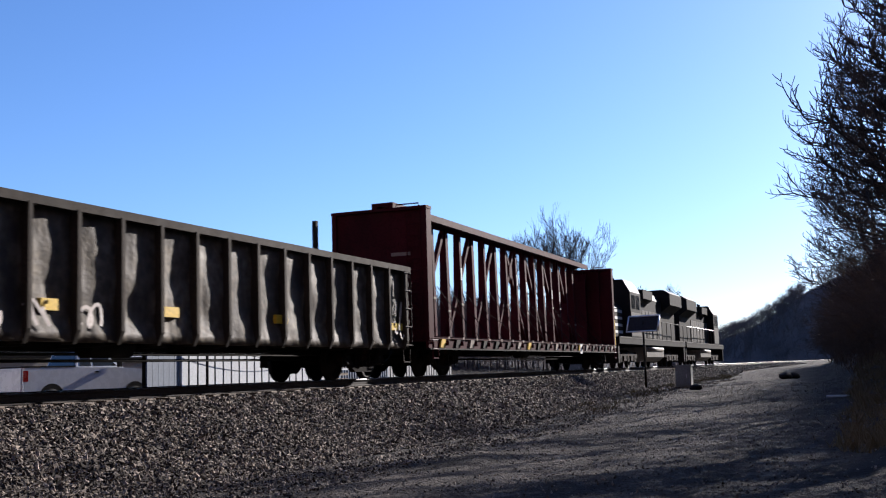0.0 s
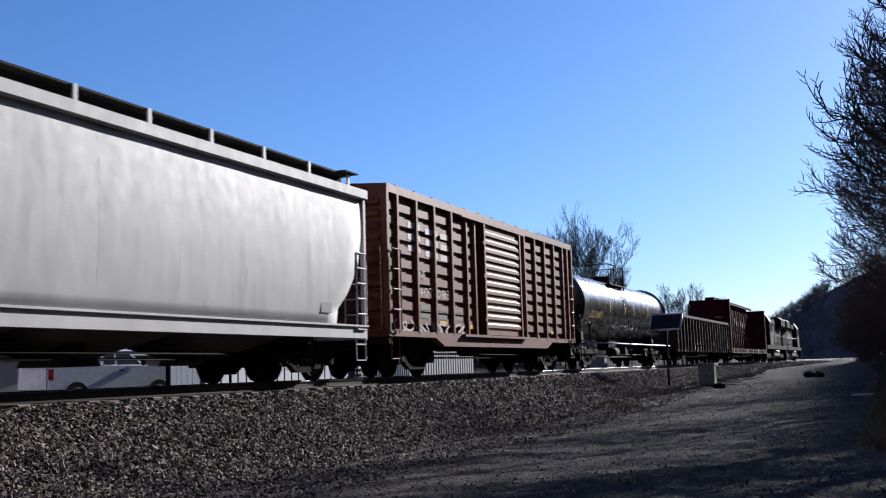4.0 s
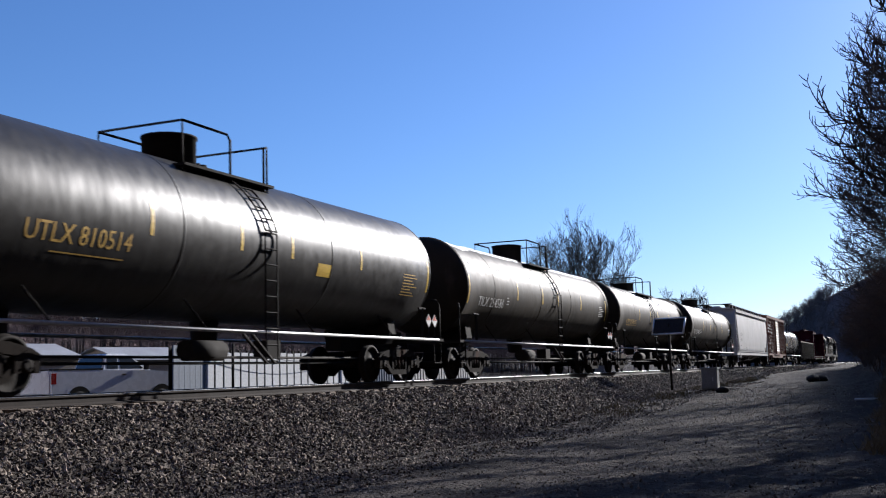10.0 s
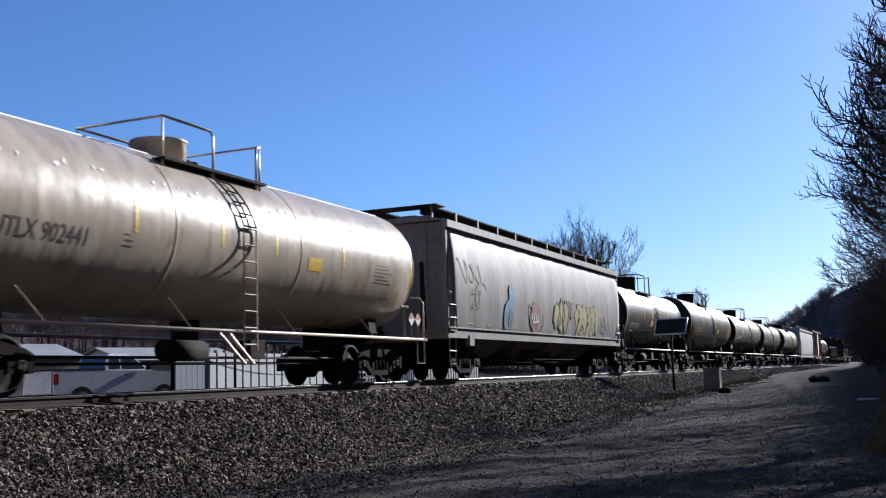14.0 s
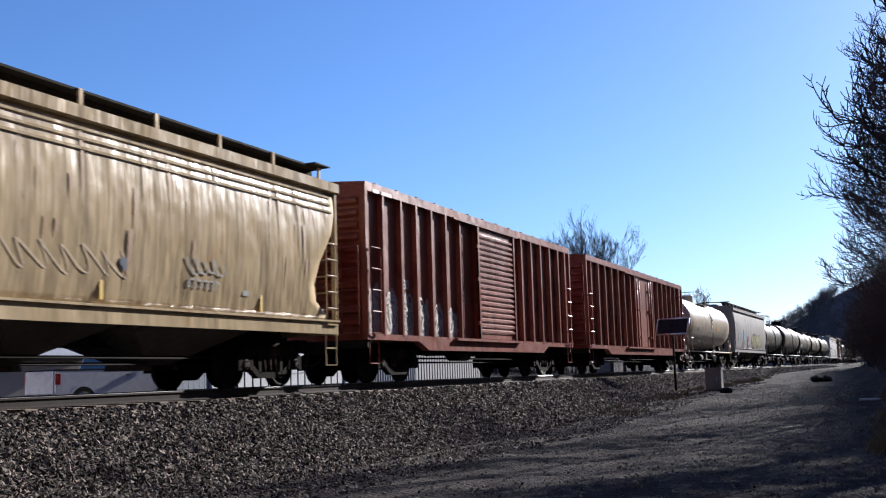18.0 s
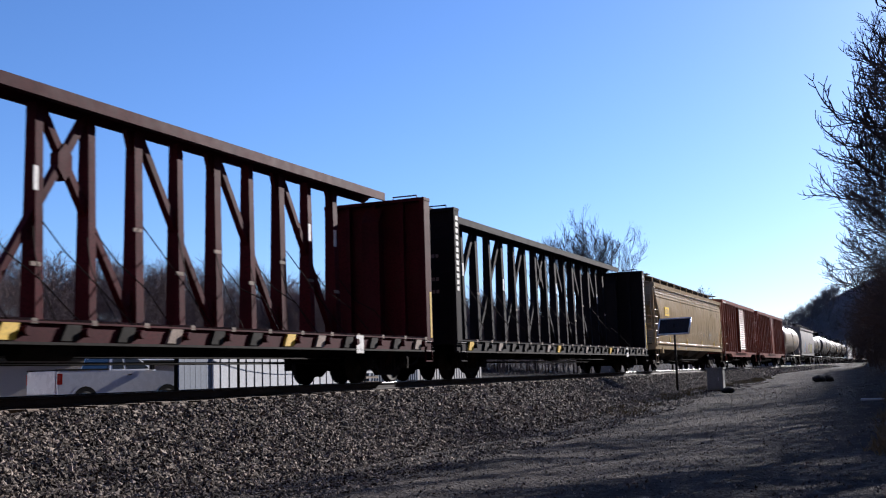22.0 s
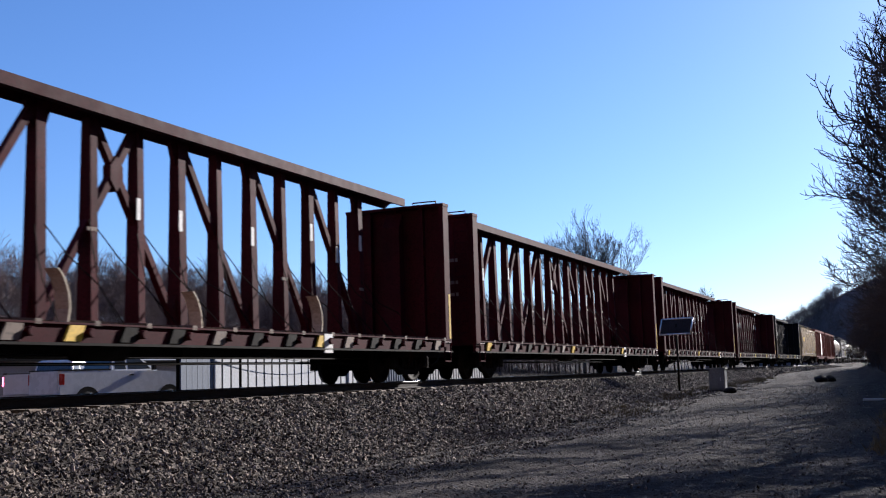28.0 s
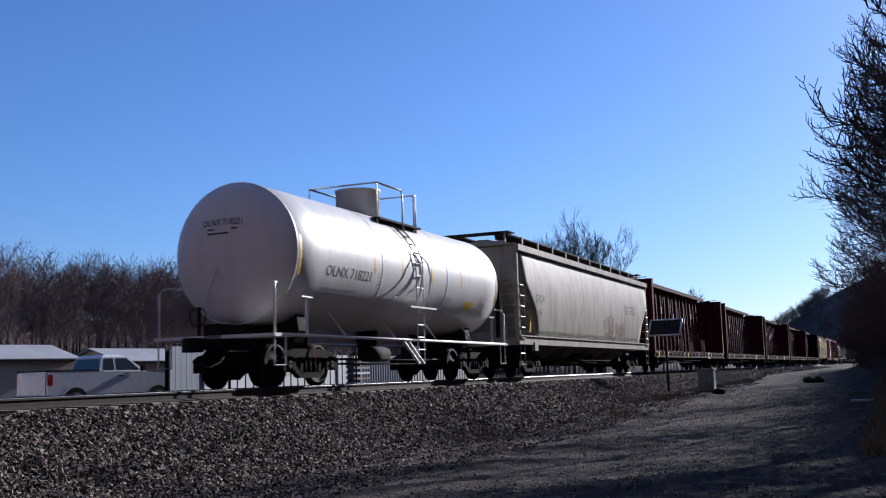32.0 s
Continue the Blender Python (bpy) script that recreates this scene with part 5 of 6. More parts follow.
for j in range(46):
    y, z1 = srng.uniform(-9.2, 9.2), srng.choice((4.0, 3.68, 3.3, 2.6))
    z0, w = z1 - srng.uniform(0.25, 1.1), srng.uniform(0.012, 0.03)
    bm = B()
    rows = [(bm.verts.new((S3(z) + 0.017, y - w * k, z)), bm.verts.new((S3(z) + 0.017, y + w * k, z))) for z, k in zip(np.linspace(z1, z0, 6), (0.6, 1, 0.9, 0.7, 0.45, 0.1))]
    for a, b in zip(rows, rows[1:]):
        bm.faces.new((a[0], a[1], b[1], b[0]))
    part("rust_streak", bm, M["ruststreak"], hp3)
scribble(hp3, S3, 4.9, 5.9, 2.0, 2.3, 4, 0.8, M["grafk"], 0.016, proud=0.016)
scribble(hp3, S3, 4.9, 5.8, 1.75, 1.95, 5, 2.8, M["grafk"], 0.014, proud=0.016)
scribble(hp3, S3, 0.8, 3.4, 1.8, 2.3, 6, 1.4, M["graft"], 0.012, proud=0.005)
blob(hp3, S3, 3.3, 2.05, 0.1, 0.1, 55, M["boxnavy"], wob=0.5)
# streaked hopper: maroon tag, grey bar panel
for j, (y, w, hgt) in enumerate(((1.75, 0.40, 0.42), (2.35, 0.32, 0.46), (2.95, 0.38, 0.42), (3.5, 0.16, 0.14), (4.1, 0.26, 0.22), (4.45, 0.22, 0.2), (4.2, 0.3, 0.2))):
    ring(hp4, S4, y, 1.95 - 0.25 * (j == 6), w, hgt, 40 + j, M["graf_c"], w=0.026, wob=0.7, proud=0.012)
    scribble(hp4, S4, y - w * 0.5, y + w * 0.5, 1.95 - hgt * 0.6, 1.95 + hgt * 0.6, 1, j * 1.9, M["graf_c"], 0.018, proud=0.014)
for j in range(11):
    part("lettering_bar", box(B(), 1.40, S4(2.85) + 0.006, 4.95 + j * 0.18, 5.07 + j * 0.18, 2.66, 3.04), M["grafg"], hp4)
bars(((-8.0, 1.72, 0.6, 0.07), (6.2, 1.62, 0.3, 0.1)), M["grafk"], hp4, x=1.475)
for y in (-8.55, -5.2, -2.0, 5.9):
    part("conspicuity_stripe", prism(B(), [(y, 1.5), (y + 0.09, 1.5), (y + 0.3 * (y < -8) + 0.09, 2.3 if y < -8 else 1.85), (y + 0.3 * (y < -8), 2.3 if y < -8 else 1.85)], 1.44, 1.462), M["yellow"], hp4)
bars(((-7.7, 1.62, 0.5, 0.06), (-4.6, 1.5, 0.7, 0.05), (-4.5, 1.38, 0.6, 0.05), (7.9, 1.45, 0.45, 0.35), (-1.6, 2.9, 0.25, 0.3)), M["grafk"], hp1, x=1.49)
# a pale tag sprayed on one tank, below streaks of melted snow
round_side = lambda z: math.sqrt(max(1.39 ** 2 - (z - 2.7) ** 2, 0.01)) + 0.004
scribble(tagged_tank, round_side, 0.55, 1.20, 2.2, 2.65, 3, 0.6, M["grafs"], 0.022)
scribble(tagged_tank, round_side, 1.15, 1.95, 2.2, 2.6, 3, 2.3, M["grafs"], 0.014)
scribble(tagged_tank, round_side, 4.20, 4.50, 2.1, 2.4, 1, 1.3, M["grafs"], 0.014)
scribble(tagged_tank, round_side, 1.10, 2.80, 3.35, 3.65, 4, 0.6, M["snow"], 0.02)
# pale tags low on the brown boxcar
brown_side = lambda z: 1.436
for j, y in enumerate((0.4, 1.5, 2.6, 3.7, 4.6)):
    scribble(bx, brown_side, -bh + y, -bh + y + 0.9, 1.1, 1.42, 2, j * 1.3, M["graf_w"], 0.03, proud=0.004)
# silver tags along the red boxcar
low_sheet = lambda z: 1.435 + 0.06 * min(max((1.25 - z) / 0.5, 0), 1)
for j, (y, w) in enumerate(((-4.45, 0.3), (-3.6, 0.5), (-2.5, 0.45), (9.1, 0.6))):
    scribble(gd, low_sheet, y, y + w, 0.92, 1.4 + 0.6 * (j == 3), 2, j * 1.7 + 0.4, M["grafs"], 0.03, proud=0.01)
flat = lambda z: 1.367
for j, (a, b) in enumerate(((0.1, 0.82), (0.98, 1.82), (1.98, 2.72), (2.88, 3.67), (3.83, 4.62), (4.78, 5.62))):
    y, w = -bh3 + (a + b) / 2, (b - a) / 2
    up = 2.25 - 0.08 * j
    bm = B()
    tops = [(y - w + 2 * w * k / 10, up + 0.14 * math.sin(j * 2 + k * 0.9)) for k in range(11)]
    low = [bm.verts.new((flat(0) + 0.006, q, 1.14)) for q, z in tops]
    high = [bm.verts.new((flat(0) + 0.006, q, z)) for q, z in tops]
    for k in range(10):
        bm.faces.new((low[k], low[k + 1], high[k + 1], high[k]))
    part("graffiti", bm, M["graf_w"], bx3)
    for k, (rz, m) in enumerate(((0.46, "grafs"), (0.36, "grafk"), (0.28, "grafs"), (0.16, "grafk"))):
        ring(bx3, flat, y + 0.05 * math.sin(j + k), up - 0.45 - 0.05 * k, w * (0.82 - 0.14 * k), rz, 60 + j + k * 0.2, M[m], w=0.03, wob=0.5, proud=0.010 + 0.003 * k)
    scribble(bx3, flat, y - w * 0.8, y + w * 0.8, 1.25, up - 0.2, 2, j * 1.2, M["grafs"], 0.032, proud=0.022)
bars(((-bh3 + 0.35, 4.48, 0.3, 0.09), (-bh3 + 0.8, 4.48, 0.55, 0.09)), M["lettw"], bx3, x=1.506)
lettering("680", 0.36, M["lettw"], bx3, -bh3 + 1.95, 2.3, x=1.367, name="car_number")
bars(((-bh3 + 5.75, 2.9, 0.34, 0.09), (-bh3 + 5.75, 2.4, 0.4, 0.06), (-bh3 + 5.75, 2.25, 0.4, 0.06), (-bh3 + 5.8, 2.1, 0.35, 0.06), (-bh3 + 14.0, 1.3, 0.3, 0.3), (-bh3 + 8.0, 2.72, 0.4, 0.08)), M["graf_w"], bx3, x=1.373)
for w, (y, z, ln) in enumerate(((-5.6, 3.15, 0.95), (-6.7, 3.2, 0.9), (-4.6, 3.12, 0.7))):
    for j in range(3):
        part("faded_emblem", box(B(), 1.432, 1.437, y, y + ln * 0.85, z + j * 0.3, z + j * 0.3 + 0.16), M["grafs"], bx, "faded pale emblem bars")
# ---- the setting ----


def base_z(y):
    return float(np.interp(y, [-80, 24, 45, 90, 200, 900], [-1.36, -1.36, -0.92, -0.55, -0.4, -0.35]))


def edge_x(y):
    """Where the road ends and the wooded bank begins."""
    return max(-0.2 - 0.052 * (y - 20), -5.0)


def ground_z(x, y):
    b = base_z(y)
    far = -0.55 if y < 120 else float(np.interp(y, [120, 400], [-0.55, -0.4]))
    e = edge_x(y)
    if x > e:
        k = x - e
        # the far bank, out of view, is raised high to block skylight
        return b + float(np.interp(k, [0, 1.0, 4, 10, 30, 120, 400], [0, 0.3, 2.4, 5.4, 17, 75, 110])) + 0.12 * noise.noise(Vector((x, y * 0.6, 9))) * min(k, 1)
    z = float(np.interp(x, [-400, -120, -60, -15.6, -14.9, -14.3, -11.15, -9.0, -8.0, 9], [16, 6, -0.5, far, -0.6, -0.27, -0.24, b - 0.02, b, b]))
    if -8.6 < x:
        z += 0.06 * noise.noise(Vector((x * 0.5, y * 0.16, 0))) + 0.05 * noise.noise(Vector((x * 1.7, y * 0.5, 4))) + 0.03 * noise.noise(Vector((x * 4, y * 2.5, 7)))
    return z


def sheet(name, xs, ys, material, lift=0.0):
    verts = [(x, y, ground_z(x, y) + lift) for y in ys for x in xs]
    n = len(xs)
    faces = [(j * n + i, j * n + i + 1, (j + 1) * n + i + 1, (j + 1) * n + i) for j in range(len(ys) - 1) for i in range(n - 1)]
    me = bpy.data.meshes.new(name)
    me.from_pydata(verts, [], faces)
    me.materials.append(material)
    for f in me.polygons:
        f.use_smooth = True
    return me


XS = sorted(set([-400, -250, -160, -120, -90, -60, -40, -25, -15.6, -14.9, -14.3, -13.2, -12, -11.15, -10.6, -10.1, -9.5, -9.0, -8.6] + [round(-8.2 + 0.3 * i, 2) for i in range(33)] + [2.0, 2.6, 3.2, 4, 5, 6, 7.5, 9, 12, 16, 25, 40, 120, 400]))
YS = sorted(set([-220, -150, -110, -80, -40, -15, 0, 4] + [6 + 0.3 * i for i in range(160)] + [round(55 * 1.06 ** i, 1) for i in range(64)]))
ground = solo("ground", sheet("ground", XS, YS, M["dirt"]), None, "rutted grey dirt service road beside the ballast", "ground", kind="structure")

# ballast stones, one by one near the road side of the track, as one heap


def stones(name, count, region, size, seed, material, label):
    rng = np.random.default_rng(seed)
    x0, x1, y0, y1 = region
    k = rng.random(count)
    ys = y0 + (y1 - y0) * rng.random(count) ** 1.6
    xs = x0 + (x1 - x0) * k
    rad = size * (0.55 + 1.0 * rng.random(count) ** 1.8)
    base = np.array([(1, 0, 0), (-1, 0, 0), (0, 1, 0), (0, -1, 0), (0, 0, 1), (0, 0, -1)], float)
    tri = np.array([(0, 2, 4), (2, 1, 4), (1, 3, 4), (3, 0, 4), (2, 0, 5), (1, 2, 5), (3, 1, 5), (0, 3, 5)])
    ang = rng.random((count, 3)) * 6.28
    V = (base[None] * (0.6 + 0.8 * rng.random((count, 6, 1))) + rng.normal(0, 0.12, (count, 6, 3))) * rad[:, None, None] * np.array([1.25, 0.85, 0.6])
    ca, sa = np.cos(ang), np.sin(ang)
    X = V[:, :, 0] * ca[:, None, 0] - V[:, :, 1] * sa[:, None, 0]
    Y = V[:, :, 0] * sa[:, None, 0] + V[:, :, 1] * ca[:, None, 0]
    Z = V[:, :, 2] * ca[:, None, 1] - X * sa[:, None, 1]
    X = V[:, :, 2] * sa[:, None, 1] + X * ca[:, None, 1]
    zz = np.array([ground_z(a, b) for a, b in zip(xs, ys)])
    P = np.stack([X + xs[:, None], Y + ys[:, None], Z + zz[:, None] + rad[:, None] * 0.25], 2).reshape(-1, 3)
    F = (tri[None] + 6 * np.arange(count)[:, None, None]).reshape(-1, 3)
    me = bpy.data.meshes.new(name)
    me.vertices.add(len(P))
    me.vertices.foreach_set("co", P.ravel())
    me.loops.add(F.size)
    me.loops.foreach_set("vertex_index", F.ravel().astype(np.int32))
    me.polygons.add(len(F))
    me.polygons.foreach_set("loop_start", np.arange(0, F.size, 3, dtype=np.int32))
    me.update(calc_edges=True)
    me.shade_flat()
    me.materials.append(material)
    ob = new(name, me)
    return tagged(ob, label, "gravel", kind="stuff")


def stone_mat():
    m = mat("crushed_stone", (0.125, 0.106, 0.088), (0.06, 0.05, 0.042), spec=0.15, rough=0.9, big=6, fine=40, bump=0.3)
    n, ln = m.node_tree.nodes, m.node_tree.links
    bsdf = n["Principled BSDF"]
    src = bsdf.inputs["Base Color"].links[0].from_socket
    g = n.new("ShaderNodeNewGeometry")
    r = n.new("ShaderNodeMapRange")
    r.inputs[3].default_value, r.inputs[4].default_value = 0.3, 3.2
    pw = n.new("ShaderNodeMath")
    pw.operation = "POWER"
    pw.inputs[1].default_value = 2.2
    ln.new(g.outputs["Random Per Island"], pw.inputs[0])
    ln.new(pw.outputs[0], r.inputs[0])
    h = n.new("ShaderNodeHueSaturation")
    ln.new(r.outputs[0], h.inputs["Value"])
    ln.new(src, h.inputs["Color"])
    ln.new(h.outputs[0], bsdf.inputs["Base Color"])
    return m


M["stone"] = stone_mat()
stones("ballast_stones", 100000, (-11.35, -8.7, 9, 75), 0.036, 1, M["stone"], "loose grey-brown crushed stone ballast on the slope")
stones("ballast_stones", 12000, (-9.6, -6.8, 8, 60), 0.03, 2, M["stone"], "scattered stones at the toe of the ballast")
stones("ballast_stones", 7000, (-14.5, -11.2, 6, 70), 0.045, 3, M["stone"], "crushed stone between the ties")
stones("ballast_stones", 26000, (-11.3, -8.5, 24, 78), 0.05, 5, M["stone"], "coarser crushed stone farther along the slope")
stones("ballast_stones", 9000, (-11.3, -9.0, 74, 170), 0.08, 6, M["stone"], "crushed stone shoulder in the distance")
stones("road_pebbles", 9000, (-8.5, 1.0, 9, 50), 0.02, 4, M["stone"], "small pebbles strewn over the dirt road")

# track
track = thing("railway_track", "single railway track with worn bright rail heads on wooden ties", "railway track", kind="structure")
for s in (1, -1):
    x = TX + s * 0.753
    prof = [(x - 0.07, -0.17), (x + 0.07, -0.17), (x + 0.07, -0.155), (x + 0.012, -0.13), (x + 0.012, -0.045), (x + 0.036, -0.035), (x + 0.036, -0.006), (x - 0.036, -0.006), (x - 0.036, -0.035), (x - 0.012, -0.045), (x - 0.012, -0.13), (x - 0.07, -0.155)]
    rail = part("rail", prism(B(), prof, -70, 900, "y"), M["steel"], track)
    part("rail_head", prism(B(), [(x - 0.036, -0.008), (x + 0.036, -0.008), (x + 0.03, 0.0), (x - 0.03, 0.0)], -70, 900, "y"), M["railtop"], rail)
TIE = mesh_of("tie", prism(B(), [(-1.3, -0.36), (1.3, -0.36), (1.3, -0.19), (1.28, -0.172), (-1.28, -0.172), (-1.3, -0.19)], -0.115, 0.115, "y"), M["tie"])
rng = random.Random(8)
for i in range(230):
    t = part("tie", TIE, None, track)
    t.matrix_basis = pose(TX + rng.uniform(-0.05, 0.05), 3 + i * 0.495, rng.uniform(-0.008, 0.012), 0, 0, rng.uniform(-1.2, 1.2))

# ---- trees: a tapered trunk, limbs and fine twigs, grown by forking ----


def grow(rng, start, way, length, radius, depth, V, F, spread=0.5, bend=0.16, lift=0.05, sides=5, kids=(2, 3), shrink=(0.62, 0.85), thin=0.0045):
    seg = 4 if depth > 1 else 3
    q, d = Vector(start), Vector(way).normalized()
    k = sides if depth > 1 else 3
    prev = None
    for i in range(seg + 1):
        r = max(radius * (1 - 0.45 * i / seg), thin)
        u = d.cross(Vector((0.3, 0.2, 1))).normalized()
        w = d.cross(u)
        ring = []
        for j in range(k):
            a = 2 * math.pi * j / k
            ring.append(len(V))
            V.append(tuple(q + (u * math.cos(a) + w * math.sin(a)) * r))
        if prev:
            for j in range(k):
                F.append((prev[j], prev[(j + 1) % k], ring[(j + 1) % k], ring[j]))
        prev = ring
        if i < seg:
            d = (d + Vector((rng.gauss(0, bend), rng.gauss(0, bend), rng.gauss(lift, bend)))).normalized()
            q = q + d * (length / seg)
            if depth > 0 and i >= 1 and rng.random() < 0.75:
                side = (d + Vector((rng.gauss(0, spread * 1.2), rng.gauss(0, spread * 1.2), rng.gauss(0.05, spread)))).normalized()
                grow(rng, q, side, length * rng.uniform(0.4, 0.62), radius * 0.45, depth - 1, V, F, spread, bend, lift, sides, kids, shrink, thin)
    if depth > 0:
        for _ in range(rng.randint(*kids)):
            side = (d + Vector((rng.gauss(0, spread), rng.gauss(0, spread), rng.gauss(0.08, spread)))).normalized()
            grow(rng, q, side, length * rng.uniform(*shrink), radius * 0.55, depth - 1, V, F, spread, bend, lift, sides, kids, shrink, thin)


def poly_mesh(name, V, F, material):
    me = bpy.data.meshes.new(name)
    me.from_pydata(V, [], F)
    me.materials.append(material)
    return me


def bare_tree(label, height, seed, depth=5, lean=(0, 0, 1), trunk=0.16, spread=0.5, group="bare trees", lift=0.05, thin=0.011, crown="bark"):
    rng = random.Random(seed)
    ob = thing("bare_tree", label, "tree", group)
    V, F = [], []
    tl = height * 0.3
    bm = B()
    pts = [(0, 0, -0.4)] + [(lean[0] * tl * k / 4 + rng.uniform(-0.05, 0.05), lean[1] * tl * k / 4, tl * k / 4) for k in range(1, 5)]
    tube(bm, pts, trunk * 1.25, 8, trunk * 0.8)
    part("trunk", bm, M["bark"], ob)
    for i in range(3):
        a = 2.1 * i + rng.uniform(0, 1)
        grow(rng, pts[-1], (lean[0] + 0.4 * math.cos(a), lean[1] + 0.4 * math.sin(a), 1), height * 0.3, trunk * 0.62, depth, V, F, spread, lift=lift, thin=thin)
    part("crown", poly_mesh("crown", V, F, M[crown]), None, ob)
    return ob


# trees beside the road, whose boughs reach into the view from its edge
def bar(V, F, pts, r0, r1, k):
    prev = None
    n = len(pts) - 1
    for i, q in enumerate(pts):
        d = (pts[min(i + 1, n)] - pts[max(i - 1, 0)]).normalized()
        u = d.cross(Vector((0.3, 0.2, 1))).normalized()
        w = d.cross(u)
        r = r0 + (r1 - r0) * i / n
        ring = []
        for j in range(k):
            a = 2 * math.pi * j / k
            ring.append(len(V))
            V.append(tuple(q + (u * math.cos(a) + w * math.sin(a)) * r))
        if prev:
            for j in range(k):
                F.append((prev[j], prev[(j + 1) % k], ring[(j + 1) % k], ring[j]))
        prev = ring


def bough(rng, V, F, start, way, length, radius, level, rise=0.10, thin=0.006):
    """A bough that sags, then turns up at its tip, with upturned side shoots."""
    q, d = Vector(start), Vector(way).normalized()
    n = (9, 6, 4)[2 - level] if level < 3 else 9
    pts = [q.copy()]
    for i in range(n):
        d = (d + Vector((rng.gauss(0, 0.11), rng.gauss(0, 0.11), rise * (0.3 + 1.5 * i / n) + rng.gauss(0, 0.10)))).normalized()
        q = q + d * (length / n)
        pts.append(q.copy())
        if level > 0 and i >= 1:
            for _ in range(2 if level == 2 else rng.randint(1, 2)):
                side = d.cross(Vector((rng.gauss(0, 0.4), rng.gauss(0, 1), rng.gauss(0, 0.6)))).normalized()
                way2 = d * 0.75 + side * rng.uniform(0.4, 0.9) + Vector((0, 0, 0.15))
                bough(rng, V, F, q, way2, length * rng.uniform(0.2, 0.38) * (1.2 - 0.5 * i / n), max(radius * 0.5, thin), level - 1, rise * 1.4, thin)
    bar(V, F, pts, radius, max(radius * 0.35, thin), 5 if level > 1 else 3)


def road_tree(x, y, height, seed, label, reach, boughs, low, thin):
    """Trunk on the bank, boughs held out over the road."""
    rng = random.Random(seed)
    ob = thing("bare_tree", label, "tree", "roadside trees", loc=(x, y, ground_z(x, y)))
    part("trunk", tube(B(), [(0, 0, -0.3), (0.1, 0, height * 0.3), (-0.05, 0.1, height * 0.6), (-0.2, 0.1, height * 0.95)], 0.2, 8, 0.05), M["bark"], ob)
    for i in range(boughs):
        V, F = [], []
        u = (i + 0.5) / boughs
        z = low + (height - low) * u
        a = rng.gauss(0, 0.55)
        ln = reach * rng.uniform(0.65, 1.0) * (1.05 - 0.3 * u)
        bough(rng, V, F, (-0.05, 0.05, z), (-math.cos(a), math.sin(a), rng.uniform(-0.05, 0.3)), ln, 0.045, 2, 0.09, thin)
        part("limb", poly_mesh("limb", V, F, M["bark"]), None, ob)
    return ob


near_tree = road_tree(2.9, 27.0, 10.5, 3, "leafless roadside tree with upturned boughs", 4.5, 18, 2.6, 0.008)
brng = random.Random(44)
for z, way, ln in ((4.75, (-1, -0.42, 0.26), 4.25), (4.3, (-1, -0.32, 0.22), 4.1), (5.6, (-1, -0.5, 0.1), 3.4), (3.5, (-1, -0.2, 0.02), 4.0), (3.9, (-1, -0.1, 0.0), 3.8), (6.9, (-1, -0.55, 0.12), 2.9), (2.9, (-1, -0.2, -0.02), 3.7)):
    V, F = [], []
    bough(brng, V, F, (-0.05, 0.05, z - ground_z(2.9, 27.0)), way, ln, 0.055, 2, 0.075, 0.011)
    part("limb", poly_mesh("limb", V, F, M["bark"]), None, near_tree)
road_tree(2.6, 33.0, 10.5, 4, "leafless roadside tree overhanging the brush", 4.7, 18, 2.2, 0.008)
road_tree(2.0, 41.0, 10.0, 5, "leafless roadside tree behind the brush", 4.6, 18, 1.8, 0.009)
road_tree(1.4, 52.0, 10.0, 6, "leafless roadside tree farther up the road", 4.6, 15, 1.6, 0.011)
road_tree(0.8, 66.0, 9.5, 8, "leafless roadside tree farther up the road", 5.0, 10, 2.0, 0.013)
# five trees kept out of view, added for their branch shadows on the road
road_tree(4.4, 26.0, 10.0, 9, "leafless roadside tree on the bank, shading the road", 4.2, 16, 2.0, 0.01)
road_tree(4.4, 17.5, 9.5, 13, "leafless roadside tree on the bank, shading the road", 3.9, 18, 1.8, 0.012)
road_tree(5.2, 21.5, 10.5, 14, "leafless roadside tree on the bank, shading the road", 4.4, 18, 1.8, 0.012)
road_tree(6.2, 30.0, 12.0, 10, "leafless roadside tree on the bank, shading the road", 5.0, 18, 2.0, 0.012)
road_tree(5.4, 35.0, 11.0, 12, "leafless roadside tree on the bank, shading the road", 5.0, 18, 2.0, 0.012)


def thicket(name, label, spots, seed, height, material, depth=3, per=3):
    rng = random.Random(seed)
    V, F = [], []
    for x, y in spots:
        z = ground_z(x, y)
        for _ in range(per):
            grow(rng, (x + rng.uniform(-0.5, 0.5), y + rng.uniform(-0.5, 0.5), z - 0.05), (rng.gauss(0, 0.35), rng.gauss(0, 0.35), 1), height * rng.uniform(0.3, 0.5), 0.022, depth, V, F, 0.5, 0.2, 0.03, 3)
    ob = new(name, poly_mesh(name, V, F, material))
    return tagged(ob, label, "undergrowth", kind="stuff")


rng = random.Random(31)
thicket("roadside_brush", "tangled leafless brush along the road's edge", [(edge_x(y) + (1.9 if y < 45 else 1.2) + rng.uniform(0, 2.0), y) for y in [27 + 0.62 * i for i in range(125)]], 7, 3.4, M["twig"], 3, 5)
thicket("roadside_brush", "tangled brown brush climbing the bank", [(edge_x(y) + 2.2 + rng.uniform(0, 5.0), y) for y in [25 + 0.75 * i for i in range(135)]], 9, 4.6, M["twig"], 3, 4)
thicket("bank_woods", "thin leafless saplings on the wooded bank", [(edge_x(y) + 3.6 + rng.uniform(0, 9), y) for y in [24 + 1.1 * i for i in range(115)]], 19, 6.0, M["bark"], 4, 1)

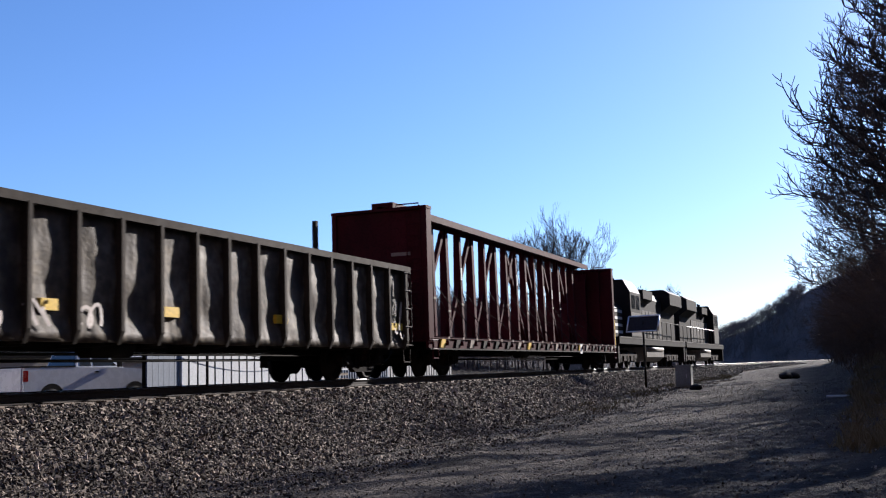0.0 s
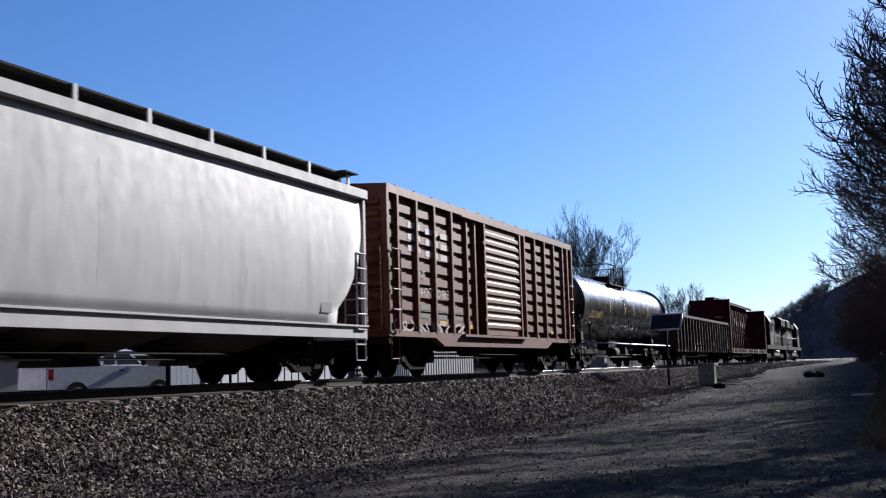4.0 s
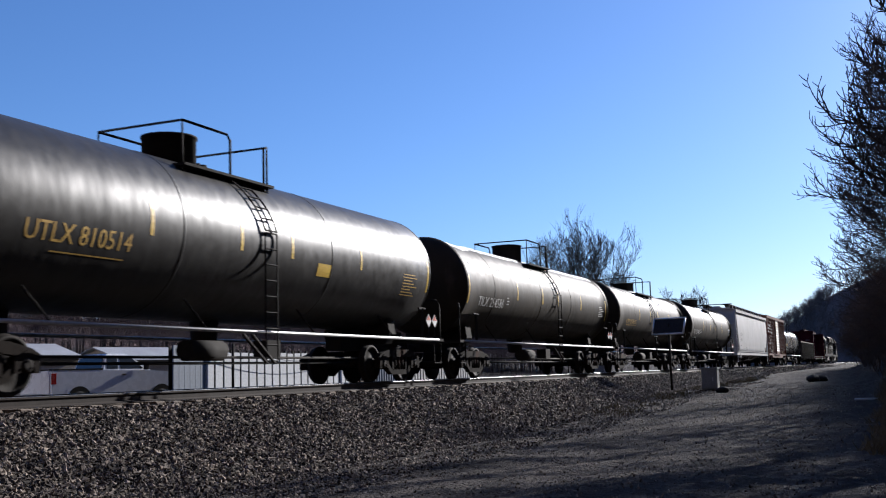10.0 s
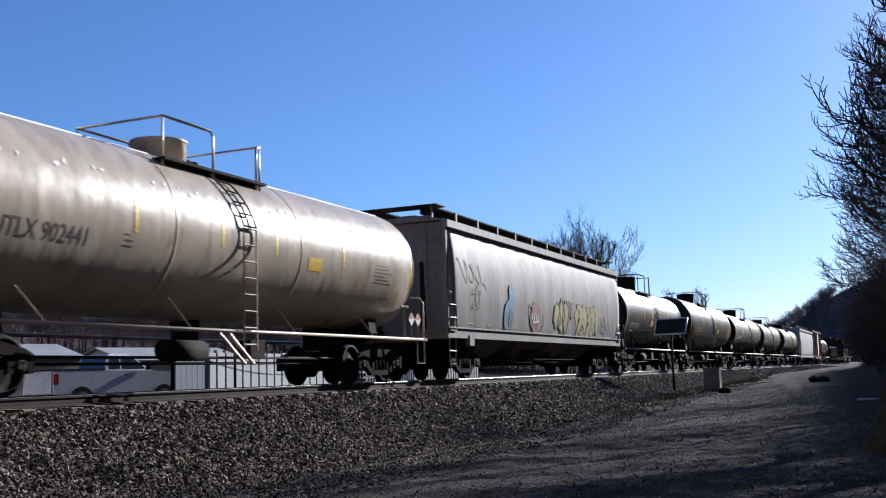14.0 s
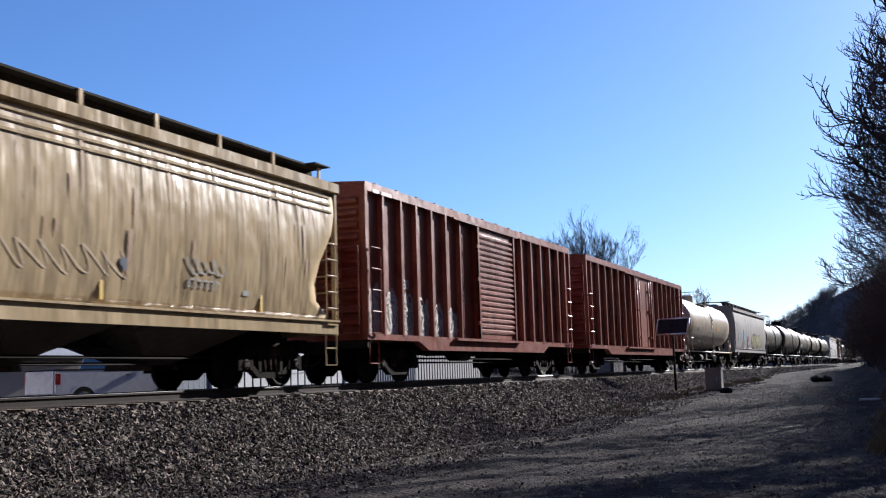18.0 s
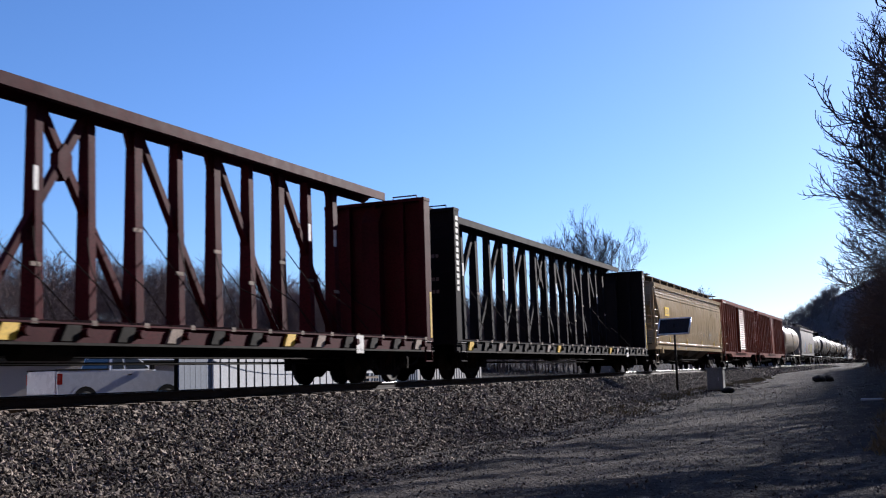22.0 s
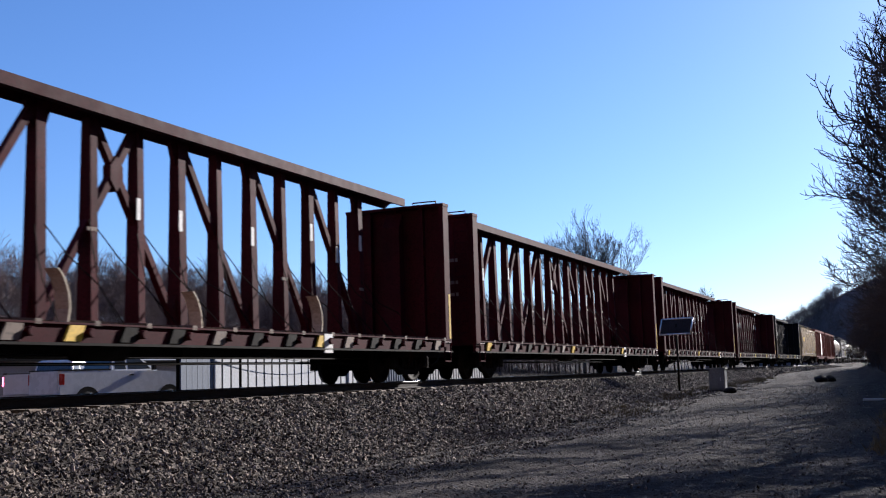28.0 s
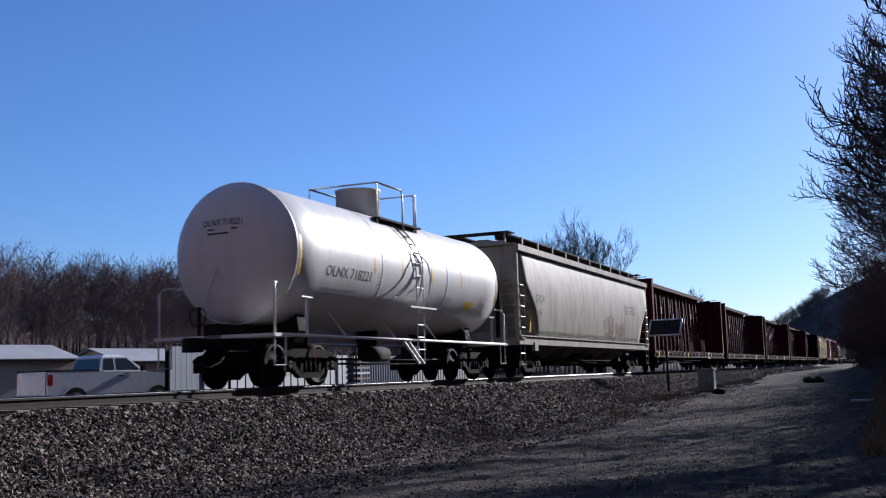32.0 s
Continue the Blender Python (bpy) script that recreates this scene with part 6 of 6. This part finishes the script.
# bare trees behind the track, the copse that stands up over the train
PLACES = ((-40.0, 138.0, 17.5, 11), (-39.0, 141.0, 16.5, 12), (-37.0, 150.0, 12.5, 16), (-33.0, 182.0, 11.0, 15))
for x, y, hgt, sd in PLACES:
    tr = bare_tree("tall leafless tree beyond the track", hgt, sd, 5, trunk=0.22, spread=0.30, lift=0.14)
    tr.location = (x, y, ground_z(x, y))

# woods on the far side of the yard
proto = [bare_tree("leafless brown woodland tree on the hillside", hh, 40 + i, 4, trunk=0.13, spread=0.55, group="hillside trees", thin=0.02, crown="farwoods") for i, hh in enumerate((9.5, 11.0, 12.5, 8.5))]
rng = random.Random(12)
spots = []
for i in range(240):
    u = i / 240
    spots.append((-105 + 40 * u + rng.uniform(-9, 9), 62 + 150 * u + rng.uniform(-8, 8)))
for i, (x, y) in enumerate(spots):
    m = pose(x, y, ground_z(x, y) - 0.2, 0, 0, rng.uniform(0, 360))
    if i < len(proto):
        proto[i].matrix_basis = m
    else:
        copy_thing(proto[i % len(proto)], m)
thicket("woodland_undergrowth", "dense brown undergrowth below the far trees", [(-100 + 45 * u + rng.uniform(-16, 12), 55 + 170 * u + rng.uniform(-8, 8)) for u in [i / 760 for i in range(760)]], 14, 9.0, M["farwoods"], 3, 2)


def evergreen(x, y, hgt, seed):
    rng = random.Random(seed)
    ob = thing("evergreen_tree", "dark evergreen tree behind the yard", "tree", "evergreens", loc=(x, y, ground_z(x, y)))
    part("trunk", tube(B(), [(0, 0, -0.2), (0, 0, hgt)], 0.16, 6, 0.03), M["bark"], ob)
    bm = B()
    for i in range(420):
        z = hgt * (0.12 + 0.88 * rng.random() ** 0.8)
        r = (1 - z / hgt) * hgt * 0.2 * rng.uniform(0.3, 1.15) + 0.1
        a = rng.uniform(0, 6.28)
        c = Vector((math.cos(a) * r, math.sin(a) * r, z))
        d = Vector((math.cos(a), math.sin(a), -0.25)) * rng.uniform(0.4, 0.8)
        s = Vector((-math.sin(a), math.cos(a), 0)) * 0.22
        bm.faces.new([bm.verts.new(c - s), bm.verts.new(c + d), bm.verts.new(c + s), bm.verts.new(c - d * 0.2 + Vector((0, 0, 0.25)))])
    part("crown", bm, M["pine"], ob)


evergreen(-62, 118, 8.0, 1)
evergreen(-70, 62, 8.0, 2)
evergreen(-34, 168, 9.0, 3)

# far hill at the end of the valley
def hill(name, pts, depth_m, material, label):
    """A ridge; pts holds (x, y, height)."""
    bm = B()
    rows = []
    n = 40
    for i in range(n + 1):
        u = i / n * (len(pts) - 1)
        j = min(int(u), len(pts) - 2)
        a, b = Vector(pts[j]), Vector(pts[j + 1])
        q = a.lerp(b, u - j)
        dirn = Vector((q.x, q.y, 0)).normalized()
        row = []
        for k in range(9):
            w = k / 8
            r = 1 - w
            hz = q.z * (1 - r * r) * (1 + 0.03 * noise.noise(Vector((i * 0.7, k * 0.7, 1))))
            row.append(bm.verts.new((q.x - dirn.x * depth_m * r, q.y - dirn.y * depth_m * r, -1 + hz)))
        rows.append(row)
    for a, b in zip(rows, rows[1:]):
        for k in range(8):
            bm.faces.new((a[k], a[k + 1], b[k + 1], b[k])).smooth = True
    return solo(name, bm, material, label, "hill", kind="structure")


hill("backdrop_hill", [(-95, 640, 11), (-78, 620, 15), (-62, 600, 18.5), (-44, 585, 27), (-30, 570, 35), (80, 480, 75), (200, 380, 90)], 60, M["brush"], "wooded hill in winter brown at the end of the valley")
# unseen ridge added behind the camera to block skylight on the car ends
hill("backdrop_hill_behind", [(150, 30, 110), (115, -40, 95), (45, -80, 82), (-40, -90, 70), (-120, -65, 50), (-200, 0, 32)], 40, M["brush"], "unseen ridge behind the viewer, added to block skylight")
hill("backdrop_hill_west", [(-260, 60, 16), (-230, 160, 20), (-210, 280, 20), (-180, 420, 18), (-130, 620, 14)], 50, M["brush"], "low wooded rise beyond the yard")
rng = random.Random(77)
V, F = [], []
for i in range(900):
    u = rng.random()
    pts = [(-95, 640, 11), (-78, 620, 15), (-62, 600, 18.5), (-44, 585, 27), (-30, 570, 35), (80, 480, 75)]
    u = u * 0.84
    j = min(int(u * 5), 4)
    q = Vector(pts[j]).lerp(Vector(pts[j + 1]), u * 5 - j)
    back = rng.random() ** 2
    d = Vector((q.x, q.y, 0)).normalized()
    c = Vector((q.x - d.x * 60 * back, q.y - d.y * 60 * back, -1 + q.z * (1 - back * back) - 0.5))
    grow(rng, c, (rng.gauss(0, 0.2), rng.gauss(0, 0.2), 1), rng.uniform(2.0, 3.4), 0.13, 3, V, F, 0.55, 0.15, 0.05, 3)
tagged(new("hill_woods", poly_mesh("hill_woods", V, F, M["farwoods"])), "bare winter woods over the far hill", "woods", kind="stuff")
V, F = [], []
for i in range(70):
    u = rng.random()
    c = Vector((-52 + 10 * rng.random() - 8 * u, 250 + 110 * u, -0.5))
    grow(rng, c, (rng.gauss(0, 0.2), rng.gauss(0, 0.2), 1), rng.uniform(3.0, 5.0), 0.13, 4, V, F, 0.55, 0.15, 0.05, 3)
tagged(new("trackside_woods", poly_mesh("trackside_woods", V, F, M["farwoods"])), "leafless trees along the track in the distance", "woods", kind="stuff")

# ---- things along the track ----


def equipment_cabinet(x, y, w, d, hgt, label, loc_z=None, rz=0.0):
    z = ground_z(x, y) if loc_z is None else loc_z
    ob = thing("equipment_cabinet", label, "cabinet", loc=(x, y, z), rz=rz)
    body = box(B(), -w / 2, w / 2, -d / 2, d / 2, 0.08, hgt - 0.06)
    bmesh.ops.bevel(body, geom=body.edges[:], offset=0.03, segments=2, affect="EDGES")
    part("body", body, M["cabinet"], ob)
    part("plinth", box(B(), -w / 2 - 0.08, w / 2 + 0.08, -d / 2 - 0.08, d / 2 + 0.08, -0.2, 0.08), M["dirt"], ob)
    part("lid", box(B(), -w / 2 - 0.04, w / 2 + 0.04, -d / 2 - 0.04, d / 2 + 0.04, hgt - 0.07, hgt), M["cabinet"], ob, "pale overhanging lid")
    dr = part("door", box(B(), -w / 2 + 0.06, w / 2 - 0.06, -d / 2 - 0.02, -d / 2, 0.14, hgt - 0.12), M["cabinet"], ob)
    part("handle", box(B(), w / 2 - 0.2, w / 2 - 0.16, -d / 2 - 0.05, -d / 2 - 0.02, hgt * 0.45, hgt * 0.6), M["steelgrey"], dr)
    return ob


equipment_cabinet(-7.49, 46.0, 0.66, 0.62, 1.02, "grey metal trackside equipment cabinet on a low base")
equipment_cabinet(-16.5, 62.0, 0.9, 0.7, 1.2, "pale metal cabinet beyond the track")


def panel_post(x, y):
    """A panel that leans back on its post, rimmed with bright metal."""
    z = ground_z(x, y)
    ob = thing("panel_post", "tilted grey panel with a bright metal rim on a dark post", "panel", loc=(x, y, z))
    top = 1.93 - z
    part("post", tube(B(), [(0, 0, -0.3), (0, 0, top + 0.1)], 0.05, 8), M["under"], ob)
    m = pose(0, 0, top, 66, 0, -14)

    def tilted(bm):
        bmesh.ops.transform(bm, matrix=m, verts=bm.verts)
        return bm
    pn = part("panel", tilted(box(B(), -0.70, 0.70, -0.34, 0.34, -0.02, 0.02)), M["panelback"], ob)
    for a, b in (((-0.74, 0.37, 0), (0.74, 0.37, 0)), ((-0.74, -0.37, 0), (0.74, -0.37, 0)), ((-0.73, -0.37, 0), (-0.73, 0.37, 0)), ((0.73, -0.37, 0), (0.73, 0.37, 0))):
        part("rim", tube(B(), [m @ Vector(a), m @ Vector(b)], 0.04, 10), M["rim"], pn)
    part("bracket", tilted(box(B(), -0.35, 0.35, -0.05, 0.05, -0.07, -0.02)), M["under"], pn)


panel_post(-9.15, 46.0)

# ---- the yard behind the track ----
YZ = -0.52


def pickup(x, y, rz, label, lamp="lampred"):
    ob = thing("pickup_truck", label, "pickup truck", "parked pickups", loc=(x, y, YZ - 0.28), rz=rz)
    W = 0.98
    prof = [(-2.85, 0.6), (-2.85, 1.46), (-0.75, 1.48), (-0.68, 1.45), (1.05, 1.43), (2.45, 1.33), (2.8, 1.18), (2.88, 0.55), (2.4, 0.45), (-2.7, 0.45)]
    body = prism(B(), prof, -W, W)
    bmesh.ops.bevel(body, geom=[e for e in body.edges if abs(e.verts[0].co.x - e.verts[1].co.x) > 1], offset=0.05, segments=2, affect="EDGES")
    part("body", body, M["carwhite"], ob)
    part("bed_liner", box(B(), -0.82, 0.82, -2.75, -0.85, 0.75, 1.50), M["under"], ob)
    for s in (1, -1):
        part("bed_rail", box(B(), min(s * 0.8, s * 0.985), max(s * 0.8, s * 0.985), -2.86, -0.8, 1.46, 1.515), M["under"], ob)
        part("wheel_flare", prism(B(), [(-1.75 + 0.6 * math.cos(a), 0.42 + 0.58 * math.sin(a)) for a in [math.pi * j / 12 for j in range(13)]], min(s * 0.9, s * 0.984), max(s * 0.9, s * 0.984)), M["carwhite"], ob)
    cab = loft(B(), [[(W - 0.04, -0.75, 1.42), (W - 0.04, 1.3, 1.42), (-W + 0.04, 1.3, 1.42), (-W + 0.04, -0.75, 1.42)], [(0.80, -0.58, 1.98), (0.80, 0.45, 1.98), (-0.80, 0.45, 1.98), (-0.80, -0.58, 1.98)], [(0.7, -0.45, 2.05), (0.7, 0.3, 2.05), (-0.7, 0.3, 2.05), (-0.7, -0.45, 2.05)]])
    cb = part("cab", cab, M["carwhite"], ob)

    def side(y, z):
        k = (z - 1.42) / 0.56
        return W - 0.04 + (0.80 - W + 0.04) * k + 0.008
    for pts in (((-0.62, 1.49), (-0.12, 1.49), (-0.12, 1.92), (-0.52, 1.92)), ((-0.02, 1.49), (1.0, 1.49), (0.48, 1.92), (-0.02, 1.92))):
        for s in (1, -1):
            bm = B()
            vs = [bm.verts.new((s * side(*q), q[0], q[1])) for q in pts]
            bm.faces.new(vs)
            part("side_window", bm, M["glass"], cb)
    bm = B()
    bm.faces.new([bm.verts.new(q) for q in ((0.85, 1.25, 1.45), (0.74, 0.52, 1.92), (-0.74, 0.52, 1.92), (-0.85, 1.25, 1.45))])
    for v in bm.verts:
        v.co.y += 0.03
    part("windscreen", bm, M["glass"], cb)
    bm = B()
    bm.faces.new([bm.verts.new(q) for q in ((0.8, -0.76, 1.5), (0.72, -0.63, 1.91), (-0.72, -0.63, 1.91), (-0.8, -0.76, 1.5))])
    part("rear_window", bm, M["glass"], cb)
    for s in (1, -1):
        part("tail_light", box(B(), s * W - 0.03, s * W + 0.01, -2.87, -2.68, 0.98, 1.36), M[lamp], ob)
        part("mirror", box(B(), min(s * 1.0, s * 1.18), max(s * 1.0, s * 1.18), 0.95, 1.05, 1.44, 1.64), M["under"], ob)
        for y in (-1.75, 1.8):
            part("wheel_arch", prism(B(), [(y + 0.5 * math.cos(a), 0.40 + 0.5 * math.sin(a)) for a in [math.pi * j / 10 for j in range(11)]], min(s * 0.9, s * 0.986), max(s * 0.9, s * 0.986)), M["under"], ob)
            wh = part("wheel", lathe(B(), [(s * 0.74, 0.2), (s * 0.74, 0.38), (s * 0.97, 0.38), (s * 0.99, 0.33), (s * 0.99, 0.2)], "x", (0, y, 0.38), 20), M["tyre"], ob)
            part("rim", lathe(B(), [(s * 0.93, 0.19), (s * 0.985, 0.18), (s * 0.97, 0.05)], "x", (0, y, 0.38), 14), M["steelgrey"], wh)
        part("door_handle", box(B(), min(s * 0.985, s * 1.005), max(s * 0.985, s * 1.005), 0.0, 0.18, 1.26, 1.30), M["under"], ob)
    part("rear_bumper", box(B(), -0.98, 0.98, -3.0, -2.84, 0.42, 0.62), M["steelgrey"], ob)
    part("front_bumper", box(B(), -0.98, 0.98, 2.84, 2.98, 0.36, 0.6), M["steelgrey"], ob)
    part("tailgate", box(B(), -0.85, 0.85, -2.88, -2.84, 0.66, 1.43), M["carwhite"], ob)
    return ob


pickup(-27.3, 31.2, -14, "white extended-cab pickup truck parked in the yard")
VISITOR = pickup(-34.0, 36.4, 14, "white pickup truck with glowing tail lamps backing through the yard", "lampglow")


def container(x, y, rz, length, material, label, panels=True, hgt=2.5, w=2.4):
    ob = thing("shipping_container", label, "container", "containers", loc=(x, y, YZ), rz=rz)
    part("body", box(B(), -w / 2, w / 2, 0, length, 0.05, hgt), M[material], ob)
    n = int(length / 0.28)
    RIB = mesh_of("side_rib", prism(B(), [(w / 2, 0.0), (w / 2 + 0.05, 0.06), (w / 2 + 0.05, 0.16), (w / 2, 0.22)], 0.12, hgt - 0.12, "z"), M[material])
    for j in range(n):
        r = part("side_rib", RIB, None, ob)
        r.location = (0, 0.1 + j * (length - 0.2) / n, 0)
    for z in (0.05, hgt - 0.12):
        part("side_beam", box(B(), w / 2, w / 2 + 0.07, 0, length, z, z + 0.12), M[material], ob)
    for y in (0, length - 0.14):
        for x in (-w / 2, w / 2 - 0.07):
            part("corner_post", box(B(), x, x + 0.14, y - 0.01, y + 0.15, 0, hgt + 0.01), M[material], ob)
    return ob


def panel_fence(x0, y0, x1, y1, n, material, label, hgt=2.15, gap=0.30):
    """Upright pale panels with dark gaps, on dark posts and rails."""
    ob = thing("panel_fence", label, "fence", "yard fences", loc=(x0, y0, YZ))
    d = Vector((x1 - x0, y1 - y0, 0))
    L = d.length
    ob.rotation_euler = (0, 0, math.atan2(-d.x, d.y))
    pitch = L / n
    w = pitch * (1 - gap)
    pan = mesh_of("panel", box(B(), -0.03, 0.03, 0, w, 0.12, hgt), M[material])
    post = mesh_of("post", box(B(), -0.07, 0.0, 0, pitch * gap * 0.9, 0, hgt + 0.1), M["under"])
    for j in range(n):
        q = part("panel", pan, None, ob)
        q.location = (0, j * pitch, 0.015 * math.sin(j * 2.3))
        q = part("post", post, None, ob)
        q.location = (0, j * pitch + w, 0)
    for z in (0.3, hgt - 0.25):
        part("fence_rail", box(B(), -0.12, -0.07, 0, L, z, z + 0.08), M["under"], ob)
    part("backing", box(B(), -0.2, -0.16, 0, L, 0.1, hgt - 0.05), M["under"], ob)
    return ob


def shed(x, y, rz, w, length, wall, ridge, label):
    ob = thing("storage_shed", label, "shed", "sheds", loc=(x, y, YZ), rz=rz)
    part("wall", prism(B(), [(-w / 2, 0), (w / 2, 0), (w / 2, wall), (0, ridge - 0.06), (-w / 2, wall)], 0, length, "y"), M["shedwall"], ob)
    for s in (1, -1):
        pts = [(s * (w / 2 + 0.25), wall - 0.06), (0, ridge), (0, ridge + 0.06), (s * (w / 2 + 0.25), wall)]
        part("roof", prism(B(), pts, -0.3, length + 0.3, "y"), M["shedroof"], ob, "pale metal roof")
    part("door", box(B(), -0.9, 0.9, -0.03, 0.01, 0, wall * 0.9), M["panelw"], ob)
    part("eave_trim", box(B(), w / 2 + 0.2, w / 2 + 0.27, -0.3, length + 0.3, wall - 0.16, wall - 0.04), M["under"], ob)
    return ob


shed(-41.0, 34.0, -14, 5.0, 7.0, 2.0, 2.7, "low storage shed with a pale metal roof")
shed(-40.0, 45.0, -14, 5.0, 8.0, 1.9, 2.6, "second low shed with a pale metal roof")
panel_fence(-24.3, 31.3, -24.3, 33.25, 6, "boxblue", "blue-grey sheet metal screen at the end of the white fence", hgt=2.0, gap=0.05)
panel_fence(-24.3, 33.3, -24.3, 44.9, 20, "panelw", "white upright metal panels with dark gaps along the yard", hgt=1.75, gap=0.2)
container(-26.0, 47.0, 0, 5.8, "boxnavy", "dark blue storage container in the yard", hgt=1.75)
panel_fence(-25.0, 53.3, -25.0, 63.0, 26, "shedroof", "grey slatted fence along the yard", hgt=1.75, gap=0.4)


def pallet_rack(x, y):
    ob = thing("pallet_stack", "stacked pallets and white crates between the containers", "pallets", loc=(x, y, YZ))
    rng = random.Random(3)
    for k in range(7):
        z = 0.05 + k * 0.26
        for j in range(4):
            part("pallet_board", box(B(), -0.5, 0.5, j * 0.42, j * 0.42 + 0.3, z + 0.1, z + 0.125), M["deck"], ob)
        for x0 in (-0.48, -0.05, 0.4):
            part("pallet_runner", box(B(), x0, x0 + 0.09, 0, 1.6, z, z + 0.1), M["panelw"] if k in (3, 6) else M["deck"], ob)
    return ob


pallet_rack(-24.6, 45.2)


def flat_trailer(x, y, rz):
    ob = thing("flatbed_trailer", "small flatbed trailer with pale edge beside the pickup", "trailer", loc=(x, y, YZ), rz=rz)
    part("bed", box(B(), -0.6, 0.6, 0, 1.5, 0.80, 0.85), M["panelw"], ob)
    part("frame", box(B(), -0.5, 0.5, 0.1, 1.1, 0.42, 0.80), M["deck"], ob)
    for s in (-1, 1):
        part("wheel", lathe(B(), [(s * 0.6, 0.2), (s * 0.6, 0.32), (s * 0.8, 0.32), (s * 0.8, 0.2)], "x", (0, 0.6, 0.32), 16), M["tyre"], ob)
    part("drawbar", box(B(), -0.05, 0.05, 1.1, 2.0, 0.5, 0.6), M["under"], ob)


flat_trailer(-26.6, 35.4, 10)


def utility_line():
    ob = thing("slack_cable", "slack dark cable strung across the yard fence on two posts", "cable", loc=(-23.9, 34.5, YZ))
    for y in (0, 10.5):
        part("post", tube(B(), [(0, y, -0.2), (0, y, 2.1)], 0.05, 6), M["under"], ob)
    part("cable", tube(B(), [(0, 10.5 * k / 14, 2.0 - 0.6 * (1 - (2 * k / 14 - 1) ** 2)) for k in range(15)], 0.012, 5), M["under"], ob)


utility_line()

# debris and tufts along the road
rng = random.Random(21)
for x, y, s in ((-4.2, 58.0, 0.35), (-3.8, 58.6, 0.3), (-6.6, 43.4, 0.25)):
    bm = bmesh.new()
    bmesh.ops.create_icosphere(bm, subdivisions=2, radius=s)
    for v in bm.verts:
        v.co *= 1 + 0.35 * noise.noise(v.co * 3 + Vector((x, y, 0)))
        v.co.z *= 0.7
    solo("rock", bm, M["under"], "dark rock lying at the road's edge", "rock", "rocks", loc=(x, y, ground_z(x, y) + s * 0.3))
bd = box(B(), -0.5, 0.5, -0.12, 0.12, 0, 0.06)
bmesh.ops.bevel(bd, geom=bd.edges[:], offset=0.01, segments=1, affect="EDGES")
solo("board", bd, M["panelw"], "pale board lying beside the road", "board", loc=(-0.9, 36.0, ground_z(-0.9, 36.0) + 0.01))


def tufts(name, label, spots, seed, hgt, material, blades=14):
    rng = random.Random(seed)
    V, F = [], []
    for x, y in spots:
        z = ground_z(x, y)
        for _ in range(blades):
            a = rng.uniform(0, 6.28)
            r = rng.uniform(0, 0.25)
            p0 = (x + math.cos(a) * r, y + math.sin(a) * r, z - 0.01)
            d = (rng.gauss(0, 0.12), rng.gauss(0, 0.12), hgt * rng.uniform(0.5, 1.1))
            i = len(V)
            V += [(p0[0] - 0.012, p0[1], p0[2]), (p0[0] + 0.012, p0[1], p0[2]), (p0[0] + d[0], p0[1] + d[1], p0[2] + d[2])]
            F.append((i, i + 1, i + 2))
    return tagged(new(name, poly_mesh(name, V, F, material)), label, "grass", kind="stuff")


rng = random.Random(5)
tufts("dry_grass", "straw-coloured dry grass tufts at the road's edge", [(rng.uniform(-0.6, 2.4), rng.uniform(18, 60)) for _ in range(700)], 6, 0.28, M["grass"])
tufts("dry_grass", "sparse dry grass along the ballast", [(rng.uniform(-8.9, -7.6), rng.uniform(30, 70)) for _ in range(160)], 8, 0.18, M["grass"])


def motions():
    """The train runs on at about 46 km/h, its wheels turning under it."""
    times = [0.0, 0.5] + [float(t) for t in range(1, 33)]
    for ob, mid in CARS:
        walk(ob, [(t, pose(TX, mid + travelled(t), 0)) for t in times])
    pull = ((0, -10.0), (22.3, -10.0), (23.0, -4.2), (23.5, -1.7), (24.2, -0.7), (24.8, -0.05), (25.5, 0.0), (27.3, 0.0), (27.5, -0.1), (27.9, -0.9), (28.3, -1.9), (28.8, -4.0), (29.6, -10.0), (32, -10.0))
    walk(VISITOR, [(t, pose(-34.0 - s * math.sin(radians(14)), 36.4 + s * math.cos(radians(14)), YZ - 0.28, 0, 0, 14)) for t, s in pull])
    for dy, group in WHEELSETS.items():
        first = group[0]
        walk(first, [(k / FPS, pose(0, dy, WR) @ Matrix.Rotation(-(travelled(k / FPS) - travelled(0)) / WR, 4, "X")) for k in range(961)])
        action, slot = first.animation_data.action, first.animation_data.action_slot
        for w in group[1:]:
            w.rotation_mode = "QUATERNION"
            w.animation_data_create()
            w.animation_data.action = action
            w.animation_data.action_slot = slot


motions()
